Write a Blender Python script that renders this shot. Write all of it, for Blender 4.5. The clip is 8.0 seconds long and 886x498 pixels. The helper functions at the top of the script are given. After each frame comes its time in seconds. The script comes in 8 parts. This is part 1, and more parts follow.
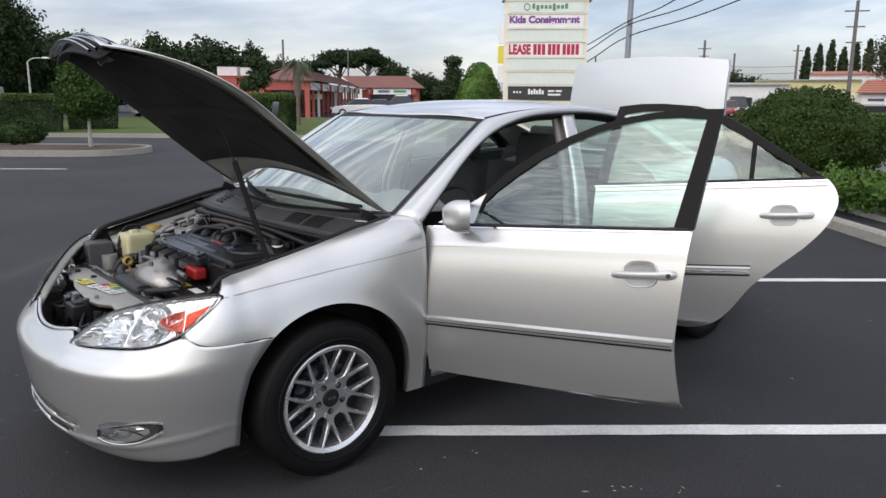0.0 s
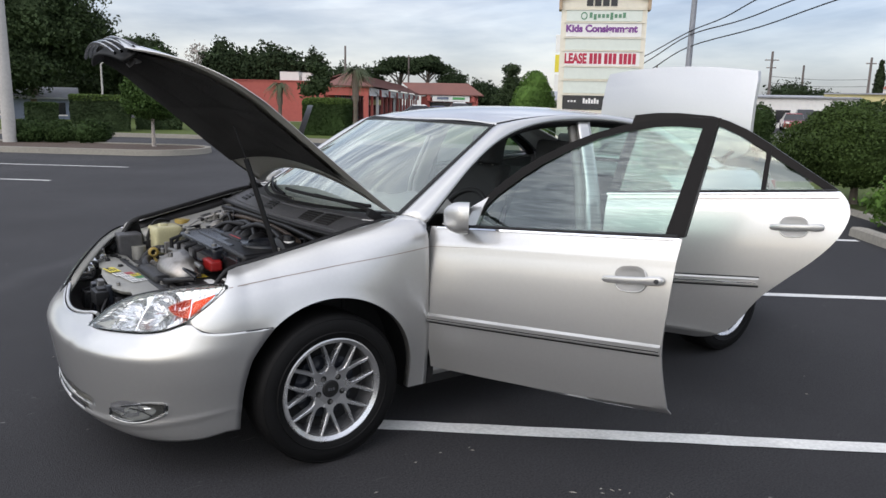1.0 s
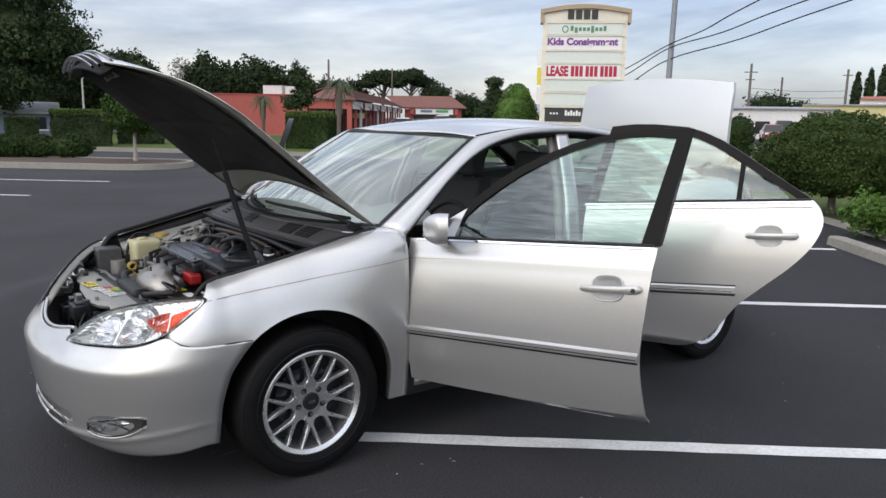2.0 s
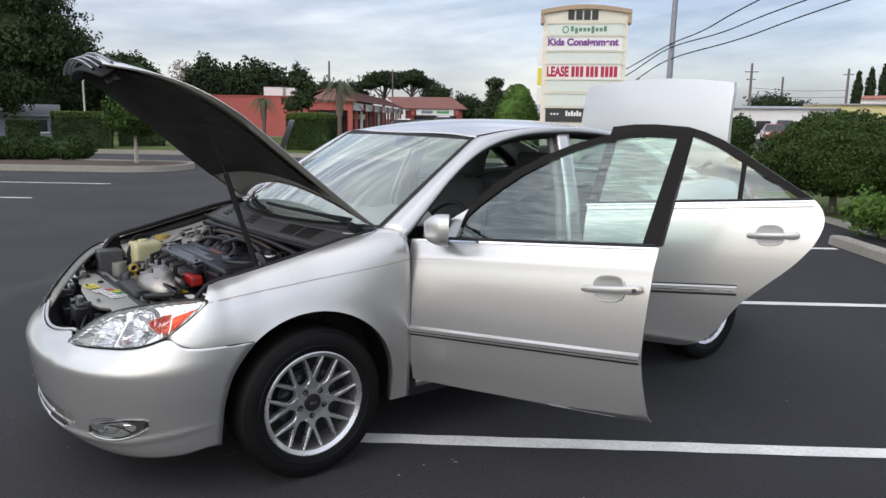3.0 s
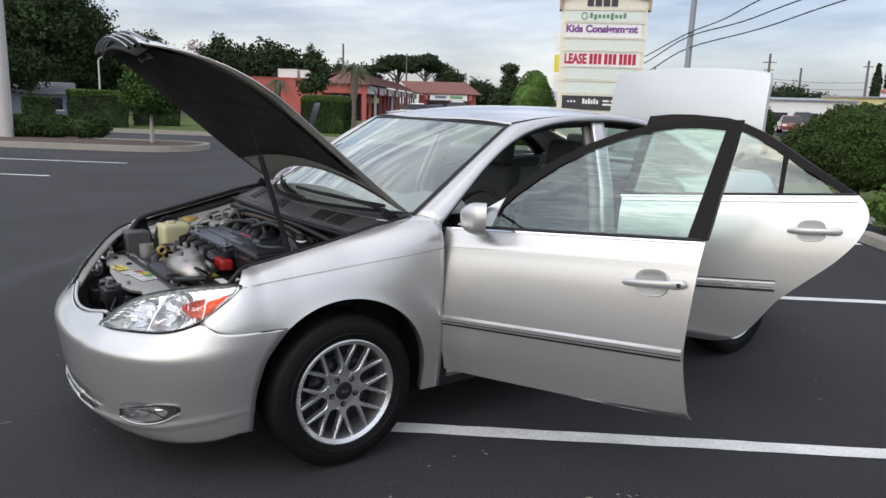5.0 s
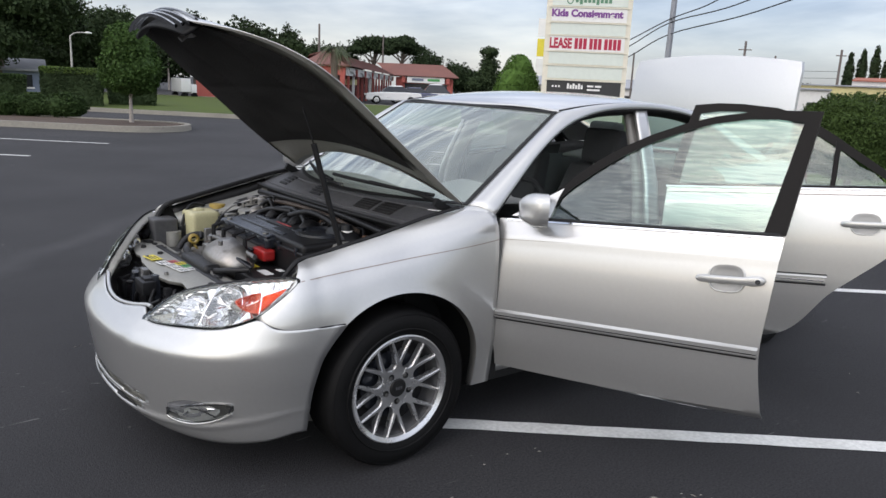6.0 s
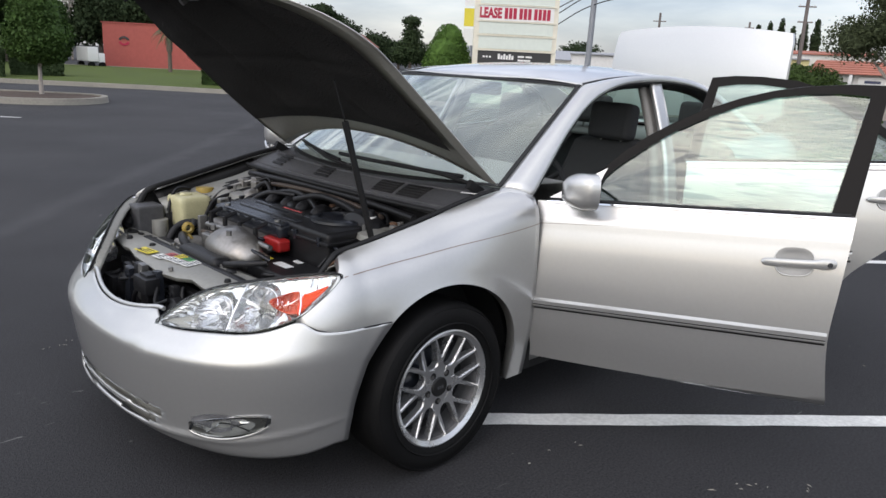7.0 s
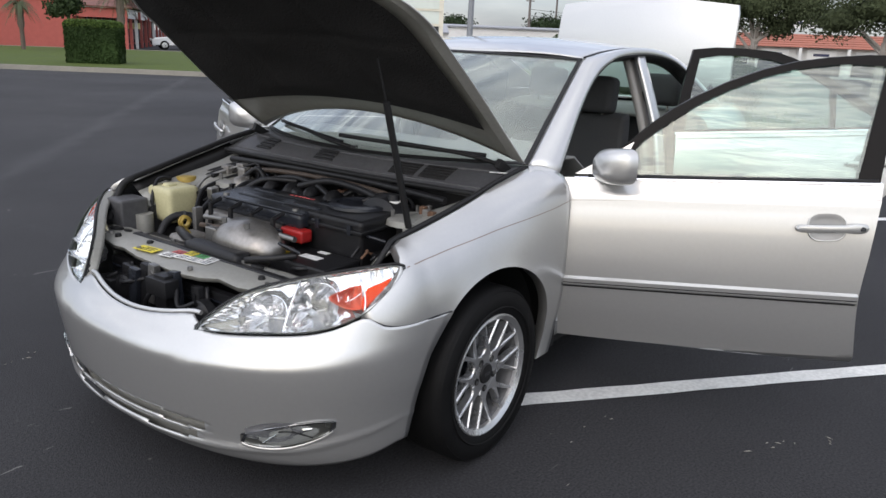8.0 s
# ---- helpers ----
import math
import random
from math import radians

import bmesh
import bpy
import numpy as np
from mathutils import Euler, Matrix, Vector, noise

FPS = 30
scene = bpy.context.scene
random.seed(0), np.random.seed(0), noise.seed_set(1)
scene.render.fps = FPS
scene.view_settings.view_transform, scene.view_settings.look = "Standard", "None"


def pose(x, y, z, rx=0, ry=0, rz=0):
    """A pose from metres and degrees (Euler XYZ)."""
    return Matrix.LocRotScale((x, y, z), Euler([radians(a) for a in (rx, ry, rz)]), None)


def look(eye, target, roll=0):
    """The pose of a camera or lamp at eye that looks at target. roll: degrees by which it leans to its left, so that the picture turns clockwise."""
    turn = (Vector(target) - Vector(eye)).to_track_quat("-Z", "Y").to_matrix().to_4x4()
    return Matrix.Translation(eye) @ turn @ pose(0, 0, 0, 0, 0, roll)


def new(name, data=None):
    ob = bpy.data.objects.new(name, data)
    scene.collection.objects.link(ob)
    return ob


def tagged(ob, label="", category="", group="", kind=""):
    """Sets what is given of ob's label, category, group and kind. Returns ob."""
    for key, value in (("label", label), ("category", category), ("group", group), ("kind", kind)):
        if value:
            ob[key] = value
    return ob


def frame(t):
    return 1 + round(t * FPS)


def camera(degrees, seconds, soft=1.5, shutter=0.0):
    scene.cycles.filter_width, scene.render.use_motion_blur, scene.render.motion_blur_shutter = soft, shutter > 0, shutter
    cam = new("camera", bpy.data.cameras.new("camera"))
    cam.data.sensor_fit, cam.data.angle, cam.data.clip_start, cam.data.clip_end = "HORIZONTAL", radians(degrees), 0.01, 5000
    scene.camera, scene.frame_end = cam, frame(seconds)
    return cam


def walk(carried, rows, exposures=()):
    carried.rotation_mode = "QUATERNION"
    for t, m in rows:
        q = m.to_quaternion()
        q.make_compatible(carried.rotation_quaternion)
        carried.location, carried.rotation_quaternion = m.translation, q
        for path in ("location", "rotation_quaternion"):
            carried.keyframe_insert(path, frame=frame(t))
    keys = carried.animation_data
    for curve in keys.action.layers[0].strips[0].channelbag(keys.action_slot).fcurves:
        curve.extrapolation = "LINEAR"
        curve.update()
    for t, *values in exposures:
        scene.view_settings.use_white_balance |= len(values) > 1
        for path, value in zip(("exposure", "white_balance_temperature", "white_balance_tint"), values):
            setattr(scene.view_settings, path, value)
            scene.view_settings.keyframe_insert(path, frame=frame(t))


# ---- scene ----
cam = camera(61.4, 8.0)
PATH = [
    (0, (-1.452, -3.21, 1.469), (-0.184, -1.715, 1.073), 0.3),
    (0.5, (-1.379, -3.335, 1.463), (-0.203, -1.761, 1.087), 0.7),
    (1, (-1.333, -3.42, 1.461), (-0.18, -1.83, 1.082), 1.3),
    (1.5, (-1.324, -3.445, 1.46), (-0.138, -1.874, 1.106), 1.3),
    (3, (-1.324, -3.447, 1.459), (-0.138, -1.874, 1.116), 0.8),
    (3.5, (-1.315, -3.439, 1.459), (-0.128, -1.869, 1.107), 1.0),
    (4, (-1.31, -3.431, 1.46), (-0.131, -1.854, 1.108), 1.2),
    (4.5, (-1.318, -3.412, 1.459), (-0.164, -1.819, 1.096), 1.5),
    (4.7, (-1.332, -3.392, 1.458), (-0.192, -1.791, 1.085), 1.8),
    (5.8, (-1.541, -3.111, 1.466), (-0.286, -1.607, 1.063), 2.1),
    (6, (-1.572, -3.045, 1.458), (-0.358, -1.514, 1.036), 2.7),
    (6.5, (-1.63, -2.772, 1.446), (-0.434, -1.248, 0.948), 3.1),
    (7, (-1.751, -2.573, 1.442), (-0.386, -1.195, 0.956), 2.9),
    (7.5, (-1.963, -2.361, 1.454), (-0.454, -1.14, 0.974), 1.8),
    (8, (-2.04, -2.087, 1.423), (-0.478, -0.96, 0.886), 2.4),
]
EXPOSURES = [(0, -.18), (4.7, -.18), (6.0, -.20), (8, -.17)]
walk(cam, [(t, look(eye, target, roll)) for t, eye, target, roll in PATH], EXPOSURES)

# ---- sky and light ----
SUN_ELEVATION, SUN_AZIMUTH = radians(36), radians(253)
world = bpy.data.worlds.new("overcast_sky")
scene.world = world
world.use_nodes = True
wn, wl = world.node_tree.nodes, world.node_tree.links
wn.clear()
w_out = wn.new("ShaderNodeOutputWorld")
w_bg = wn.new("ShaderNodeBackground")
w_sky = wn.new("ShaderNodeTexSky")
w_sky.sky_type, w_sky.sun_disc = "NISHITA", False
w_sky.sun_elevation, w_sky.sun_rotation = SUN_ELEVATION, SUN_AZIMUTH
w_sky.dust_density, w_sky.air_density = 1.5, 1.0
w_dim = wn.new("ShaderNodeMixRGB")
w_dim.blend_type = "MULTIPLY"
w_dim.inputs["Fac"].default_value = 1.0
w_dim.inputs["Color2"].default_value = (0.0770, 0.079, 0.0880, 1)
w_co = wn.new("ShaderNodeTexCoord")
w_map = wn.new("ShaderNodeMapping")
w_map.inputs["Scale"].default_value = (1.6, 1.6, 7.0)
w_map.inputs["Location"].default_value = (0.3, 0.7, 0.25)
w_noise = wn.new("ShaderNodeTexNoise")
w_noise.inputs["Scale"].default_value = 1.7
w_noise.inputs["Detail"].default_value = 7.0
w_noise.inputs["Roughness"].default_value = 0.55
w_ramp = wn.new("ShaderNodeValToRGB")
w_ramp.color_ramp.elements[0].position, w_ramp.color_ramp.elements[0].color = 0.34, (0.62, 0.62, 0.62, 1)
w_ramp.color_ramp.elements[1].position, w_ramp.color_ramp.elements[1].color = 0.66, (0.98, 0.98, 0.98, 1)
w_cloud = wn.new("ShaderNodeValToRGB")
w_cloud.color_ramp.elements[0].position, w_cloud.color_ramp.elements[0].color = 0.34, (0.495, 0.515, 0.615, 1)
w_cloud.color_ramp.elements[1].position, w_cloud.color_ramp.elements[1].color = 0.70, (0.935, 0.905, 0.865, 1)
w_mix = wn.new("ShaderNodeMixRGB")
wl.new(w_co.outputs["Generated"], w_map.inputs["Vector"])
wl.new(w_map.outputs["Vector"], w_noise.inputs["Vector"])
wl.new(w_noise.outputs["Fac"], w_ramp.inputs["Fac"])
wl.new(w_noise.outputs["Fac"], w_cloud.inputs["Fac"])
wl.new(w_sky.outputs["Color"], w_dim.inputs["Color1"])
wl.new(w_ramp.outputs["Color"], w_mix.inputs["Fac"])
wl.new(w_dim.outputs["Color"], w_mix.inputs["Color1"])
w_glow = wn.new("ShaderNodeMixRGB")
w_glow.blend_type = "ADD"
w_glow.inputs["Fac"].default_value = 1.0
wl.new(w_cloud.outputs["Color"], w_glow.inputs["Color1"])
wl.new(w_dim.outputs["Color"], w_glow.inputs["Color2"])
# a cloudy sky is dimmer at the horizon than overhead
w_sep, w_grad, w_lift = wn.new("ShaderNodeSeparateXYZ"), wn.new("ShaderNodeMapRange"), wn.new("ShaderNodeMixRGB")
w_grad.inputs["From Min"].default_value, w_grad.inputs["From Max"].default_value = 0.0, 1.0
w_grad.inputs["To Min"].default_value, w_grad.inputs["To Max"].default_value = 0.80, 1.66
w_lift.blend_type = "MULTIPLY"
w_lift.inputs["Fac"].default_value = 1.0
wl.new(w_co.outputs["Generated"], w_sep.inputs["Vector"])
wl.new(w_sep.outputs["Z"], w_grad.inputs["Value"])
wl.new(w_glow.outputs["Color"], w_lift.inputs["Color1"])
wl.new(w_grad.outputs["Result"], w_lift.inputs["Color2"])
# thin bright streaks of cloud, fading into the haze at the horizon
w_map2, w_streak, w_sramp, w_haze, w_bands = wn.new("ShaderNodeMapping"), wn.new("ShaderNodeTexNoise"), wn.new("ShaderNodeValToRGB"), wn.new("ShaderNodeMapRange"), wn.new("ShaderNodeMixRGB")
w_map2.vector_type = "TEXTURE"
w_map2.inputs["Rotation"].default_value = (-0.2, 0, 0)
w_map2.inputs["Scale"].default_value = (1 / 1.2, 1 / 1.2, 1 / 11)
w_streak.inputs["Scale"].default_value, w_streak.inputs["Detail"].default_value = 4.6, 8.0
w_streak.inputs["Distortion"].default_value = 0.3
w_sramp.color_ramp.elements[0].position, w_sramp.color_ramp.elements[0].color = 0.41, (0.655, 0.668, 0.74, 1)
w_sramp.color_ramp.elements[1].position, w_sramp.color_ramp.elements[1].color = 0.60, (1.66, 1.63, 1.56, 1)
w_haze.inputs["From Min"].default_value, w_haze.inputs["From Max"].default_value = 0.05, 0.45
w_bands.blend_type = "MULTIPLY"
wl.new(w_co.outputs["Generated"], w_map2.inputs["Vector"])
wl.new(w_map2.outputs["Vector"], w_streak.inputs["Vector"])
wl.new(w_streak.outputs["Fac"], w_sramp.inputs["Fac"])
wl.new(w_sep.outputs["Z"], w_haze.inputs["Value"])
w_calm, w_amount = wn.new("ShaderNodeMapRange"), wn.new("ShaderNodeMath")
w_calm.inputs["From Min"].default_value, w_calm.inputs["From Max"].default_value = 0.60, 0.88
w_calm.inputs["To Min"].default_value, w_calm.inputs["To Max"].default_value = 1.0, 0.15
w_amount.operation = "MULTIPLY"
wl.new(w_sep.outputs["Z"], w_calm.inputs["Value"])
wl.new(w_haze.outputs["Result"], w_amount.inputs[0])
wl.new(w_calm.outputs["Result"], w_amount.inputs[1])
wl.new(w_amount.outputs[0], w_bands.inputs["Fac"])
wl.new(w_lift.outputs["Color"], w_bands.inputs["Color1"])
wl.new(w_sramp.outputs["Color"], w_bands.inputs["Color2"])
wl.new(w_bands.outputs["Color"], w_mix.inputs["Color2"])
# cloud is brighter round the hidden sun
w_dot, w_near, w_sunny = wn.new("ShaderNodeVectorMath"), wn.new("ShaderNodeMapRange"), wn.new("ShaderNodeMixRGB")
w_dot.operation = "DOT_PRODUCT"
w_dot.inputs[1].default_value = (math.sin(SUN_AZIMUTH) * math.cos(SUN_ELEVATION), math.cos(SUN_AZIMUTH) * math.cos(SUN_ELEVATION), math.sin(SUN_ELEVATION))
w_near.inputs["From Min"].default_value, w_near.inputs["From Max"].default_value = -0.25, 1.0
w_warm = wn.new("ShaderNodeMixRGB")
w_warm.inputs["Color1"].default_value, w_warm.inputs["Color2"].default_value = (1, 1, 1, 1), (1.58, 1.56, 1.46, 1)
wl.new(w_near.outputs["Result"], w_warm.inputs["Fac"])
w_sunny.blend_type = "MULTIPLY"
w_sunny.inputs["Fac"].default_value = 1.0
wl.new(w_co.outputs["Generated"], w_dot.inputs[0])
wl.new(w_dot.outputs["Value"], w_near.inputs["Value"])
wl.new(w_mix.outputs["Color"], w_sunny.inputs["Color1"])
wl.new(w_warm.outputs["Color"], w_sunny.inputs["Color2"])
wl.new(w_sunny.outputs["Color"], w_bg.inputs["Color"])
w_bg.inputs["Strength"].default_value = 1.0
wl.new(w_bg.outputs["Background"], w_out.inputs["Surface"])
sun = new("sun", bpy.data.lights.new("sun", "SUN"))
sun.data.energy, sun.data.angle, sun.data.color = 0.6, radians(120), (1.0, 0.935, 0.84)
sun_way = Vector((math.sin(SUN_AZIMUTH) * math.cos(SUN_ELEVATION), math.cos(SUN_AZIMUTH) * math.cos(SUN_ELEVATION), math.sin(SUN_ELEVATION)))
sun.rotation_euler = sun_way.to_track_quat("Z", "Y").to_euler()

# ---- materials ----
def material(name, color, rough=0.6, metal=0.0, vary=0.15, scale=8.0, bump=0.0, bump_scale=60.0, coat=0.0, per_object=0.0, spec=0.5, rough_vary=0.1):
    """A principled surface with variation at two scales and fine relief."""
    m = bpy.data.materials.new(name)
    m.use_nodes = True
    n, l = m.node_tree.nodes, m.node_tree.links
    p = n["Principled BSDF"]
    p.inputs["Metallic"].default_value = metal
    p.inputs["Specular IOR Level"].default_value = spec
    p.inputs["Coat Weight"].default_value = coat
    p.inputs["Coat Roughness"].default_value = 0.04
    co = n.new("ShaderNodeTexCoord")
    big, fine = n.new("ShaderNodeTexNoise"), n.new("ShaderNodeTexNoise")
    big.inputs["Scale"].default_value, big.inputs["Detail"].default_value = scale * 0.25, 4.0
    fine.inputs["Scale"].default_value, fine.inputs["Detail"].default_value = scale * 4.0, 5.0
    add = n.new("ShaderNodeMath")
    add.operation = "ADD"
    ramp = n.new("ShaderNodeMapRange")
    ramp.inputs["From Min"].default_value, ramp.inputs["From Max"].default_value = 0.6, 1.4
    ramp.inputs["To Min"].default_value, ramp.inputs["To Max"].default_value = 1.0 - vary, 1.0 + vary
    mul = n.new("ShaderNodeMixRGB")
    mul.blend_type = "MULTIPLY"
    mul.inputs["Fac"].default_value = 1.0
    mul.inputs["Color1"].default_value = (*color, 1)
    for t in (big, fine):
        l.new(co.outputs["Object"], t.inputs["Vector"])
    l.new(big.outputs["Fac"], add.inputs[0])
    l.new(fine.outputs["Fac"], add.inputs[1])
    l.new(add.outputs[0], ramp.inputs["Value"])
    value = ramp.outputs["Result"]
    if per_object:
        info, r2, m2 = n.new("ShaderNodeObjectInfo"), n.new("ShaderNodeMapRange"), n.new("ShaderNodeMath")
        r2.inputs["To Min"].default_value, r2.inputs["To Max"].default_value = 1 - per_object, 1 + per_object
        m2.operation = "MULTIPLY"
        l.new(info.outputs["Random"], r2.inputs["Value"])
        l.new(r2.outputs["Result"], m2.inputs[0])
        l.new(value, m2.inputs[1])
        value = m2.outputs[0]
    l.new(value, mul.inputs["Color2"])
    l.new(mul.outputs["Color"], p.inputs["Base Color"])
    rr = n.new("ShaderNodeMapRange")
    rr.inputs["From Min"].default_value, rr.inputs["From Max"].default_value = 0.3, 0.7
    rr.inputs["To Min"].default_value, rr.inputs["To Max"].default_value = max(0.01, rough * (1 - rough_vary)), min(1, rough * (1 + rough_vary))
    l.new(big.outputs["Fac"], rr.inputs["Value"])
    l.new(rr.outputs["Result"], p.inputs["Roughness"])
    if bump:
        bt, b = n.new("ShaderNodeTexNoise"), n.new("ShaderNodeBump")
        bt.inputs["Scale"].default_value, bt.inputs["Detail"].default_value = bump_scale, 6.0
        b.inputs["Strength"].default_value, b.inputs["Distance"].default_value = bump, 0.01
        l.new(co.outputs["Object"], bt.inputs["Vector"])
        l.new(bt.outputs["Fac"], b.inputs["Height"])
        l.new(b.outputs["Normal"], p.inputs["Normal"])
    return m


def glass_material(name, tint, rough=0.0, gloss_least=0.05, dust_haze=0.0, power=4.0, wave=0.0):
    """Clear thin glass: a tinted see-through sheet, glossier at a grazing look, with a film of dust and painted-in
    haze.
    """
    m = bpy.data.materials.new(name)
    m.use_nodes = True
    n, l = m.node_tree.nodes, m.node_tree.links
    n.clear()
    out, mix = n.new("ShaderNodeOutputMaterial"), n.new("ShaderNodeMixShader")
    clear, gloss, fres = n.new("ShaderNodeBsdfTransparent"), n.new("ShaderNodeBsdfGlossy"), n.new("ShaderNodeLayerWeight")
    clear.inputs["Color"].default_value = (*tint, 1)
    gloss.inputs["Roughness"].default_value = rough
    gloss.inputs["Color"].default_value = (0.93, 1.0, 0.95, 1)
    rise, span = n.new("ShaderNodeMath"), n.new("ShaderNodeMapRange")
    rise.operation, rise.inputs[1].default_value = "POWER", power
    span.inputs["To Min"].default_value, span.inputs["To Max"].default_value = gloss_least, 1.0
    l.new(fres.outputs["Facing"], rise.inputs[0])
    l.new(rise.outputs[0], span.inputs["Value"])
    l.new(span.outputs["Result"], mix.inputs["Fac"])
    if wave:
        # rolled glass is slightly wavy, which ripples what it mirrors
        co, lie, swell, ripple = n.new("ShaderNodeTexCoord"), n.new("ShaderNodeMapping"), n.new("ShaderNodeTexNoise"), n.new("ShaderNodeBump")
        lie.inputs["Scale"].default_value = (1.0, 1.0, 7.0)
        swell.inputs["Scale"].default_value, swell.inputs["Detail"].default_value = 3.2, 1.5
        ripple.inputs["Strength"].default_value, ripple.inputs["Distance"].default_value = 1.0, wave
        l.new(co.outputs["Object"], lie.inputs["Vector"])
        l.new(lie.outputs["Vector"], swell.inputs["Vector"])
        l.new(swell.outputs["Fac"], ripple.inputs["Height"])
        l.new(ripple.outputs["Normal"], gloss.inputs["Normal"])
    l.new(clear.outputs["BSDF"], mix.inputs[1])
    l.new(gloss.outputs["BSDF"], mix.inputs[2])
    film, grime, coat = n.new("ShaderNodeBsdfDiffuse"), n.new("ShaderNodeTexNoise"), n.new("ShaderNodeMixShader")
    film.inputs["Color"].default_value = (0.70, 0.75, 0.70, 1)
    grime.inputs["Scale"].default_value, grime.inputs["Detail"].default_value = 5.0, 6.0
    much = n.new("ShaderNodeMath")
    much.operation, much.inputs[1].default_value = "MULTIPLY", dust_haze * 2
    l.new(grime.outputs["Fac"], much.inputs[0])
    l.new(much.outputs[0], coat.inputs["Fac"])
    l.new(mix.outputs["Shader"], coat.inputs[1])
    l.new(film.outputs["BSDF"], coat.inputs[2])
    l.new((coat if dust_haze else mix).outputs["Shader"], out.inputs["Surface"])
    return m


def asphalt_material():
    m = material("asphalt", (0.0150, 0.0149, 0.0168), rough=0.85, vary=0.30, scale=1.2, bump=0.5, bump_scale=160.0, spec=0.36)
    n, l = m.node_tree.nodes, m.node_tree.links
    p = n["Principled BSDF"]
    mul = p.inputs["Base Color"].links[0].from_node
    co = n.new("ShaderNodeTexCoord")
    spots = n.new("ShaderNodeTexVoronoi")
    spots.inputs["Scale"].default_value = 2.3
    sr = n.new("ShaderNodeMapRange")
    sr.inputs["From Min"].default_value, sr.inputs["From Max"].default_value = 0.012, 0.03
    sr.inputs["To Min"].default_value, sr.inputs["To Max"].default_value = 1.0, 0.0
    patch = n.new("ShaderNodeTexNoise")
    patch.inputs["Scale"].default_value, patch.inputs["Detail"].default_value = 0.35, 3.0
    pr = n.new("ShaderNodeMapRange")
    pr.inputs["From Min"].default_value, pr.inputs["From Max"].default_value = 0.35, 0.7
    pr.inputs["To Min"].default_value, pr.inputs["To Max"].default_value = 0.0, 0.55
    aged = n.new("ShaderNodeMixRGB")
    aged.inputs["Color2"].default_value = (0.038, 0.0375, 0.0395, 1)
    dot = n.new("ShaderNodeMixRGB")
    dot.inputs["Color2"].default_value = (0.22, 0.21, 0.19, 1)
    l.new(co.outputs["Object"], spots.inputs["Vector"])
    l.new(co.outputs["Object"], patch.inputs["Vector"])
    l.new(spots.outputs["Distance"], sr.inputs["Value"])
    l.new(patch.outputs["Fac"], pr.inputs["Value"])
    l.new(mul.outputs["Color"], aged.inputs["Color1"])
    # the driving lane is more worn than the sealed stalls
    lane, lane_at, worn_most = n.new("ShaderNodeVectorMath"), n.new("ShaderNodeMapRange"), n.new("ShaderNodeMath")
    lane.operation = "DOT_PRODUCT"
    lane.inputs[1].default_value = (.775, -.632, 0)
    lane_at.interpolation_type = "SMOOTHSTEP"
    lane_at.inputs["From Min"].default_value, lane_at.inputs["From Max"].default_value = 1.5, -4.0
    lane_at.inputs["To Min"].default_value, lane_at.inputs["To Max"].default_value = 0.0, 0.36
    worn_most.operation, worn_most.use_clamp = "ADD", True
    l.new(co.outputs["Object"], lane.inputs[0])
    l.new(lane.outputs["Value"], lane_at.inputs["Value"])
    l.new(pr.outputs["Result"], worn_most.inputs[0])
    l.new(lane_at.outputs["Result"], worn_most.inputs[1])
    l.new(worn_most.outputs[0], aged.inputs["Fac"])
    # stones of the surface course
    grain, grain_at, stony = n.new("ShaderNodeTexNoise"), n.new("ShaderNodeMapRange"), n.new("ShaderNodeMixRGB")
    grain.inputs["Scale"].default_value, grain.inputs["Detail"].default_value = 110.0, 4.0
    grain_at.inputs["From Min"].default_value, grain_at.inputs["From Max"].default_value = 0.3, 0.7
    grain_at.inputs["To Min"].default_value, grain_at.inputs["To Max"].default_value = 0.45, 1.55
    stony.blend_type = "MULTIPLY"
    stony.inputs["Fac"].default_value = 1.0
    l.new(co.outputs["Object"], grain.inputs["Vector"])
    l.new(grain.outputs["Fac"], grain_at.inputs["Value"])
    l.new(aged.outputs["Color"], stony.inputs["Color1"])
    l.new(grain_at.outputs["Result"], stony.inputs["Color2"])
    l.new(stony.outputs["Color"], dot.inputs["Color1"])
    l.new(sr.outputs["Result"], dot.inputs["Fac"])
    # a long pale scuff across the lot
    sep = n.new("ShaderNodeSeparateXYZ")
    l.new(co.outputs["Object"], sep.inputs["Vector"])
    wob = n.new("ShaderNodeTexNoise")
    wob.inputs["Scale"].default_value, wob.inputs["Detail"].default_value = 0.9, 5.0
    l.new(co.outputs["Object"], wob.inputs["Vector"])
    terms = []
    for out, k in ((sep.outputs["X"], -0.755), (sep.outputs["Y"], 0.656), (wob.outputs["Fac"], 0.5)):
        q = n.new("ShaderNodeMath")
        q.operation = "MULTIPLY"
        q.inputs[1].default_value = k
        l.new(out, q.inputs[0])
        terms.append(q.outputs[0])
    s1, s2 = n.new("ShaderNodeMath"), n.new("ShaderNodeMath")
    l.new(terms[0], s1.inputs[0])
    l.new(terms[1], s1.inputs[1])
    l.new(s1.outputs[0], s2.inputs[0])
    l.new(terms[2], s2.inputs[1])
    off, dist, band, amount = n.new("ShaderNodeMath"), n.new("ShaderNodeMath"), n.new("ShaderNodeMapRange"), n.new("ShaderNodeMath")
    off.operation, off.inputs[1].default_value = "SUBTRACT", 2.95
    dist.operation = "ABSOLUTE"
    band.inputs["From Min"].default_value, band.inputs["From Max"].default_value = 0.0, 0.20
    band.inputs["To Min"].default_value, band.inputs["To Max"].default_value = 0.5, 0.0
    amount.operation = "MULTIPLY"
    scuff = n.new("ShaderNodeMixRGB")
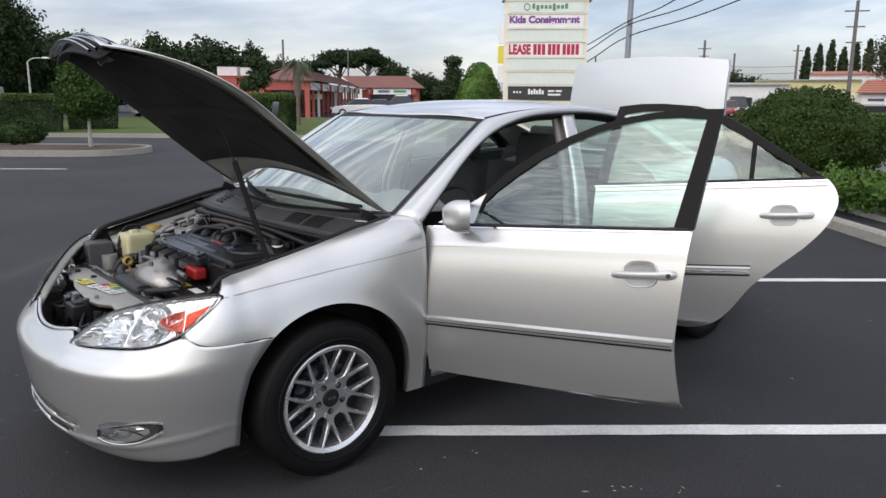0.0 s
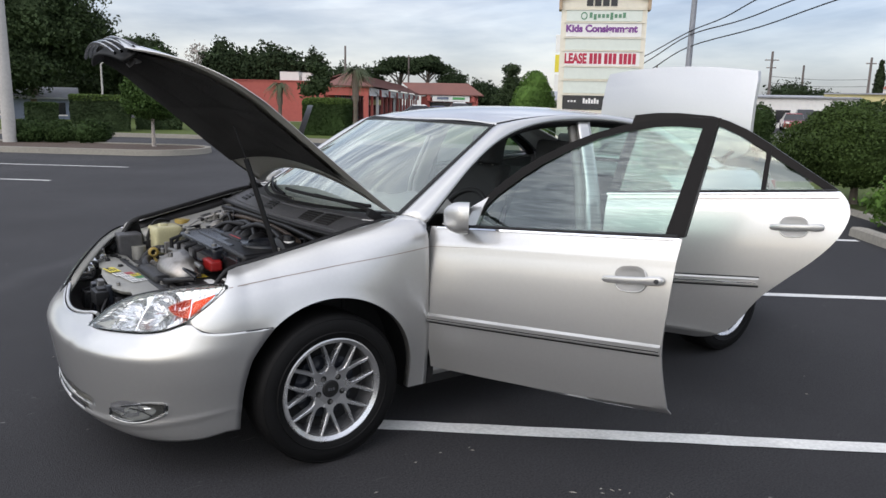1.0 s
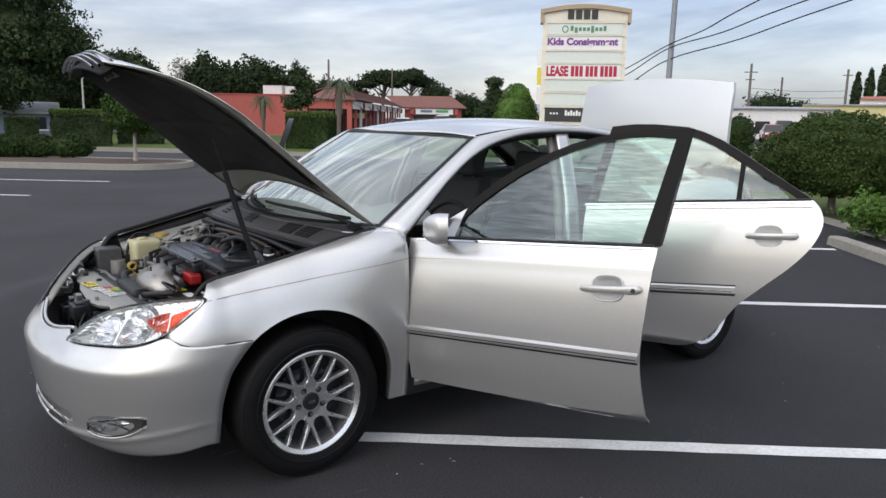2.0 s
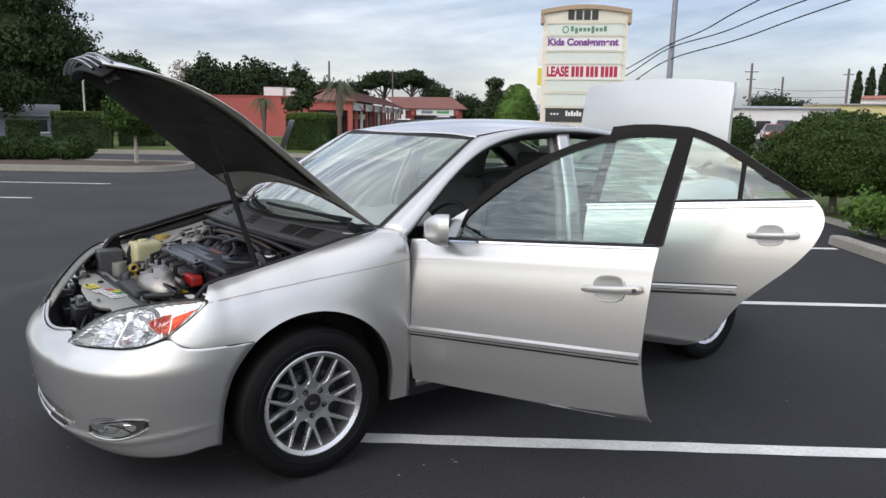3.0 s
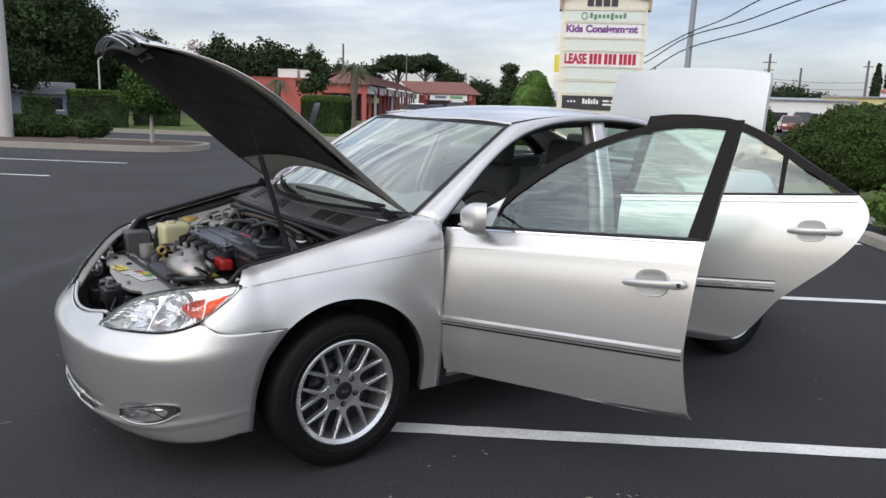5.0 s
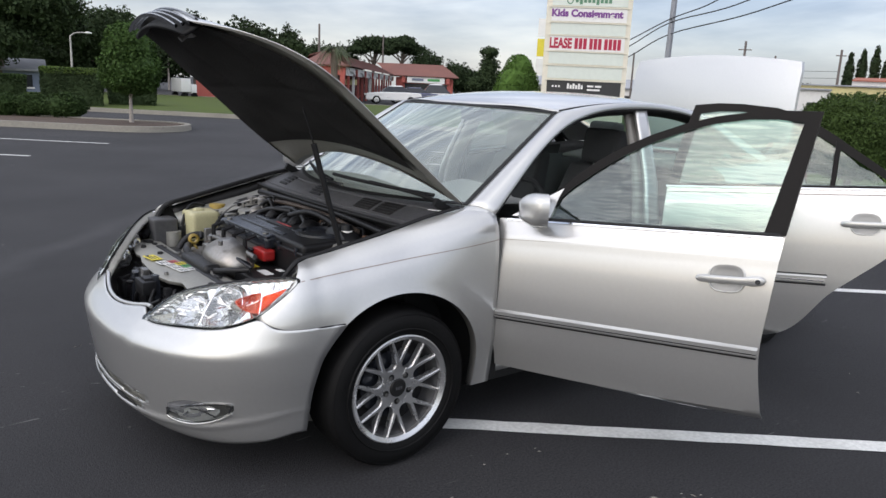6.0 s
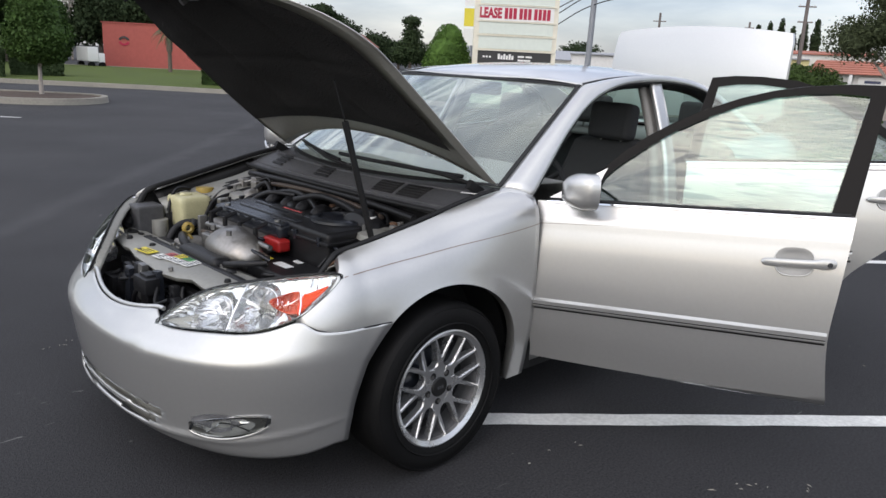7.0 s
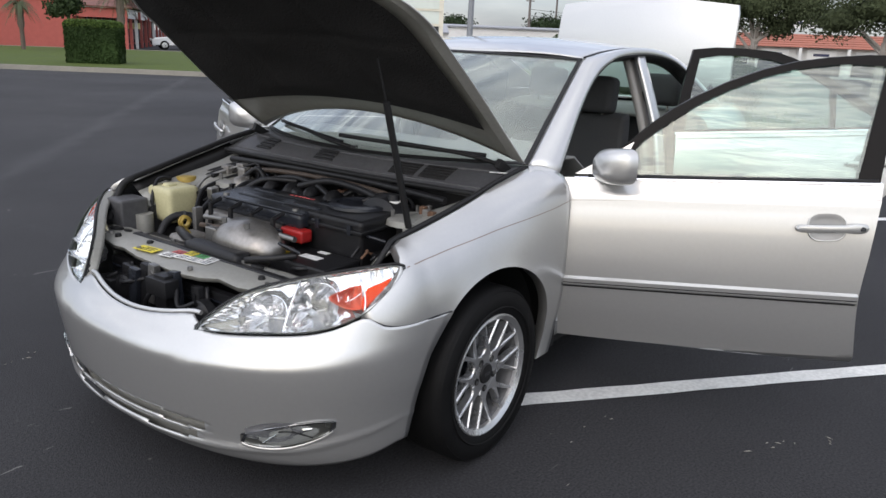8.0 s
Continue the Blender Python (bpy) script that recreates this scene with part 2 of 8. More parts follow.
    scuff.inputs["Color2"].default_value = (0.085, 0.085, 0.088, 1)
    l.new(s2.outputs[0], off.inputs[0])
    l.new(off.outputs[0], dist.inputs[0])
    l.new(dist.outputs[0], band.inputs["Value"])
    l.new(band.outputs["Result"], amount.inputs[0])
    l.new(wob.outputs["Fac"], amount.inputs[1])
    l.new(dot.outputs["Color"], scuff.inputs["Color1"])
    l.new(amount.outputs[0], scuff.inputs["Fac"])
    # short pale scratches in a few worn patches
    stretch, lines, worn, line_at, worn_at, both = n.new("ShaderNodeMapping"), n.new("ShaderNodeTexNoise"), n.new("ShaderNodeTexNoise"), n.new("ShaderNodeMapRange"), n.new("ShaderNodeMapRange"), n.new("ShaderNodeMath")
    stretch.inputs["Scale"].default_value = (5.0, 26.0, 1.0)
    stretch.inputs["Rotation"].default_value = (0, 0, 0.5)
    lines.inputs["Scale"].default_value, lines.inputs["Detail"].default_value, lines.inputs["Distortion"].default_value = 1.0, 6.0, 1.2
    worn.inputs["Scale"].default_value, worn.inputs["Detail"].default_value = 0.8, 2.0
    line_at.inputs["From Min"].default_value, line_at.inputs["From Max"].default_value = 0.69, 0.73
    worn_at.inputs["From Min"].default_value, worn_at.inputs["From Max"].default_value = 0.52, 0.62
    both.operation = "MULTIPLY"
    scratch = n.new("ShaderNodeMixRGB")
    scratch.inputs["Color2"].default_value = (0.16, 0.155, 0.15, 1)
    l.new(co.outputs["Object"], stretch.inputs["Vector"])
    l.new(stretch.outputs["Vector"], lines.inputs["Vector"])
    l.new(co.outputs["Object"], worn.inputs["Vector"])
    l.new(lines.outputs["Fac"], line_at.inputs["Value"])
    l.new(worn.outputs["Fac"], worn_at.inputs["Value"])
    l.new(line_at.outputs["Result"], both.inputs[0])
    l.new(worn_at.outputs["Result"], both.inputs[1])
    l.new(both.outputs[0], scratch.inputs["Fac"])
    l.new(scuff.outputs["Color"], scratch.inputs["Color1"])
    l.new(scratch.outputs["Color"], p.inputs["Base Color"])
    return m


PAINT = material("silver_paint", (0.555, 0.553, 0.540), rough=0.33, metal=0.74, vary=0.03, scale=300.0, coat=1.0, rough_vary=0.04)
PINSTRIPE = material("pinstripe_tan", (0.25, 0.20, 0.17), rough=0.4, vary=0.05)
PAINT_IN = material("bay_grey_paint", (0.29, 0.287, 0.262), rough=0.5, metal=0.3, vary=0.12, scale=20.0)
HOOD_IN = material("hood_frame_silver", (0.30, 0.295, 0.262), rough=0.5, metal=0.2, vary=0.12, scale=12.0)
SHIELD = material("heat_shield_metal", (0.31, 0.295, 0.275), rough=0.36, metal=0.85, vary=0.2, scale=18.0, bump=0.1, bump_scale=120.0)
TRIM = material("black_trim", (0.014, 0.014, 0.0145), rough=0.55, vary=0.2, scale=20.0, spec=0.25)
FRAME_FILM = material("door_frame_film", (0.0095, 0.0088, 0.0085), rough=0.36, vary=0.1, scale=20.0, spec=0.09)
PLASTIC = material("engine_plastic", (0.011, 0.011, 0.012), rough=0.40, vary=0.25, scale=15.0, bump=0.1, bump_scale=200.0, spec=0.3)
COWL = material("weathered_black_plastic", (0.070, 0.070, 0.073), rough=0.5, vary=0.25, scale=14.0, bump=0.12, bump_scale=220.0, spec=0.35)
PLASTIC_GREY = material("grey_plastic", (0.016, 0.018, 0.023), rough=0.24, vary=0.2, scale=15.0, spec=0.4)
BLANKET = material("hood_blanket", (0.024, 0.023, 0.0225), rough=0.95, vary=0.3, scale=30.0, bump=0.6, bump_scale=120.0, spec=0.2)
RUBBER = material("tyre_rubber", (0.005, 0.005, 0.0052), rough=0.65, vary=0.3, scale=30.0, bump=0.15, bump_scale=150.0, spec=0.16)
# silver rim barrel, its colour darkened for the shade inside the wheel
BARREL = material("shade_toned_barrel", (0.16, 0.16, 0.165), rough=0.42, metal=0.6, vary=0.2, scale=30.0)
ALLOY = material("alloy", (0.60, 0.605, 0.61), rough=0.28, metal=0.85, vary=0.08, scale=30.0, coat=0.3)
ALLOY_LIP = material("machined_alloy", (0.72, 0.73, 0.75), rough=0.2, metal=1.0, vary=0.05, scale=40.0)
STEEL = material("steel", (0.28, 0.275, 0.265), rough=0.42, metal=0.9, vary=0.2, scale=25.0)
PIPE_BROWN = material("brown_hose", (0.055, 0.040, 0.030), rough=0.6, vary=0.3, scale=25.0)
RUST = material("rusty_steel", (0.16, 0.09, 0.055), rough=0.75, metal=0.4, vary=0.4, scale=30.0)
CAST = material("cast_aluminium", (0.25, 0.24, 0.225), rough=0.5, metal=0.7, vary=0.2, scale=25.0, bump=0.2, bump_scale=250.0)
CHROME_DARK = material("smoked_chrome", (0.34, 0.35, 0.36), rough=0.2, metal=1.0, vary=0.05)
CHROME = material("chrome", (0.82, 0.83, 0.85), rough=0.09, metal=1.0, vary=0.03)
REFLECTOR = material("lamp_reflector", (0.76, 0.76, 0.77), rough=0.12, metal=0.9, vary=0.05, scale=60.0)
# dark sheet colour that paints the shade of the fog lamp's recess
FOG_BOWL = material("fog_recess_shade", (0.20, 0.20, 0.185), rough=0.3, metal=0.8, vary=0.1, scale=30.0)
FOG_LENS = material("fog_lens_grey", (0.46, 0.47, 0.45), rough=0.18, metal=0.55, vary=0.15, scale=60.0, coat=0.6)
AMBER_DEEP = material("amber_bulb_bowl", (0.58, 0.085, 0.040), rough=0.22, metal=0.5, vary=0.25, scale=40.0, spec=0.2)
AMBER = material("amber_lens", (0.72, 0.055, 0.004), rough=0.35, vary=0.15, scale=40.0, spec=0.08)
RED_PLASTIC = material("red_plastic", (0.30, 0.014, 0.013), rough=0.4, vary=0.15, scale=30.0)
CREAM = material("reservoir_cream", (0.50, 0.47, 0.28), rough=0.42, vary=0.12, scale=25.0)
YELLOW_CAP = material("ochre_cap", (0.38, 0.27, 0.06), rough=0.45, vary=0.2, scale=30.0)
LABEL_WHITE = material("label_white", (0.72, 0.72, 0.70), rough=0.6, vary=0.08, scale=30.0)
LABEL_YELLOW = material("label_yellow", (0.72, 0.60, 0.05), rough=0.6, vary=0.08, scale=30.0)
LABEL_GREEN = material("label_green", (0.08, 0.32, 0.10), rough=0.6, vary=0.08, scale=30.0)
LABEL_RED = material("label_red", (0.55, 0.10, 0.10), rough=0.6, vary=0.08, scale=30.0)
SEAT = material("grey_upholstery", (0.045, 0.045, 0.046), rough=0.85, vary=0.2, scale=40.0, bump=0.3, bump_scale=400.0)
DASH = material("dash_grey", (0.24, 0.235, 0.22), rough=0.7, vary=0.12, scale=40.0, bump=0.1, bump_scale=500.0)
LINER = material("headliner_grey", (0.26, 0.25, 0.235), rough=0.9, vary=0.08, scale=30.0)
CARD = material("door_card_grey", (0.085, 0.085, 0.083), rough=0.75, vary=0.12, scale=30.0)
GLASS = glass_material("window_glass", (0.53, 0.70, 0.64), gloss_least=0.118, dust_haze=0.003, wave=0.0018)
# the strong film is dust plus a painted milky sheen of reflected sky
WINDSHIELD = glass_material("windshield_glass", (0.84, 0.92, 0.89), rough=0.05, gloss_least=0.08, dust_haze=0.125, power=2.5)
LENS = glass_material("lamp_lens", (0.97, 0.98, 0.98), gloss_least=0.025, power=4.0)
MIRROR = material("mirror_silvering", (0.85, 0.87, 0.89), rough=0.02, metal=1.0, vary=0.01)
ASPHALT = asphalt_material()
ROAD = material("worn_road", (0.125, 0.12, 0.112), rough=0.9, vary=0.2, scale=0.8, bump=0.3, bump_scale=120.0, spec=0.2)
LINE_PAINT = material("line_paint", (0.62, 0.62, 0.60), rough=0.75, vary=0.25, scale=14.0, bump=0.2, bump_scale=150.0)
CONCRETE = material("kerb_concrete", (0.25, 0.235, 0.20), rough=0.9, vary=0.22, scale=5.0, bump=0.3, bump_scale=80.0)
DRY_LEAF = material("dry_leaf", (0.24, 0.225, 0.20), rough=0.9, vary=0.3, scale=40.0)
MULCH = material("mulch", (0.065, 0.043, 0.030), rough=0.95, vary=0.4, scale=20.0, bump=0.8, bump_scale=40.0)
GRASS = material("grass", (0.070, 0.096, 0.021), rough=0.9, vary=0.35, scale=3.0, bump=0.8, bump_scale=60.0, spec=0.2)
LEAF_DARK = material("dark_foliage", (0.036, 0.055, 0.023), rough=0.7, vary=0.45, scale=1.5, spec=0.12)
LEAF_HEDGE = material("hedge_foliage", (0.032, 0.056, 0.017), rough=0.7, vary=0.45, scale=3.0, spec=0.12)
LEAF_DENSE = material("dense_bush_foliage", (0.040, 0.066, 0.016), rough=0.7, vary=0.5, scale=3.0, spec=0.12)
LEAF_ISLAND = material("glossy_tree_foliage", (0.042, 0.080, 0.018), rough=0.65, vary=0.45, scale=3.0, spec=0.15)
LEAF_OAK = material("street_oak_foliage", (0.058, 0.072, 0.036), rough=0.75, vary=0.45, scale=2.0, spec=0.12)
LEAF_TOP = material("fresh_foliage", (0.085, 0.135, 0.025), rough=0.6, vary=0.4, scale=4.0, spec=0.3)
LEAF_BRIGHT = material("bright_foliage", (0.060, 0.115, 0.020), rough=0.65, vary=0.45, scale=3.0, spec=0.15)
LEAF_FAR = material("far_foliage", (0.030, 0.046, 0.021), rough=0.8, vary=0.4, scale=0.4, spec=0.1)
PALM_LEAF = material("palm_fronds", (0.075, 0.095, 0.042), rough=0.6, vary=0.35, scale=4.0)
BARK = material("bark", (0.13, 0.105, 0.085), rough=0.95, vary=0.35, scale=6.0, bump=0.7, bump_scale=25.0)
BARK_PALE = material("pale_bark", (0.33, 0.30, 0.27), rough=0.95, vary=0.3, scale=8.0, bump=0.5, bump_scale=30.0)
CORAL = material("coral_stucco", (0.40, 0.105, 0.085), rough=0.9, vary=0.1, scale=1.2, bump=0.25, bump_scale=30.0)
# darker copy of the coral stucco: shade put into the colour
CORAL_DARK = material("coral_stucco_in_shade", (0.33, 0.085, 0.07), rough=0.9, vary=0.1, scale=1.2)
ROOF_TILE = material("terracotta_roof", (0.17, 0.075, 0.06), rough=0.9, vary=0.25, scale=2.0, bump=0.6, bump_scale=8.0)
ROOF_ORANGE = material("orange_roof", (0.33, 0.125, 0.085), rough=0.9, vary=0.2, scale=2.0, bump=0.5, bump_scale=8.0)
WHITE_WALL = material("white_wall", (0.70, 0.69, 0.66), rough=0.85, vary=0.08, scale=1.0)
YELLOW_WALL = material("pale_yellow_wall", (0.62, 0.55, 0.28), rough=0.85, vary=0.1, scale=1.0)
BLUE_WALL = material("blue_grey_wall", (0.16, 0.19, 0.25), rough=0.85, vary=0.12, scale=1.0)
GREY_ROOF = material("grey_roof", (0.30, 0.31, 0.33), rough=0.8, vary=0.15, scale=1.0)
DARK_GLASS = material("shop_window", (0.02, 0.022, 0.026), rough=0.12, vary=0.3, scale=2.0)
SIGN_FACE = material("sign_panel_pale", (0.66, 0.71, 0.64), rough=0.4, vary=0.05, scale=2.0, coat=0.2)
SIGN_WHITE = material("sign_panel_white", (0.80, 0.79, 0.76), rough=0.4, vary=0.05, scale=2.0)
SIGN_FRAME = material("sign_cream_frame", (0.74, 0.70, 0.58), rough=0.6, vary=0.07, scale=2.0)
SIGN_CAP = material("sign_tan_cap", (0.40, 0.30, 0.20), rough=0.7, vary=0.1, scale=2.0)
INK_DARK = material("sign_ink_dark", (0.03, 0.03, 0.03), rough=0.5, vary=0.1)
INK_RED = material("sign_ink_red", (0.42, 0.012, 0.05), rough=0.5, vary=0.1)
INK_PURPLE = material("sign_ink_purple", (0.20, 0.06, 0.26), rough=0.5, vary=0.1)
INK_GREEN = material("sign_ink_green", (0.10, 0.24, 0.14), rough=0.5, vary=0.1)
POLE_GREY = material("pole_galvanised", (0.26, 0.27, 0.30), rough=0.6, metal=0.3, vary=0.15, scale=4.0)
POLE_WOOD = material("pole_wood", (0.14, 0.12, 0.11), rough=0.9, vary=0.2, scale=4.0)
POLE_CONCRETE = material("pole_concrete", (0.42, 0.41, 0.39), rough=0.9, vary=0.15, scale=4.0)
WIRE = material("wire_black", (0.02, 0.02, 0.025), rough=0.6)
CAR_WHITE = material("white_car_paint", (0.75, 0.75, 0.74), rough=0.25, vary=0.03, coat=1.0)
CAR_BLUE = material("blue_car_paint", (0.05, 0.06, 0.13), rough=0.25, vary=0.05, coat=1.0)
CAR_RED = material("red_car_paint", (0.22, 0.02, 0.025), rough=0.25, vary=0.05, coat=1.0)
CAR_DARK = material("dark_car_paint", (0.03, 0.03, 0.035), rough=0.25, vary=0.05, coat=1.0)
TAIL_RED = material("tail_lamp_red", (0.35, 0.01, 0.01), rough=0.15, coat=1.0)

# ---- mesh helpers ----
def make(name, verts, faces, mat, parent=None, label="", smooth=True, move=None, sharp=35, thick=0.0, bevel=0.0, offset=0.0):
    """Links one mesh object."""
    me = bpy.data.meshes.new(name)
    me.from_pydata([tuple(v) for v in verts], [], faces)
    bm = bmesh.new()
    bm.from_mesh(me)
    bmesh.ops.remove_doubles(bm, verts=bm.verts, dist=0.00005)
    bmesh.ops.recalc_face_normals(bm, faces=bm.faces)
    bm.to_mesh(me)
    bm.free()
    if move is not None:
        me.transform(move)
    if smooth:
        me.shade_smooth()
        me.set_sharp_from_angle(angle=radians(sharp))
    me.materials.append(mat)
    ob = new(name, me)
    if parent is not None:
        ob.parent = parent
    if label:
        ob["label"] = label
    if thick:
        s = ob.modifiers.new("thickness", "SOLIDIFY")
        s.thickness, s.offset = thick, offset
    if bevel:
        b = ob.modifiers.new("edges", "BEVEL")
        b.width, b.segments, b.limit_method, b.angle_limit = bevel, 2, "ANGLE", radians(40)
    return ob


def part(name, bm, mat, parent=None, label="", smooth=True, move=None, sharp=35):
    """Links a bmesh as one mesh object under a thing or a part."""
    me = bpy.data.meshes.new(name)
    bmesh.ops.recalc_face_normals(bm, faces=bm.faces)
    bm.to_mesh(me)
    bm.free()
    if move is not None:
        me.transform(move)
    if smooth:
        me.shade_smooth()
        me.set_sharp_from_angle(angle=radians(sharp))
    me.materials.append(mat)
    ob = new(name, me)
    if parent is not None:
        ob.parent = parent
    if label:
        ob["label"] = label
    return ob


def thing(name, label, category, at=(0, 0, 0), group="", kind=""):
    ob = new(name)
    ob.location = at
    ob.empty_display_size = 0.2
    return tagged(ob, label, category, group, kind)


def sheet(fn, nu, nv):
    """Vertices and quads of a grid from fn(u, v), u and v from 0 to 1."""
    v = [fn(i / nu, j / nv) for i in range(nu + 1) for j in range(nv + 1)]
    f = [(i * (nv + 1) + j, (i + 1) * (nv + 1) + j, (i + 1) * (nv + 1) + j + 1, i * (nv + 1) + j + 1) for i in range(nu) for j in range(nv)]
    return v, f


def slab(fn, nu, nv, depth):
    """A closed shell between the grid fn and the same grid moved by depth(u, v)."""
    a, f = sheet(fn, nu, nv)
    k = len(a)
    b = [tuple(Vector(p) + Vector(depth(i / nu, j / nv))) for (i, j), p in zip(((i, j) for i in range(nu + 1) for j in range(nv + 1)), a)]
    faces = list(f) + [tuple(reversed([q + k for q in face])) for face in f]
    w = nv + 1
    ring = [i * w for i in range(nu + 1)] + [nu * w + j for j in range(1, nv + 1)] + [i * w + nv for i in range(nu - 1, -1, -1)] + [j for j in range(nv - 1, 0, -1)]
    for q in range(len(ring)):
        r0, r1 = ring[q], ring[(q + 1) % len(ring)]
        faces.append((r1, r0, r0 + k, r1 + k))
    return a + b, faces


def ring_frame(outer, inner, depth):
    """A flat frame between two outlines of equal length, given depth by the vector."""
    n, d = len(outer), Vector(depth)
    v = [Vector(p) for p in outer] + [Vector(p) for p in inner]
    v += [p + d for p in v]
    f = []
    for i in range(n):
        j = (i + 1) % n
        f += [(i, j, n + j, n + i), (2 * n + j, 2 * n + i, 3 * n + i, 3 * n + j), (j, i, 2 * n + i, 2 * n + j), (n + i, n + j, 3 * n + j, 3 * n + i)]
    return v, f


def box(bm, x0, y0, z0, x1, y1, z1, move=None, bevel=0.0, segments=2):
    m = Matrix.Translation(((x0 + x1) / 2, (y0 + y1) / 2, (z0 + z1) / 2)) @ Matrix.Diagonal((abs(x1 - x0), abs(y1 - y0), abs(z1 - z0), 1))
    r = bmesh.ops.create_cube(bm, size=1, matrix=m)
    vs = r["verts"]
    if bevel:
        es = list({e for q in vs for e in q.link_edges})
        made = bmesh.ops.bevel(bm, geom=es, offset=bevel, segments=segments, affect="EDGES", profile=0.7)
        vs = list({q for face in made["faces"] for q in face.verts} | {q for q in vs if q.is_valid})
    if move is not None:
        bmesh.ops.transform(bm, matrix=move, verts=vs)
    return vs


def rod(bm, a, b, r0, r1=None, sides=10):
    a, b = Vector(a), Vector(b)
    r1 = r0 if r1 is None else r1
    d = b - a
    m = Matrix.Translation((a + b) / 2) @ d.to_track_quat("Z", "Y").to_matrix().to_4x4()
    return bmesh.ops.create_cone(bm, cap_ends=True, segments=sides, radius1=r0, radius2=r1, depth=d.length, matrix=m)["verts"]


def ball(bm, c, r, scale=(1, 1, 1), u=14, v=9):
    return bmesh.ops.create_uvsphere(bm, u_segments=u, v_segments=v, radius=r, matrix=Matrix.Translation(c) @ Matrix.Diagonal((*scale, 1)))["verts"]


def tube(name, pts, r, mat, parent=None, label="", resolution=6):
    """A hose or cable along points, as a mesh tube."""
    pts = [Vector(p) for p in pts]
    fine = []
    for i in range(len(pts) - 1):
        p0, p1, p2, p3 = pts[max(i - 1, 0)], pts[i], pts[i + 1], pts[min(i + 2, len(pts) - 1)]
        for k in range(resolution):
            t = k / resolution
            fine.append(0.5 * ((2 * p1) + (p2 - p0) * t + (2 * p0 - 5 * p1 + 4 * p2 - p3) * t * t + (3 * p1 - p0 - 3 * p2 + p3) * t ** 3))
    fine.append(pts[-1])
    sides, verts, faces = 8, [], []
    for i, p in enumerate(fine):
        d = (fine[min(i + 1, len(fine) - 1)] - fine[max(i - 1, 0)]).normalized()
        side_way = d.cross(Vector((0, 0, 1)))
        side_way = side_way.normalized() if side_way.length > 0.05 else Vector((1, 0, 0))
        up = side_way.cross(d)
        for k in range(sides):
            a = 2 * math.pi * k / sides
            verts.append(p + (side_way * math.cos(a) + up * math.sin(a)) * r)
    for i in range(len(fine) - 1):
        for k in range(sides):
            faces.append((i * sides + k, i * sides + (k + 1) % sides, (i + 1) * sides + (k + 1) % sides, (i + 1) * sides + k))
    faces += [tuple(range(sides)), tuple((len(fine) - 1) * sides + k for k in range(sides))]
    return make(name, verts, faces, mat, parent, label, sharp=60)


def lathe(profile, sides, axis_y=True):
    """Verts and faces turned round the y axis from (radius, y) pairs."""
    v, f, n = [], [], len(profile)
    for k in range(sides):
        a = 2 * math.pi * k / sides
        v += [(r * math.cos(a), y, r * math.sin(a)) for r, y in profile]
    for k in range(sides):
        q = (k + 1) % sides
        for i in range(n - 1):
            f.append((k * n + i, q * n + i, q * n + i + 1, k * n + i + 1))
    return v, f


def curve(pts, x):
    """A smooth curve through a short table."""
    if x <= pts[0][0]:
        return pts[0][1]
    if x >= pts[-1][0]:
        return pts[-1][1]
    i = next(k for k in range(len(pts) - 1) if pts[k][0] <= x <= pts[k + 1][0])
    (x0, y0), (x1, y1) = pts[i], pts[i + 1]
    h, last = x1 - x0, len(pts) - 1

    def slope(k):
        a, b = pts[max(k - 1, 0)], pts[min(k + 1, last)]
        return (b[1] - a[1]) / (b[0] - a[0])
    m0, m1, t = slope(i) * h, slope(i + 1) * h, (x - x0) / h
    return (2 * t ** 3 - 3 * t * t + 1) * y0 + (t ** 3 - 2 * t * t + t) * m0 + (3 * t * t - 2 * t ** 3) * y1 + (t ** 3 - t * t) * m1

# ---- the silver sedan: front axle at x = 0, nose towards -x, driver's side at -y ----
PLAN = [(-.45, .80), (-.33, .838), (-.2, .855), (0, .868), (.45, .872), (1, .880), (1.5, .884), (2.2, .884), (2.72, .872), (3.05, .82), (3.2, .76), (3.4, .66), (3.6, .56), (3.85, .46)]
ZTOP = [(-.5, .78), (-.4, .815), (-.2, .86), (0, .905), (.2, .952), (.42, .985), (1.5, 1.06), (2.5, 1.12), (3.1, 1.10), (3.8, 1.04)]
SHOULDER = [(0, .14), (.02, .098), (.04, .072), (.08, .045), (.12, .029), (.2, .014), (.3, .005), (.42, 0)]
TUCK = [(.14, .09), (.2, .07), (.28, .052), (.37, .035), (.45, .019), (.53, .008), (.6, .002), (.66, 0)]
NOSE = [(.15, .79), (.18, .825), (.22, .845), (.26, .852), (.33, .864), (.42, .877), (.485, .884), (.503, .879), (.53, .857), (.56, .826), (.60, .793), (.66, .745), (.72, .68), (.78, .60), (.83, .52)]
CX, POWER = -.33, 2.2
WHEEL_X, HUB_Z, ARCH = 2.72, .312, .385


def side(x, z):
    """Half width of the body side."""
    return curve(PLAN, x) - curve(SHOULDER, max(0, curve(ZTOP, x) - z)) - curve(TUCK, z)


def nose(a, z):
    """The front skin at the turn a from the middle (radians): x and half width."""
    e = 2 / POWER
    return CX - (curve(NOSE, z) + CX) * max(0, math.cos(a)) ** e, side(CX, z) * max(0, math.sin(a)) ** e


SOFT = [(0, .14), (.02, .112), (.04, .091), (.08, .063), (.12, .043), (.2, .020), (.3, .006), (.42, 0)]
SHARP = [(0, .14), (.006, .10), (.015, .062), (.03, .032), (.05, .014), (.08, .004), (.42, 0)]


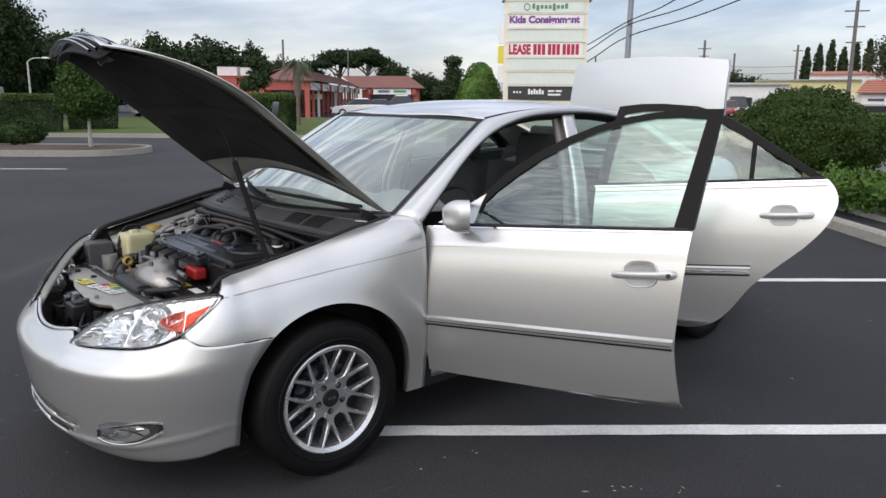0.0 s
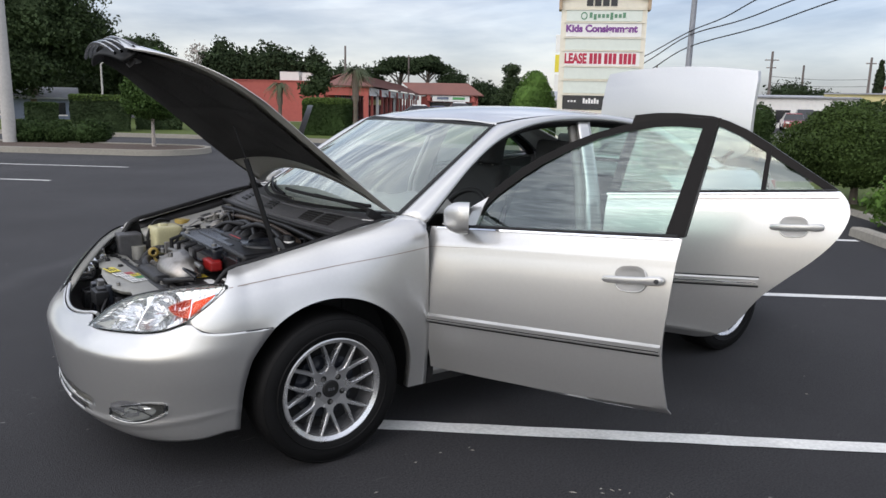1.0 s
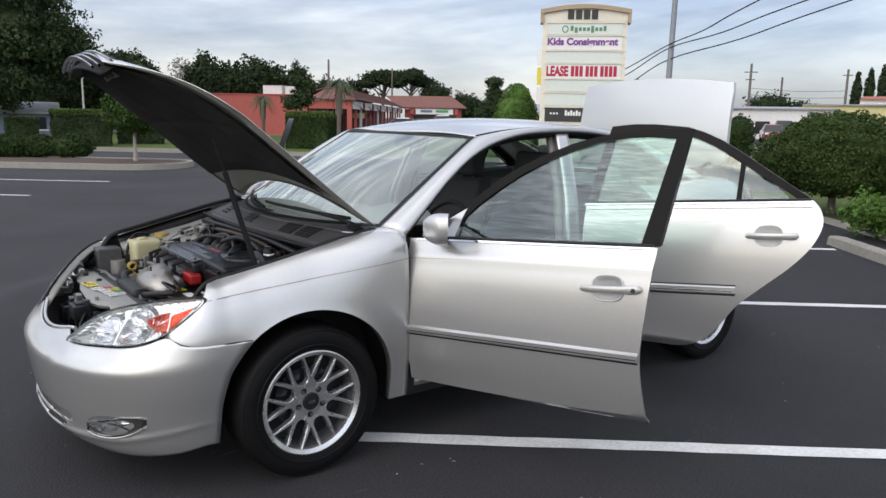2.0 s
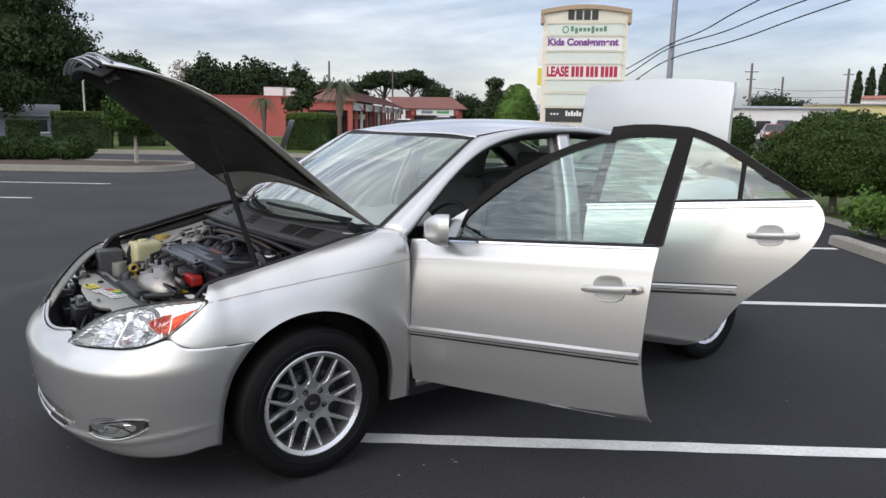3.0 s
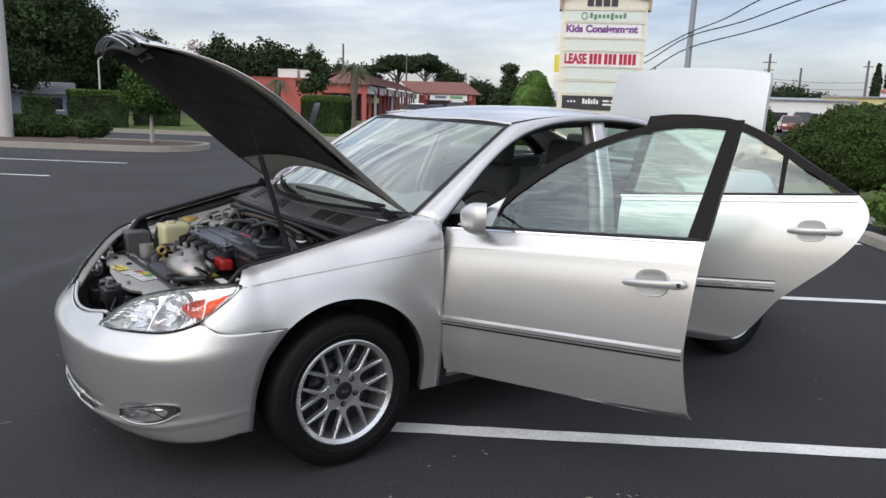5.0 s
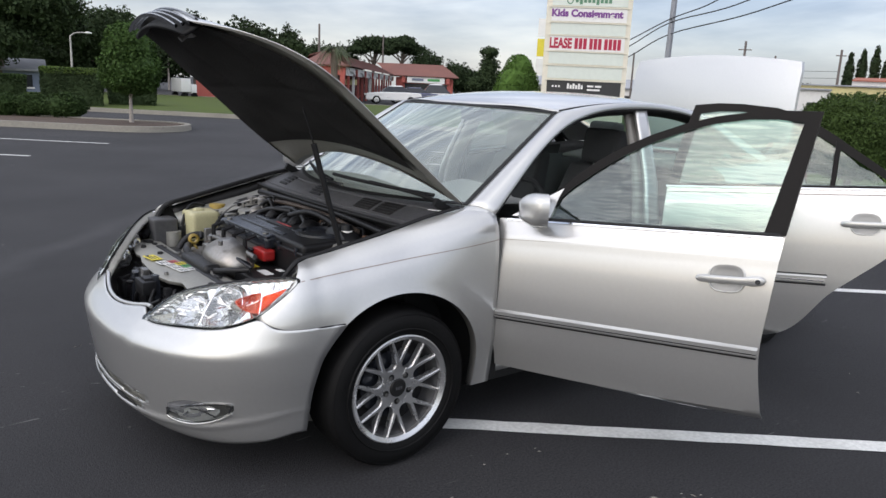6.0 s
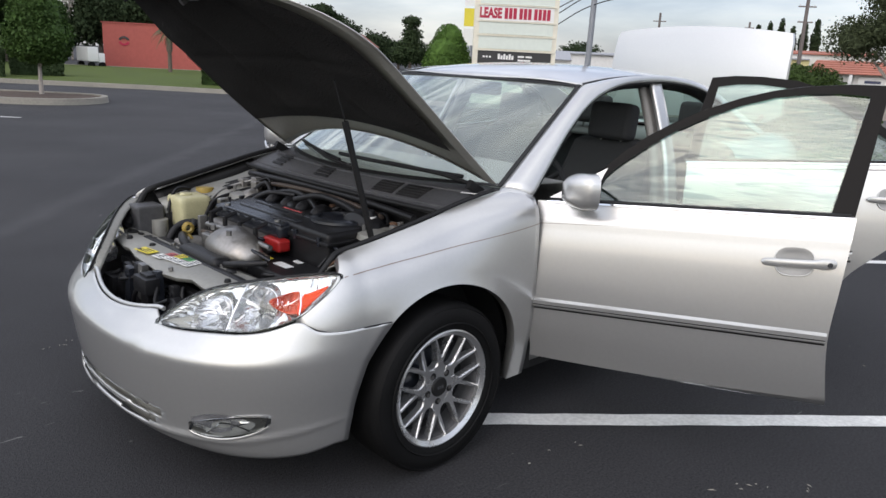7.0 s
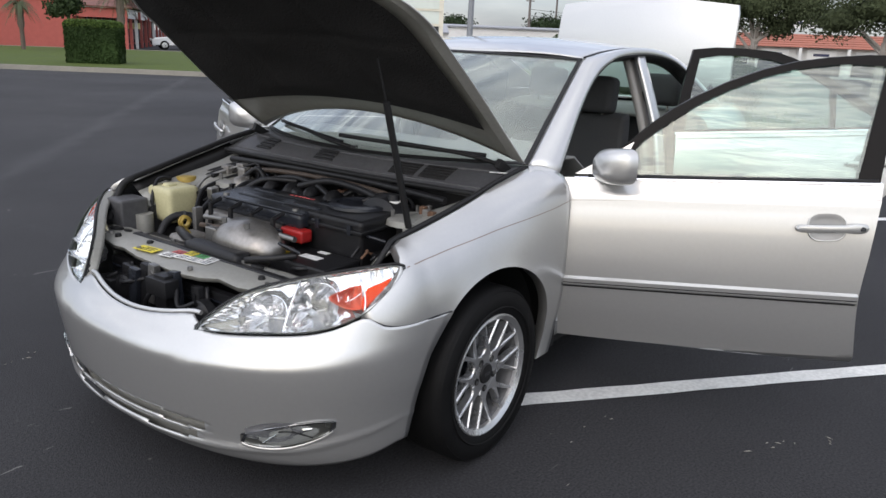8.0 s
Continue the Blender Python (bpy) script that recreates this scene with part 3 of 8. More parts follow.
def wing(x, z):
    """The fender's half width: its upper corner grows tighter towards the windshield."""
    w = skin(x, z)
    k = min(1, max(0, (x - .0) / .40))
    d = max(0, curve(ZTOP, x) - z)
    k = k * k * (3 - 2 * k)
    soft = min(1, max(0, (x + .40) / .2))
    return w + (1 - k) * soft * (curve(SHOULDER, d) - curve(SOFT, d)) + k * (curve(SHOULDER, d) - curve(SHARP, d)) * .8


def skin(x, z):
    if x >= CX:
        return side(x, z)
    q = min(1, (CX - x) / (curve(NOSE, z) + CX))
    return side(CX, z) * (1 - q ** POWER) ** (1 / POWER)


car = thing("silver_sedan", "silver four-door sedan with hood, doors and trunk standing open", "car")
car.location, car.scale = (0, .025, 0), (1, 1.0287, 1)
LEFT, RIGHT = -1, 1
ARCH_FRONT = [(.15, -.364), (.26, -.364), (.33, -.362), (.40, -.354), (.46, -.340), (.50, -.325), (.56, -.287), (.62, -.236)]

# front bumper cover with two low slots
BUMPER_TOP = [(0, .570), (4, .573), (8, .580), (12, .590), (15, .599), (17, .603), (18.6, .603), (19.6, .594), (20.6, .574), (23, .570), (27.75, .573), (38, .586), (48.75, .600), (55.5, .618), (62, .645), (65, .645), (69.75, .622), (75.75, .615), (90, .615)]
LIP = [(0, .214), (24, .213), (35, .222), (50, .236), (62, .262), (75, .286), (90, .300)]
LOW_EDGE = [(0, .158), (40, .158), (60, .170), (90, .205)]
ROWS_UP = 50


def bumper_point(a, row):
    """a in degrees, 0 to 90 on the nose and 90 to 100 back to the wheel arch; row counts up from the low edge."""
    k = min(abs(a), 90)
    low, top = curve(LOW_EDGE, k), curve(BUMPER_TOP, k)
    z = low + (top - low) * row / (ROWS_UP - 1)
    lip = .011 * (1 - .85 * (k / 90) ** 2) * math.exp(-((z - curve(LIP, k)) / .011) ** 2)
    turn = min(abs(a), 72)
    shift = .042 * (turn / 90) ** 2 * math.exp(-((z - .52) / .09) ** 2)
    x, w = nose(radians(turn), z - shift)[0], nose(radians(turn), z)[1]
    if abs(a) > 72:
        # from the corner straight back to the wheel arch
        t = (abs(a) - 72) / 28
        gap = w - skin(x, z)
        x = x + (curve(ARCH_FRONT, z) - x) * t
        w = skin(x, z) + gap * (1 - t)
    x, w = x - lip * math.cos(radians(k)), w + lip * math.sin(radians(k))
    return x, w if a > 0 else -w, z


def front_bumper():
    angles = [-100, -95] + [-90 + 2.5 * i for i in range(73)] + [95, 100]
    verts = [bumper_point(a, r) for a in angles for r in range(ROWS_UP)]
    faces = []
    for i in range(len(angles) - 1):
        for r in range(ROWS_UP - 1):
            mid = abs((angles[i] + angles[i + 1]) / 2)
            z = bumper_point(mid, r + .5)[2]
            if (.222 < z < .246 and mid < 23) or (.260 < z < .294 and mid < 25):
                continue
            faces.append((i * ROWS_UP + r, (i + 1) * ROWS_UP + r, (i + 1) * ROWS_UP + r + 1, i * ROWS_UP + r + 1))
    ob = make("front_bumper", verts, faces, PAINT, car, "silver painted bumper cover with two low slots", thick=.006, sharp=60)
    back = [(nose(radians(a), z)[0] + .018, nose(radians(abs(a)), z)[1] * (-1 if a < 0 else 1), z) for a in range(-30, 31, 3) for z in (.19, .32)]
    make("slot_backing", back, [(2 * i, 2 * i + 2, 2 * i + 3, 2 * i + 1) for i in range(20)], PAINT_IN, ob)
    return ob


bumper = front_bumper()


def fog_lamp(s):
    ends = (34.5, 60.5)

    def outline(t, k):
        """k = 0 at the low edge, 1 at the top edge."""
        a = ends[0] + (ends[1] - ends[0]) * t
        mid = .262 + .062 * t ** 1.4
        h = .036 * math.sin(math.pi * min(1, t * .94 + .03)) ** .55 + .002
        return a, mid + h * (2 * k - 1) * (1.05 if k > .5 else .95)

    def grid(out, shrink=0.0):
        def fn(u, v):
            a, z = outline(shrink + u * (1 - 2 * shrink), .5 + (v - .5) * (1 - 2.4 * shrink))
            x, w = nose(radians(a), z)
            return x - out, s * (w + out * .6), z
        return sheet(fn, 18, 6)
    lamp = make("fog_lamp", *grid(.003), FOG_BOWL, bumper, "clear fog lamp in a silver-edged recess")
    o, n = [], []
    for i in range(40):
        t, k = (i / 20, 0) if i < 20 else (2 - i / 20, 1)
        for dst, sh in ((o, 0), (n, .032)):
            a, z = outline(sh + t * (1 - 2 * sh), .5 + (k - .5) * (1 - 2.4 * sh))
            x, w = nose(radians(a), z)
            dst.append((x - .004, s * (w + .003), z))
    return lamp, o, n, grid


def build_fog(s):
    lamp, o, n, grid = fog_lamp(s)
    make("rim", *ring_frame(o, n, (-.003, s * .003, 0)), CHROME_DARK, lamp, "bright fog lamp rim")

    def on(t, k, out):
        a = 34.5 + 26.0 * t
        mid = .262 + .062 * t ** 1.4
        h = .036 * math.sin(math.pi * min(1, t * .94 + .03)) ** .55 + .002
        z = mid + h * (2 * k - 1)
        x, w = nose(radians(a), z)
        return Vector((x - out, s * (w + out * .6), z))
    make("lens", *sheet(lambda u, v: on(.20 + .62 * u, .5 + (.10 + .30 * math.sin(math.pi * u) ** .6) * (2 * v - 1), .0055), 16, 6), FOG_LENS, lamp, "grey fog lamp lens")
    tube("bowl_arc", [on(.40 + .36 * k / 10, .80 - .62 * (k / 10) ** 2, .008) for k in range(11)], .0022, TRIM, lamp)
    # chrome strip shaped as a glint in the bowl
    tube("bowl_glint", [on(.24 + .14 * k / 6, .30 + .40 * k / 6, .008) for k in range(7)], .0022, CHROME, lamp)
    tube("lower_lip", [on(.02 + .95 * k / 20, -.06, .004) for k in range(21)], .0065, PAINT, lamp, "bright silver lip under the fog lamp")
    # black strip painting the shadow under the recess's upper edge
    tube("upper_shade", [on(.02 + .95 * k / 20, .97, .004) for k in range(21)], .0030, TRIM, lamp)

    def bowl(u, v):
        a = 36 + 18 * u
        z = .285 + .03 * u + (v - .5) * .07 * math.sin(math.pi * min(1, .15 + u * .8))
        x, w = nose(radians(a), z)
        return x - .006 + .004 * math.sin(9 * u) * math.cos(7 * v), s * (w + .003), z
    make("reflector", *sheet(bowl, 16, 8), REFLECTOR, bumper, sharp=20)
    make("lens", *grid(.012, .04), LENS, bumper)


build_fog(LEFT)
build_fog(RIGHT)

# fenders
SEAM = [(-.54, .655), (-.505, .628), (-.46, .616), (-.354, .615), (-.24, .617)]
LAMP_EDGE = [(-.54, .658), (-.467, .712), (-.41, .768), (-.39, .797), (-.37, .822)]


def arch_z(x, cx=0.0):
    d = abs(x - cx)
    return HUB_Z + .004 + math.sqrt(max(0, ARCH * ARCH - d * d)) if d < ARCH else .235


def fender(s):
    xs = [-.54 + .30 * i / 14 for i in range(14)] + [-.24 + .48 * i / 24 for i in range(24)] + [.24 + .145 * math.sin(math.pi / 2 * i / 16) for i in range(17)] + [.39, .40, .42, .445]
    n = 16
    verts, faces = [], []
    for x in xs:
        low = curve(SEAM, x) if x < -.24 else (arch_z(x) if x < .385 else .235)
        top = curve(LAMP_EDGE, x) if x < -.37 else curve(ZTOP, x)
        for j in range(-1, n + 1):
            v = max(0, j) / n
            v = 1 - (1 - v) ** 1.5
            z = low + (top - low) * v
            lip = min(1, max(0, 1 - (math.hypot(x, z - HUB_Z) - ARCH) / .030)) if z > .42 else 0
            w = wing(x, z) + .0035 * lip * lip * (3 - 2 * lip) * min(1, max(0, z - .42) * 6)
            if j < 0:
                w -= .035
            verts.append((x + (max(0, min(1, (.62 - z) / .36)) * .034 if x > .40 else 0), s * w, z))
        # flange turned in along the hood line
        fold = min(1, max(0, (x + .40) / .06))
        verts.append((x, s * (wing(x, top) - .006 - .024 * fold), top - .030 + .018 * fold))
    k = n + 3
    for i in range(len(xs) - 1):
        for j in range(k - 1):
            faces.append((i * k + j, (i + 1) * k + j, (i + 1) * k + j + 1, i * k + j + 1))
    return make("front_fender", verts, faces, PAINT, car, "silver front fender with a round wheel arch", thick=.004, sharp=45)


fender_left, fender_right = fender(LEFT), fender(RIGHT)
for s, holder in ((LEFT, fender_left), (RIGHT, fender_right)):
    tube("panel_gap", [(x, s * (skin(x, curve(SEAM, x)) + .001), curve(SEAM, x) - .0015) for x in (-.53, -.505, -.48, -.45, -.40, -.354, -.30, -.25)], .0028, TRIM, holder, "dark gap between fender and bumper")


def wheel_well(cx, s):
    pts = []
    for i in range(25):
        a = math.pi * (-.03 + 1.06 * i / 24)
        for w in (.77, .60):
            pts.append((cx + .415 * math.cos(a), s * w, HUB_Z + .415 * math.sin(a)))
    f = [(2 * i, 2 * i + 2, 2 * i + 3, 2 * i + 1) for i in range(24)]
    k = len(pts)
    pts += [(cx, s * .60, HUB_Z)]
    f += [(2 * i + 1, 2 * i + 3, k) for i in range(24)]
    make("wheel_well", pts, f, TRIM, car)


for wx in (0, WHEEL_X):
    for s in (LEFT, RIGHT):
        wheel_well(wx, s)

# headlamps
LAMP_LOW = [(19.5, .567), (27.75, .576), (38, .590), (48.75, .604), (55.5, .624), (63, .658), (69.75, .714), (78, .770)]
LAMP_HIGH = [(19.5, .575), (21, .604), (25.5, .662), (32, .705), (43.5, .743), (58.5, .772), (73.5, .784), (78, .778)]


def headlamp(s):
    def at(a, z, out):
        x, w = nose(radians(a), z)
        c, q = math.cos(radians(a)), math.sin(radians(a))
        return Vector((x - out * c, s * (w + out * q), z + out * .35))

    def lens(u, v, out=.006, inset=0.0):
        a = 19.5 + inset * 40 + (58.5 - inset * 70) * u
        lo, hi = curve(LAMP_LOW, a), curve(LAMP_HIGH, a)
        mid = (lo + hi) / 2
        z = mid + (hi - lo) * (v - .5) * (1 - inset * 1.6)
        return at(a, z, out + .008 * math.sin(math.pi * u) * math.sin(math.pi * v))

    # high and low beam bowls: turn, height, radius along and up
    bowls = ((35.0, .627, .074, .058), (47.6, .662, .088, .066))

    def house(u, v):
        a = 20 + 57 * u
        lo, hi = curve(LAMP_LOW, a), curve(LAMP_HIGH, a)
        z = lo + (hi - lo) * (.03 + .94 * v)
        deep = .034 * (math.sin(math.pi * u) * math.sin(math.pi * v)) ** .3
        for ca, cz, ra, rz in bowls:
            da, dz = (a - ca) * .0125 / ra, (z - cz) / rz
            d, way = math.hypot(da, dz), math.atan2(dz, da)
            if d < 1:
                # a fluted bowl
                deep += .060 * (1 - d * d) + (.013 * abs((way * 1.75 + 9) % 2 - 1) - .006) * d * (1 - d) * 4
            elif d < 1.2:
                deep -= .014 * (1.2 - d) / .2
        if a < 29:
            deep += .0035 * math.sin(z * 420)
        else:
            deep += .0050 * abs((a * .40 + z * 26) % 2 - 1)
        return at(a, z, -deep)
    lamp = make("headlamp", *sheet(house, 110, 56), REFLECTOR, car, "clear headlamp with chrome bowls and an amber corner", sharp=25)
    make("lens", *sheet(lens, 36, 14), LENS, lamp, "clear curved headlamp lens")
    ring_o, ring_i = [], []
    for i in range(120):
        t = i / 30
        u, v = ((t, 0), (1, t - 1), (3 - t, 1), (0, 4 - t))[int(t)]
        ring_o.append(lens(u, v, .001))
        ring_i.append(lens(u, v, .001, .028))
    make("gasket", *ring_frame(ring_o, ring_i, (-.003, s * .003, .003)), TRIM, lamp)

    edge = [lens(i / 24, 1, .002) for i in range(25)] + [lens(1, 1 - i / 10, .002) for i in range(1, 11)]
    tube("lamp_seal", edge, .0045, TRIM, lamp, "black rubber lamp seal", resolution=2)

    def amber(u, v):
        a = (62.2 if s == LEFT else 66.5) + (9.3 if s == LEFT else 5.0) * u
        top, low = .724 + .027 * u, .664 + .083 * u ** .85
        return at(a - 1.2 * math.sin(math.pi * v) * (1 - u), low + (top - low) * v, -.002)
    make("amber_marker", *sheet(amber, 14, 8), AMBER, lamp, "orange-red side marker", thick=.004)

    def amber_bowl(u, v):
        left = 50.6 + 3.4 * (2 * v - 1) ** 2
        right = 60.0 + 2.0 * v
        swell = math.sqrt(max(0, 1 - .75 * (1 - u) ** 2))
        z = .696 + .004 * u + (.031 * swell) * (1 - 2 * v)
        flute = .0035 * math.sin(26 * u) * math.sin(math.pi * v)
        return at(left + (right - left) * u, z, -.010 - .026 * math.sin(math.pi * u) * math.sin(math.pi * v) + flute)
    if s == LEFT:
        make("amber_bowl", *sheet(amber_bowl, 36, 14), AMBER_DEEP, lamp, "reddish indicator bowl", thick=.003)
    tube("amber_rib", [at(60.6 + 1.9 * math.sin(1.6 * k / 6), .726 - .058 * k / 6, .0005) for k in range(7)], .0026, CHROME, lamp)

    # bright curved rims round the bowls, kept inside the lens
    def rim_point(ca, cz, ra, rz, q):
        a = ca + ra * math.cos(q) / .0125
        z = cz + rz * math.sin(q)
        return at(a, max(curve(LAMP_LOW, a) + .008, min(curve(LAMP_HIGH, a) - .010, z)), -.014)
    for ca, cz, ra, rz in bowls:
        for q0, q1 in ((.4, 1.7),):
            tube("bowl_rim", [rim_point(ca, cz, ra, rz, q0 + (q1 - q0) * i / 10) for i in range(11)], .0018, CHROME, lamp)
    # bright dividers and the pale wedge at the inner end
    tube("bowl_divider", [at(41.2 - 1.0 * k / 6, curve(LAMP_LOW, 41) + (curve(LAMP_HIGH, 41) - curve(LAMP_LOW, 41)) * (.06 + .86 * k / 6), -.014) for k in range(7)], .0040, REFLECTOR, lamp)
    tube("bowl_divider", [at(56.0 + 9.0 * k / 8, .668 + .078 * k / 8 - .016 * math.sin(math.pi * k / 8) + .02, -.010) for k in range(9)], .0022, REFLECTOR, lamp)
    make("inner_wedge", *sheet(lambda u, v: at(21 + 9 * u, .575 + (.004 + .045 * v) * (.15 + .85 * u), -.012 - .01 * u), 6, 4), HOOD_IN, lamp, "pale grey wedge", thick=.002)
    # bulbs and bowl rims
    for ca, cz, r in ((35.0, .624, .012), (47.6, .656, .015)):
        bm = bmesh.new()
        c = at(ca, cz, -.055)
        way = (at(ca, cz, 0) - at(ca, cz, -.1)).normalized()
        rod(bm, c - way * .03, c + way * .006, r, r * .6, 18)
        part("bulb_shield", bm, CHROME_DARK, lamp)
    return lamp


headlamp(LEFT)
headlamp(RIGHT)

# hood, swung up on its rear hinges
HOOD_OPEN = 49.0
HOOD_HINGE = Vector((.385, 0, .970))
HOOD_MOVE = Matrix.Translation(HOOD_HINGE) @ Matrix.Rotation(radians(HOOD_OPEN), 4, "Y") @ Matrix.Translation(-HOOD_HINGE)
EDGE_X = [(0, .366), (.12, .22), (.3, 0), (.48, -.2), (.62, -.36), (.68, -.42), (.74, -.485), (.81, -.567), (.88, -.645), (.94, -.71), (1, -.775)]
EDGE_Y = [(0, .705), (.12, .716), (.3, .720), (.48, .712), (.62, .702), (.68, .694), (.74, .665), (.81, .596), (.88, .505), (.94, .41), (1, .30)]
EDGE_Z = [(0, .982), (.12, .948), (.3, .906), (.48, .874), (.62, .848), (.68, .833), (.74, .818), (.81, .794), (.88, .760), (.94, .722), (1, .674)]
MID_X = [(0, .205), (.3, -.07), (.6, -.38), (.85, -.66), (1, -.80)]
MID_Z = [(0, 1.008), (.3, .950), (.6, .874), (.85, .788), (1, .722)]


def hood_point(u, v, drop=0.0):
    """u from the rear to the front edge, v from -1 to 1 across."""
    k = abs(v)
    ex, ey, ez = curve(EDGE_X, u), curve(EDGE_Y, u), curve(EDGE_Z, u)
    mx, mz = curve(MID_X, u), curve(MID_Z, u)
    x = mx + (ex - mx) * k ** 2.2
    z = mz + (ez - mz) * k ** 1.8
    return Vector((x, v * ey, z - drop))


def build_hood():
    hood = make("hood", *sheet(lambda u, v: hood_point(u, 2 * v - 1), 40, 40), PAINT, car, "raised silver hood with a dark blanket underneath", move=HOOD_MOVE, thick=.003, sharp=50)

    def inner(u, v):
        u2, v2 = .012 + .976 * u, (2 * v - 1) * .985
        rib = .006 + .020 * min(1, 6 * min(u, 1 - u, v, 1 - v))
        return hood_point(u2, v2, rib)
    make("inner_panel", *sheet(inner, 40, 40), HOOD_IN, hood, "pale grey pressed hood frame", move=HOOD_MOVE, sharp=50)

    def rim(i, k):
        t = i / 40
        u, v = ((t, -1), (1, 2 * t - 3), (3 - t, 1), (0, 7 - 2 * t))[min(3, int(t))]
        p = hood_point(u, v)
        q = hood_point(min(.975, max(.025, u)), max(-.955, min(.955, v)), .018 if u < .6 else .012)
        return p + (q - p) * k
    verts = [rim(i, k) for i in range(160) for k in (0, .5, 1)]
    faces = []
    for i in range(160):
        j = (i + 1) % 160
        for k in range(2):
            faces.append((i * 3 + k, j * 3 + k, j * 3 + k + 1, i * 3 + k + 1))
    make("hood_hem", verts, faces, PAINT_IN, hood, move=HOOD_MOVE)

    def blanket(u, v):
        v1 = 2 * v - 1
        u2 = .135 + .82 * u + .05 * v1 * v1 * (1 - u)
        edge = min(1, 9 * min(u, 1 - u, v, 1 - v))
        puff = .006 * math.sin(u * 17) * math.sin(v1 * 6.0)
        cut = .006 * (math.exp(-((abs(v1) - .42) / .03) ** 2) + math.exp(-((u - .5) / .02) ** 2))
        return hood_point(u2, v1 * (.918 - .03 * u), .030 + .014 * edge + puff * edge - cut * edge)
    make("insulation_blanket", *sheet(blanket, 48, 48), BLANKET, hood, "black felt insulation blanket", move=HOOD_MOVE)

    # grille carried by the hood
    for k in range(4):
        z = .722 - .021 * k
        verts = []
        for i in range(25):
            y = -.31 + .62 * i / 24
            x = -.797 - .008 * k + .50 * y * y + (.0 if k else -.004)
            for dx, dz in ((0, .006), (-.012, .002), (-.012, -.003), (0, -.007)):
                verts.append((x + dx, y * (1 - .04 * k), z - .02 * (y / .31) ** 2 + dz))
        faces = [(i * 4 + a, (i + 1) * 4 + a, (i + 1) * 4 + (a + 1) % 4, i * 4 + (a + 1) % 4) for i in range(24) for a in range(4)]
        bar = make("grille_bar", verts, faces, CHROME_DARK, hood, "chrome grille bar", move=HOOD_MOVE)
    verts = []
    for i in range(25):
        y = -.31 + .62 * i / 24
        x = -.775 + .50 * y * y
        verts += [(x, y, .745 - .02 * (y / .31) ** 2), (x - .010, y * .90, .640)]
    make("grille_backing", verts, [(2 * i, 2 * i + 2, 2 * i + 3, 2 * i + 1) for i in range(24)], TRIM, hood, "black grille mesh", move=HOOD_MOVE, thick=.012)
    bm = bmesh.new()
    box(bm, -.70, -.05, .735, -.66, .05, .775, bevel=.008)
    rod(bm, (-.68, 0, .74), (-.68, 0, .70), .012)
    part("latch", bm, STEEL, hood, move=HOOD_MOVE)
    return hood


hood = build_hood()
for s in (LEFT, RIGHT):
    bm = bmesh.new()
    box(bm, .30, s * .66 - .012, .93, .40, s * .66 + .012, .955, bevel=.004)
    box(bm, .26, s * .655 - .01, .95, .38, s * .655 + .01, .985, Matrix.Translation((.33, 0, .96)) @ Matrix.Rotation(radians(30), 4, "Y") @ Matrix.Translation((-.33, 0, -.96)), bevel=.004)
    part("hood_hinge", bm, TRIM, car)

# glasshouse
WS_LOW_X, WS_TOP_X = (.185, .405), (.905, 1.016)


def windshield_point(u, v, lift=0.0):
    """u across from -1 to 1, v from the cowl to the roof."""
    k = u * u
    low = Vector((WS_LOW_X[0] + (WS_LOW_X[1] - WS_LOW_X[0]) * k, u * .705, .975 + .010 * k))
    top = Vector((WS_TOP_X[0] + (WS_TOP_X[1] - WS_TOP_X[0]) * k, u * .594, 1.382 - .011 * k))
    p = low.lerp(top, v)
    bulge = .024 * math.sin(math.pi * v) * (1 - .95 * k)
    return p + Vector((-bulge * .6, 0, bulge * .8 + lift))


windshield = make("windshield", *sheet(lambda u, v: windshield_point(2 * u - 1, v), 24, 14), WINDSHIELD, car, "raked windshield reflecting the cloudy sky")
windshield.visible_shadow = False
band_o, band_i = [], []
for i in range(96):
    t = i / 24
    u, v = ((2 * t - 1, 0), (1, t - 1), (5 - 2 * t, 1), (-1, 4 - t))[int(t)]
    band_o.append(windshield_point(u, v, .001))
    band_i.append(windshield_point(u * .978, .5 + (v - .5) * .958, .001))
make("windshield_seal", *ring_frame(band_o, band_i, (-.002, 0, .003)), TRIM, car)

ROOF_MID = [(.905, 1.384), (1.0, 1.411), (1.1, 1.429), (1.25, 1.446), (1.4, 1.457), (1.7, 1.462), (2.0, 1.447), (2.2, 1.422)]
RAIL_Z = [(1.016, 1.372), (1.2, 1.398), (1.45, 1.416), (1.7, 1.419), (2.0, 1.404), (2.25, 1.372)]
RAIL_Y = [(1.016, .594), (1.3, .597), (1.7, .592), (2.25, .565)]


def roof_point(u, v):
    v1 = 2 * v - 1
    k = v1 * v1
    x = (.905 + .111 * k) * (1 - u) + (2.2 + .05 * k) * u
    ze, zm = curve(RAIL_Z, x), curve(ROOF_MID, x)
    return Vector((x, v1 * curve(RAIL_Y, x), zm + (ze - zm) * abs(v1) ** 2.3))


roof = make("roof", *sheet(roof_point, 30, 30), PAINT, car, "silver painted roof panel", thick=.004)
make("headliner", *sheet(lambda u, v: roof_point(.03 + .94 * u, .03 + .94 * v) - Vector((0, 0, .028)), 16, 16), LINER, car, "pale grey headliner")

# line of the upper door opening: x, half width, z
OPENING = [(.47, .800, .951), (.62, .762, 1.070), (.78, .723, 1.192), (.95, .690, 1.293), (1.13, .664, 1.355), (1.35, .640, 1.389), (1.66, .628, 1.398), (1.95, .632, 1.380), (2.15, .645, 1.335), (2.32, .672, 1.255), (2.48, .712, 1.160)]


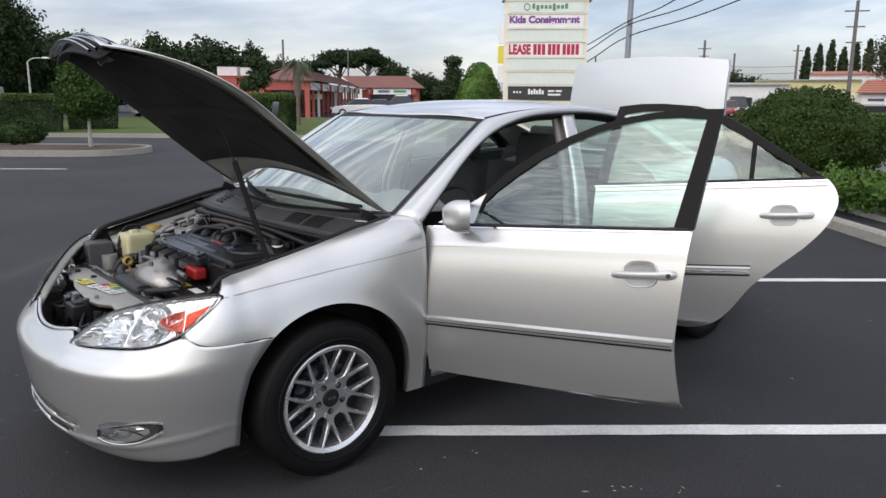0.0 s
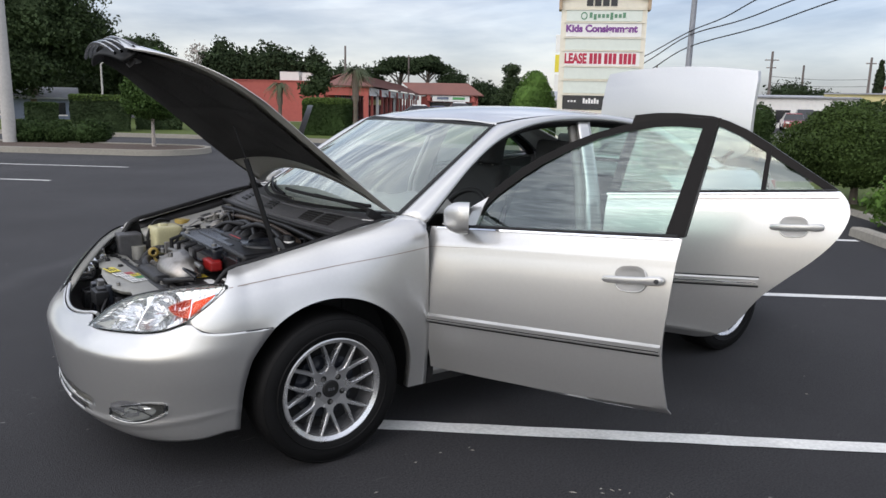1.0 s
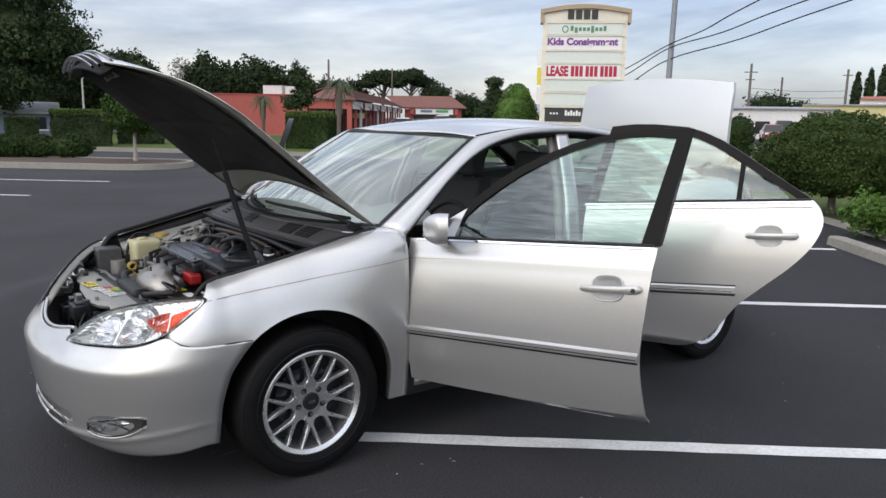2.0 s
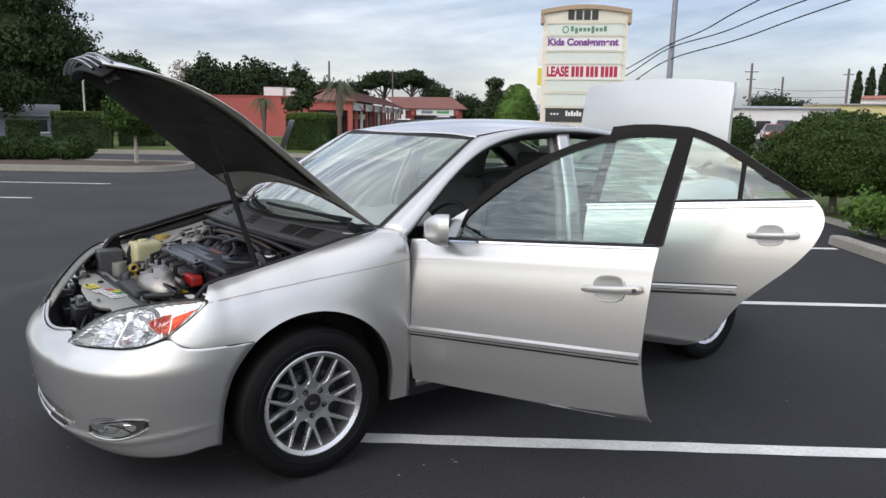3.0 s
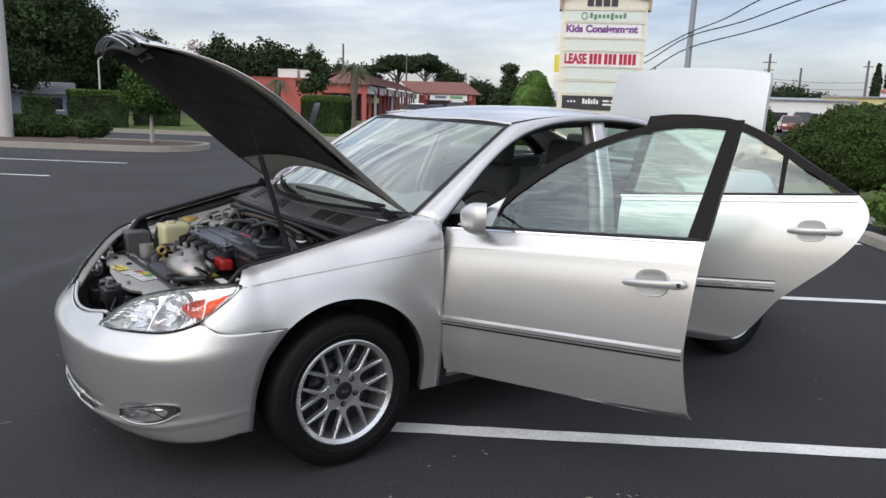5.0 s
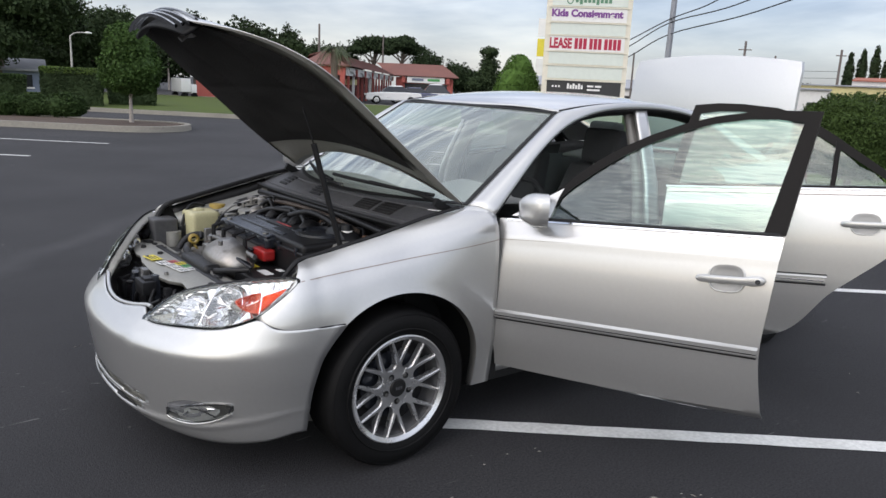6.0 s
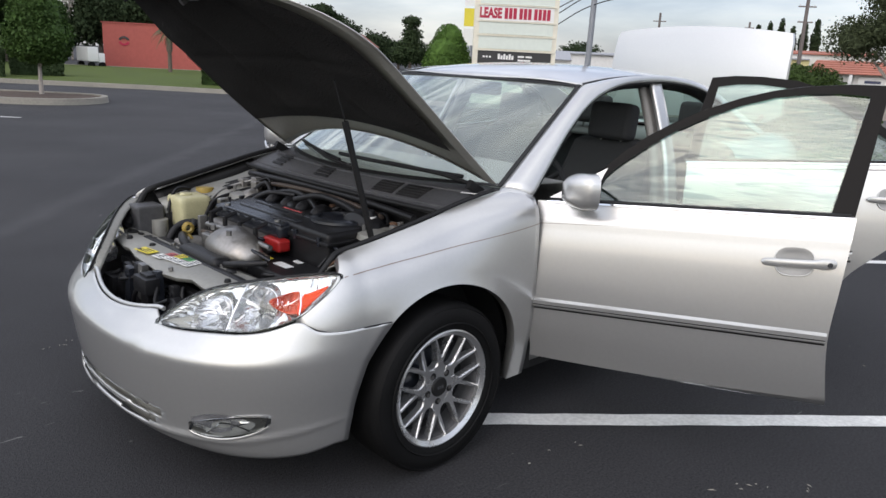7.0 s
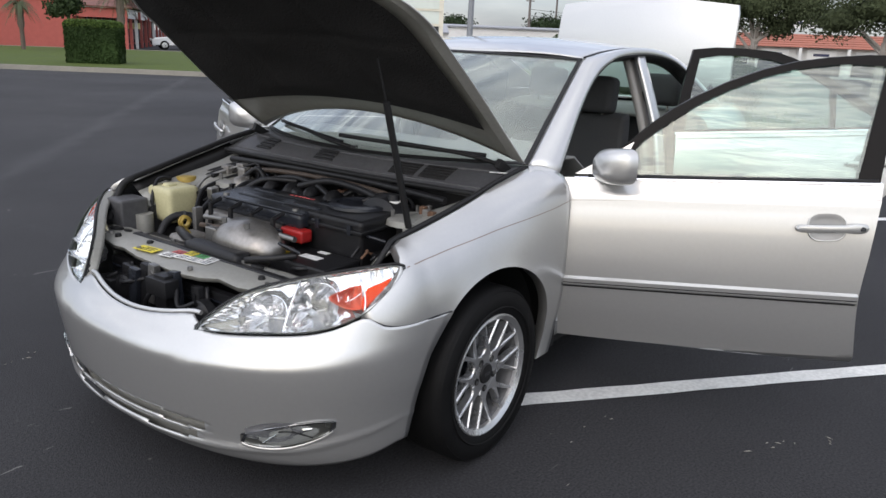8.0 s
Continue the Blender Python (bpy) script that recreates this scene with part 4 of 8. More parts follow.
def along(table, t):
    n = len(table) - 1
    f = min(n - 1e-6, max(0, t * n))
    return Vector([curve([(i, p[c]) for i, p in enumerate(table)], f) for c in range(3)])


def inner_line(t):
    """The windshield's side edge, then the roof's edge."""
    if t < .4:
        p = windshield_point(1, t / .4)
        return p
    k = (t - .4) / .6
    x = 1.016 + (2.25 - 1.016) * k
    return Vector((x, curve(RAIL_Y, x), curve(RAIL_Z, x)))


def pillar_rail(s):
    def fn(u, v):
        a = inner_line(min(1, u * 1.0))
        # match the opening by its x
        f = u * .86
        b = along(OPENING, f)
        p = a.lerp(b, v)
        out = .016 * math.sin(math.pi * v)
        return Vector((p.x - out * .3, s * (p.y + out * .8), p.z + out))
    ob = make("pillar_rail", *sheet(fn, 44, 8), PAINT, car, "silver windshield pillar and roof rail", thick=.004)

    def jamb(u, v):
        b = along(OPENING, u)
        return Vector((b.x + .012 * v, s * (b.y - .07 * v), b.z - .030 * v))
    make("door_jamb", *sheet(jamb, 44, 3), TRIM, car, "black door seal and inner pillar trim", thick=.012)
    return ob


for s in (LEFT, RIGHT):
    pillar_rail(s)
    tube("roof_moulding", [(x, s * (curve(RAIL_Y, x) + .002), curve(RAIL_Z, x) + .003) for x in (1.03, 1.2, 1.4, 1.6, 1.8, 2.0, 2.2)], .0055, TRIM, car)
    stripe_v, stripe_f = [], []
    for i in range(21):
        x = -.39 + .835 * i / 20
        z = .773 + .096 * i / 20
        stripe_v += [(x, s * (wing(x, z - .0014) + .0032), z - .0014), (x, s * (wing(x, z + .0014) + .0032), z + .0014)]
    stripe_f = [(2 * i, 2 * i + 2, 2 * i + 3, 2 * i + 1) for i in range(20)]
    make("pinstripe", stripe_v, stripe_f, PINSTRIPE, fender_left if s == LEFT else fender_right, "thin tan pinstripe")

# silver corner where fender and windshield pillar meet
for s in (LEFT, RIGHT):
    pillar_foot = [windshield_point(1, 0), Vector((.425, .745, .984)), Vector((.45, .780, .972)), Vector((.475, .803, .958))]
    wing_edge = [Vector((x, wing(x, curve(ZTOP, x) - d) - .002, curve(ZTOP, x) - d)) for x, d in ((.335, .004), (.385, .006), (.425, .014), (.444, .05))]

    def corner(u, v, s=s):
        k = min(2, int(v * 3))
        a, b = pillar_foot[k].lerp(pillar_foot[k + 1], v * 3 - k), wing_edge[k].lerp(wing_edge[k + 1], v * 3 - k)
        p = a.lerp(b, u)
        return Vector((p.x, s * p.y, p.z + .006 * math.sin(math.pi * u)))
    make("pillar_base", *sheet(corner, 8, 9), PAINT, car, thick=.004)

# centre pillar
for s in (LEFT, RIGHT):
    def bpillar(u, v):
        z = .30 + 1.10 * v
        w = curve([(.30, .815), (.8, .815), (1.0, .785), (1.2, .705), (1.41, .607)], z)
        lean = 1.50 + max(0, z - .95) * .20
        return Vector((lean + (.085 + .05 * max(0, 1 - v * 1.4)) * (u - .4), s * w, z))
    make("centre_pillar", *sheet(bpillar, 4, 22), PAINT, car, "silver centre door pillar", thick=.02)

    def btrim(u, v):
        p = bpillar(u, v)
        return Vector((p.x, p.y - s * .06, p.z))
    make("pillar_trim", *sheet(btrim, 4, 12), LINER, car, thick=.03)

# front door pillar, coloured black to stand for the shade inside the gap
for s in (LEFT, RIGHT):
    bm = bmesh.new()
    box(bm, .47, min(s * .60, s * .815), .25, .52, max(s * .60, s * .815), .94, bevel=.01)
    part("hinge_pillar", bm, TRIM, car)

# sills, floor and underbody
for s in (LEFT, RIGHT):
    def sill(u, v):
        x = .445 + 1.915 * u
        prof = ((.66, .33), (.745, .340), (.775, .322), (.775, .27), (.755, .24), (.66, .225))
        k = v * 5
        i = min(4, int(k))
        a, b = prof[i], prof[i + 1]
        return Vector((x, s * (a[0] + (b[0] - a[0]) * (k - i)), a[1] + (b[1] - a[1]) * (k - i)))
    make("sill", *sheet(sill, 8, 15), PAINT, car, "silver door sill")
bm = bmesh.new()
box(bm, -.62, -.44, .19, 3.5, .44, .26, bevel=.02)
box(bm, .42, -.74, .19, 2.32, .74, .27, bevel=.02)
part("underbody", bm, TRIM, car)

# rear quarter
for s in (LEFT, RIGHT):
    def quarter(s=s):
        xs = [2.10 + .235 * i / 6 for i in range(6)] + [2.335 + .03 * i / 3 for i in range(3)] + [WHEEL_X + ARCH * math.sin(math.pi / 2 * (i / 20 - 1)) for i in range(1, 40)] + [3.11, 3.2, 3.35, 3.5, 3.65, 3.75, 3.83]
        n, verts, faces = 14, [], []
        for x in xs:
            low = arch_z(x, WHEEL_X) if abs(x - WHEEL_X) < ARCH else .22
            if x < 2.33:
                low = .20 + (2.335 - x) * 3.6
            top = curve(ZTOP, x)
            for j in range(n + 1):
                z = low + (top - low) * (1 - (1 - j / n) ** 1.4)
                verts.append((x, s * side(x, z), z))
        k = n + 1
        for i in range(len(xs) - 1):
            for j in range(n):
                faces.append((i * k + j, (i + 1) * k + j, (i + 1) * k + j + 1, i * k + j + 1))
        return make("rear_quarter", verts, faces, PAINT, car, "silver rear quarter panel", thick=.004)
    quarter()

    def cpillar(u, v, s=s):
        a = Vector((2.25 + .72 * v, .565 + .035 * v, 1.372 - .262 * v))
        b = along(OPENING, .84 + .16 * v)
        if v > .6:
            b = b.lerp(Vector((2.62, .745, 1.115)), (v - .6) / .4)
        p = a.lerp(b, u)
        return Vector((p.x, s * (p.y + .015 * math.sin(math.pi * u)), p.z + .012 * math.sin(math.pi * u)))
    make("rear_pillar", *sheet(cpillar, 8, 14), PAINT, car, "silver rear roof pillar", thick=.004)
make("rear_window", *sheet(lambda u, v: Vector((2.215 + .70 * v + .035 * (2 * u - 1) ** 2, (2 * u - 1) * (.56 + .03 * v), 1.418 - .045 * (2 * u - 1) ** 2 * (1 - v) - .31 * v + .02 * math.sin(math.pi * v))), 16, 10), GLASS, car, "tinted rear window").visible_shadow = False
make("deck", *sheet(lambda u, v: Vector((2.90 + .16 * u, (2 * v - 1) * .70, 1.105)), 3, 10), PAINT, car, "silver deck below the rear window", thick=.01)
bm = bmesh.new()
box(bm, 3.55, -.52, .25, 3.83, .52, .80, bevel=.05)
part("rear_bumper", bm, PAINT, car, "silver rear bumper")
bm = bmesh.new()
box(bm, 3.0, -.66, .45, 3.62, .66, .50)
box(bm, 2.96, -.66, .45, 3.0, .66, 1.09)
part("trunk_liner", bm, TRIM, car)
for s in (LEFT, RIGHT):
    bm = bmesh.new()
    box(bm, 3.60, s * .30, .80, 3.80, s * .46, .99, bevel=.03)
    part("tail_lamp", bm, TAIL_RED, car)

# trunk lid, standing up
TRUNK_TOP, TRUNK_LOW = 1.742, 1.16


def trunk_point(u, v, depth=0.0):
    u1 = 2 * u - 1
    k = abs(u1)
    z = TRUNK_LOW + (TRUNK_TOP + .020 - .040 * u1 * u1 - TRUNK_LOW) * v
    corner = max(0, .14 - v) / .14
    half = .620 + .015 * (1 - v) - .10 * corner ** 2.5 - .012 * max(0, v - .9) * 10
    x = 3.20 - .035 * (1 - u1 * u1) - .03 * math.sin(math.pi * v * .8) - .08 * (1 - v) + depth
    return Vector((x, u1 * half, z))


trunk = make("trunk_lid", *slab(lambda u, v: trunk_point(u, v), 24, 20, lambda u, v: (.03, 0, 0)), PAINT, car, "raised silver trunk lid", sharp=40)
make("lid_rear_face", *slab(lambda u, v: Vector((3.185 + .30 * v, (2 * u - 1) * (.60 - .45 * v), 1.735 - .03 * (2 * u - 1) ** 2 - .10 * v)), 12, 6, lambda u, v: (0, 0, -.03)), PAINT, trunk)
for s in (LEFT, RIGHT):
    tube("trunk_hinge", [(2.96, s * .52, 1.02), (3.04, s * .52, 1.16), (3.14, s * .52, 1.22), (3.22, s * .52, 1.35)], .014, TRIM, car)

# ---- doors ----
FRONT_OUT = [(.055, .962), (.13, 1.035), (.205, 1.113), (.251, 1.162), (.32, 1.222), (.399, 1.277), (.50, 1.335), (.613, 1.386), (.72, 1.421), (.825, 1.442), (.95, 1.456), (1.058, 1.458), (1.036, 1.25), (1.010, 1.018)]
FRONT_IN = [(0.165, 0.966), (0.172, 1.0), (0.195, 1.055), (0.238, 1.104), (0.32, 1.178), (0.41, 1.25), (0.51, 1.312), (0.621, 1.366), (0.72, 1.401), (0.831, 1.424), (0.92, 1.43), (1.006, 1.426), (0.974, 1.22), (0.942, 1.018)]
REAR_OUT = [(.0, 1.040), (.03, 1.25), (.075, 1.448), (.18, 1.462), (.288, 1.464), (.464, 1.453), (.55, 1.430), (.638, 1.392), (.73, 1.338), (.825, 1.274), (.93, 1.200), (1.045, 1.120)]
REAR_IN = [(.05, 1.052), (.075, 1.24), (.105, 1.408), (.19, 1.424), (.288, 1.428), (.45, 1.416), (.53, 1.396), (.610, 1.362), (.70, 1.312), (.79, 1.252), (.88, 1.192), (.985, 1.118)]
REAR_END = [(.360, .470), (.372, .525), (.392, .565), (.432, .618), (.495, .668), (.548, .700), (.627, .752), (.718, .842), (.822, .952), (.909, 1.024), (.97, 1.055), (1.026, 1.068), (1.08, 1.056), (1.12, 1.026)]
FRONT_OUT = [(u, 1.0 + (z - 1.0) * (.955 if z > 1 else 1)) for u, z in FRONT_OUT]
FRONT_IN = [(u, 1.0 + (z - 1.0) * (.935 if z > 1.02 else 1)) for u, z in FRONT_IN]
REAR_OUT = [(u - .025 * min(1, max(0, u - .3) * 4), z - .016 * min(1, max(0, z - 1.13) * 6)) for u, z in REAR_OUT]
REAR_IN = [(u - .025 * min(1, max(0, u - .3) * 4), z - .018 * min(1, max(0, z - 1.13) * 6)) for u, z in REAR_IN]
FRONT_X, REAR_X = .45, 1.50


def glass_width(x, z, belt):
    """Half width of the side glass."""
    return side(x, min(z, belt)) - .03 - .38 * max(0, z - belt)


def build_door(front, s, angle):
    px = FRONT_X if front else REAR_X
    pivot = Vector((px, s * (.87 if front else .875), 0))
    move = Matrix.Translation(pivot) @ Matrix.Rotation(radians(s * angle), 4, "Z") @ Matrix.Translation(-pivot)
    length = 1.045 if front else 1.045
    low = .358 if front else .362

    def belt(u):
        return (.948 + .072 * u / 1.045) if front else (1.040 + .080 * u / 1.045)

    def body(p, q, inward=0.0):
        """p along the door, q from the low edge to the belt."""
        ub = 1.045
        foot = low - (.044 * (1 - p ** 2) if front else 0)
        roll = .034 * (.25 + .75 * p) if front else .040

        def up(top):
            return foot + roll * q / .0909 if q < .0909 else foot + roll + (top - foot - roll) * (q - .0909) / .9091
        z = up(belt(p * ub))
        if front:
            a = curve([(.37, -.014), (.45, -.020), (.6, -.024), (.8, -.03), (.95, -.036)], z)
            b = curve([(.34, 1.022), (.6, .988), (.8, .997), (1.02, 1.012)], z)
        else:
            a, b = .006, curve(REAR_END, z)
        u = a + (b - a) * p
        z = up(belt(u))
        x = px + u
        # shoulder crease under the glass
        w = side(x, min(z, belt(u))) if z < belt(u) - .04 else side(x, belt(u) - .04) - .35 * (z - belt(u) + .04)
        crease = belt(u) - .065
        if z < foot + roll:
            w -= .036 * (foot + roll - z) / roll
        w = min(w, .884) + .004 * math.exp(-((z - crease) / .018) ** 2)
        return Vector((x, s * (w - inward), z))
    name = "front_door" if front else "rear_door"
    opened = "wide open" if angle else "closed"
    door = make(name, *slab(lambda p, q: body(p, q), 26, 44, lambda p, q: (0, -s * (.010 + .045 * min(1, 9 * min(p, 1 - p))), 0)), PAINT, car, "%s silver %s with dark window frame" % (opened, name.replace("_", " ")), move=move, sharp=40)
    make("door_card", *slab(lambda p, q: body(.03 + .94 * p, .04 + .93 * q, .056), 12, 10, lambda p, q: (0, -s * (.018 + .04 * math.exp(-((q - .62) / .12) ** 2)), 0)), CARD, door, "grey inner door trim", move=move)

    def on_glass(u, z, out=0.0):
        return Vector((px + u, s * (glass_width(px + u, z, belt(u)) + out), z))
    o, n = (FRONT_OUT, FRONT_IN) if front else (REAR_OUT, REAR_IN)
    make("window_frame", *ring_frame([on_glass(u, z, .012) for u, z in o], [on_glass(u, z, .010) for u, z in n], (0, -s * .038, 0)), FRAME_FILM, door, "matt black window frame", move=move, sharp=30)
    # pane
    m = len(n)
    centre = on_glass(sum(p[0] for p in n) / m, sum(p[1] for p in n) / m)
    pane = make("pane", [on_glass(u, z - (.03 if i in (0, m - 1) else 0)) for i, (u, z) in enumerate(n)] + [centre], [(i, (i + 1) % m, m) for i in range(m)], GLASS, door, "closed window glass", move=move, sharp=80)
    pane.visible_shadow = False
    if not front:
        post = [(.700, 1.080), (.721, 1.080), (.728, 1.286), (.706, 1.298)]
        make("window_post", [on_glass(u, z, d) for d in (.012, -.02) for u, z in post], [(0, 1, 2, 3), (7, 6, 5, 4), (0, 4, 5, 1), (1, 5, 6, 2), (2, 6, 7, 3), (3, 7, 4, 0)], FRAME_FILM, door, move=move)
    # bright strip along the belt
    def strip(z0, z1, u0, u1, out, mat, nm, lab, n_u=16):
        v, f = [], []
        for i in range(n_u + 1):
            u = u0 + (u1 - u0) * i / n_u
            za, zb = z0(u), z1(u)
            x = px + u
            wa, wb = belt_skin(x, za, u), belt_skin(x, zb, u)
            v += [(x, s * wa, za), (x, s * (wa + out), za + (zb - za) * .2), (x, s * (wb + out), za + (zb - za) * .8), (x, s * wb, zb)]
        for i in range(n_u):
            for k in range(3):
                f.append((i * 4 + k, (i + 1) * 4 + k, (i + 1) * 4 + k + 1, i * 4 + k + 1))
        f += [(0, 1, 2, 3), tuple(n_u * 4 + k for k in (3, 2, 1, 0))]
        return make(nm, v, f, mat, door, lab, move=move)

    def belt_skin(x, z, u):
        b = belt(u)
        w = side(x, z) if z < b - .04 else side(x, b - .04) - .35 * (z - b + .04)
        return min(w, .884)
    end = 1.005 if front else 1.022
    sz = (lambda u: .867 + .100 * u / 1.045) if front else (lambda u: 1.012 + .082 * u / 1.045)
    strip(lambda u: sz(u) - .0014, lambda u: sz(u) + .0014, -.02 if front else .01, end, .0025, PINSTRIPE, "pinstripe", "thin tan pinstripe")
    strip(lambda u: belt(u) - .006, lambda u: belt(u) + .004, .0, end, .007, CHROME, "belt_strip", "bright belt strip")
    strip(lambda u: belt(u) + .004, lambda u: belt(u) + .013, .05, end - .01, .008, TRIM, "belt_seal", "")
    if front:
        mz = lambda u: .558 + .062 * u / 1.03
        strip(lambda u: mz(u) - .020, lambda u: mz(u) + .020, -.005, .982, .013, PAINT, "side_moulding", "silver side moulding with chrome line")
        strip(lambda u: mz(u) - .006, lambda u: mz(u) - .001, -.003, .980, .0150, TRIM, "moulding_line", "dark line along the moulding")
        strip(lambda u: mz(u) - .024, lambda u: mz(u) - .0195, -.003, .980, .004, TRIM, "moulding_groove", "")
    else:
        mz = lambda u: .636 + .069 * u
        strip(lambda u: mz(u) - .022, lambda u: mz(u) + .022, .01, .735, .013, PAINT, "side_moulding", "silver side moulding with chrome line")
        strip(lambda u: mz(u) - .006, lambda u: mz(u) + .001, .012, .725, .0155, CHROME, "moulding_line", "")
        strip(lambda u: mz(u) - .027, lambda u: mz(u) - .0215, .01, .735, .004, TRIM, "moulding_groove", "")
        strip(lambda u: mz(u) + .0215, lambda u: mz(u) + .0255, .01, .735, .004, TRIM, "moulding_groove", "")
    # handle in its cup
    hu, hz, slope = (.866, .860, .10) if front else (.866, .957, .075)
    hx = px + hu
    hw = belt_skin(hx, hz, hu)
    tilt = Matrix.Translation((hx, 0, hz)) @ Matrix.Rotation(-math.atan(slope), 4, "Y") @ Matrix.Translation((-hx, 0, -hz))
    cup_v = []
    for i in range(5):
        r = 1 - i * .14 if i < 4 else .0
        deep = (.003, .0, -.010, -.016, -.018)[i]
        for k in range(20):
            a = 2 * math.pi * k / 20
            dx = .058 * math.copysign(abs(math.cos(a)) ** .65, math.cos(a)) * r
            dz = .047 * math.copysign(abs(math.sin(a)) ** .8, math.sin(a)) * r
            cup_v.append((hx - .012 + dx, s * (belt_skin(hx + dx, hz + dz, hu + dx) + .0045 + deep * .15), hz + dz))
    cup_f = [(i * 20 + k, i * 20 + (k + 1) % 20, (i + 1) * 20 + (k + 1) % 20, (i + 1) * 20 + k) for i in range(4) for k in range(20)]
    # the cup is almost flat, so its grey stands for the recess's shade
    make("handle_cup", cup_v, cup_f, CUP, door, "nearly flat handle recess with shade painted in grey", move=move @ tilt)
    tube("cup_rim", [(move @ tilt) @ Vector(cup_v[k]) for k in (8, 9, 10, 11, 12, 13, 14, 15, 16, 17, 18, 19, 0, 1, 2)], .0028, PAINT, door, resolution=3)
    hv, hf = [], []
    for i in range(33):
        t = .5 - .5 * math.cos(math.pi * i / 32)
        x = hx - .110 + .220 * t
        bow = .016 + .016 * math.sin(math.pi * t) ** .4
        h = (.0125 + .004 * max(0, min(1, (t - .70) / .12))) * math.sqrt(max(0, 1 - (2 * t - 1) ** 14)) + .001
        for k in range(8):
            a = 2 * math.pi * k / 8
            hv.append((x, s * (hw + bow + .009 * math.cos(a)), hz + h * math.sin(a)))
    for i in range(32):
        for k in range(8):
            hf.append((i * 8 + k, i * 8 + (k + 1) % 8, (i + 1) * 8 + (k + 1) % 8, (i + 1) * 8 + k))
    hf += [tuple(range(8)), tuple(32 * 8 + k for k in range(8))]
    handle = make("handle", hv, hf, PAINT, door, "silver pull handle", move=move @ tilt)
    if front and s == LEFT:
        bm = bmesh.new()
        rod(bm, (hx + .090, s * (hw + .024), hz), (hx + .090, s * (hw + .0375), hz), .0085, sides=16)
        part("key_lock", bm, CHROME_DARK, door, "round key lock", move=move @ tilt)
    if front:
        # corner sail and mirror
        sail = [(.0, .957), (.166, .969), (.187, 1.055), (.20, 1.088)]
        make("mirror_sail", [on_glass(u, z, d) for d in (.016, -.015) for u, z in sail], [(0, 1, 2, 3), (7, 6, 5, 4), (0, 4, 5, 1), (1, 5, 6, 2), (2, 6, 7, 3), (3, 7, 4, 0)], PAINT, door, "silver mirror mount", move=move)
        c = on_glass(.088, 1.004)
        toe = move @ Matrix.Translation(c) @ Matrix.Rotation(radians(-s * 28), 4, "Z")

        def oval(k, n, ry, rz):
            a = 2 * math.pi * k / n
            return ry * math.copysign(abs(math.cos(a)) ** .50, math.cos(a)), rz * math.copysign(abs(math.sin(a)) ** .58, math.sin(a))
        mv, mf = [], []
        n_a, n_r = 28, 10
        for i in range(n_r):
            t = i / (n_r - 1)
            r = math.sin(math.pi / 2 * min(1, .10 + t * 1.4)) ** .45
            depth = -.076 + .106 * t
            for k in range(n_a):
                yy, zz = oval(k, n_a, .104 * r, .066 * r)
                mv.append((depth + .025 * (yy / .09) ** 2 * (1 - t), s * (.122 + yy), .004 + zz + .10 * yy))
        for i in range(n_r - 1):
            for k in range(n_a):
                mf.append((i * n_a + k, i * n_a + (k + 1) % n_a, (i + 1) * n_a + (k + 1) % n_a, (i + 1) * n_a + k))
        mf.append(tuple(range(n_a)))
        make("door_mirror", mv, mf, PAINT, door, "silver door mirror shell", move=toe, sharp=50)
        gv = [oval(k, 28, .096, .062) for k in range(28)]
        make("mirror_backing", [(.024, s * (.122 + y), .004 + z + .10 * y) for y, z in gv], [tuple(range(28))], TRIM, door, move=toe)
        make("mirror_glass", [(.027, s * (.122 + y * .9), .004 + z * .88 + .09 * y) for y, z in gv], [tuple(range(28))], MIRROR, door, "mirror glass", move=toe)
        bm = bmesh.new()
        box(bm, -.035, min(0, s * .09), -.065, .02, max(0, s * .09), -.03, bevel=.008)
        part("mirror_arm", bm, PAINT, door, move=toe)
    return door


# body silver darkened to paint the shade of the handle recess
CUP = material("handle_cup_shade", (0.30, 0.30, 0.295), rough=0.4, metal=0.6, vary=0.05)
build_door(True, LEFT, 68.5)
build_door(False, LEFT, 62)
build_door(True, RIGHT, 62)
build_door(False, RIGHT, 0)

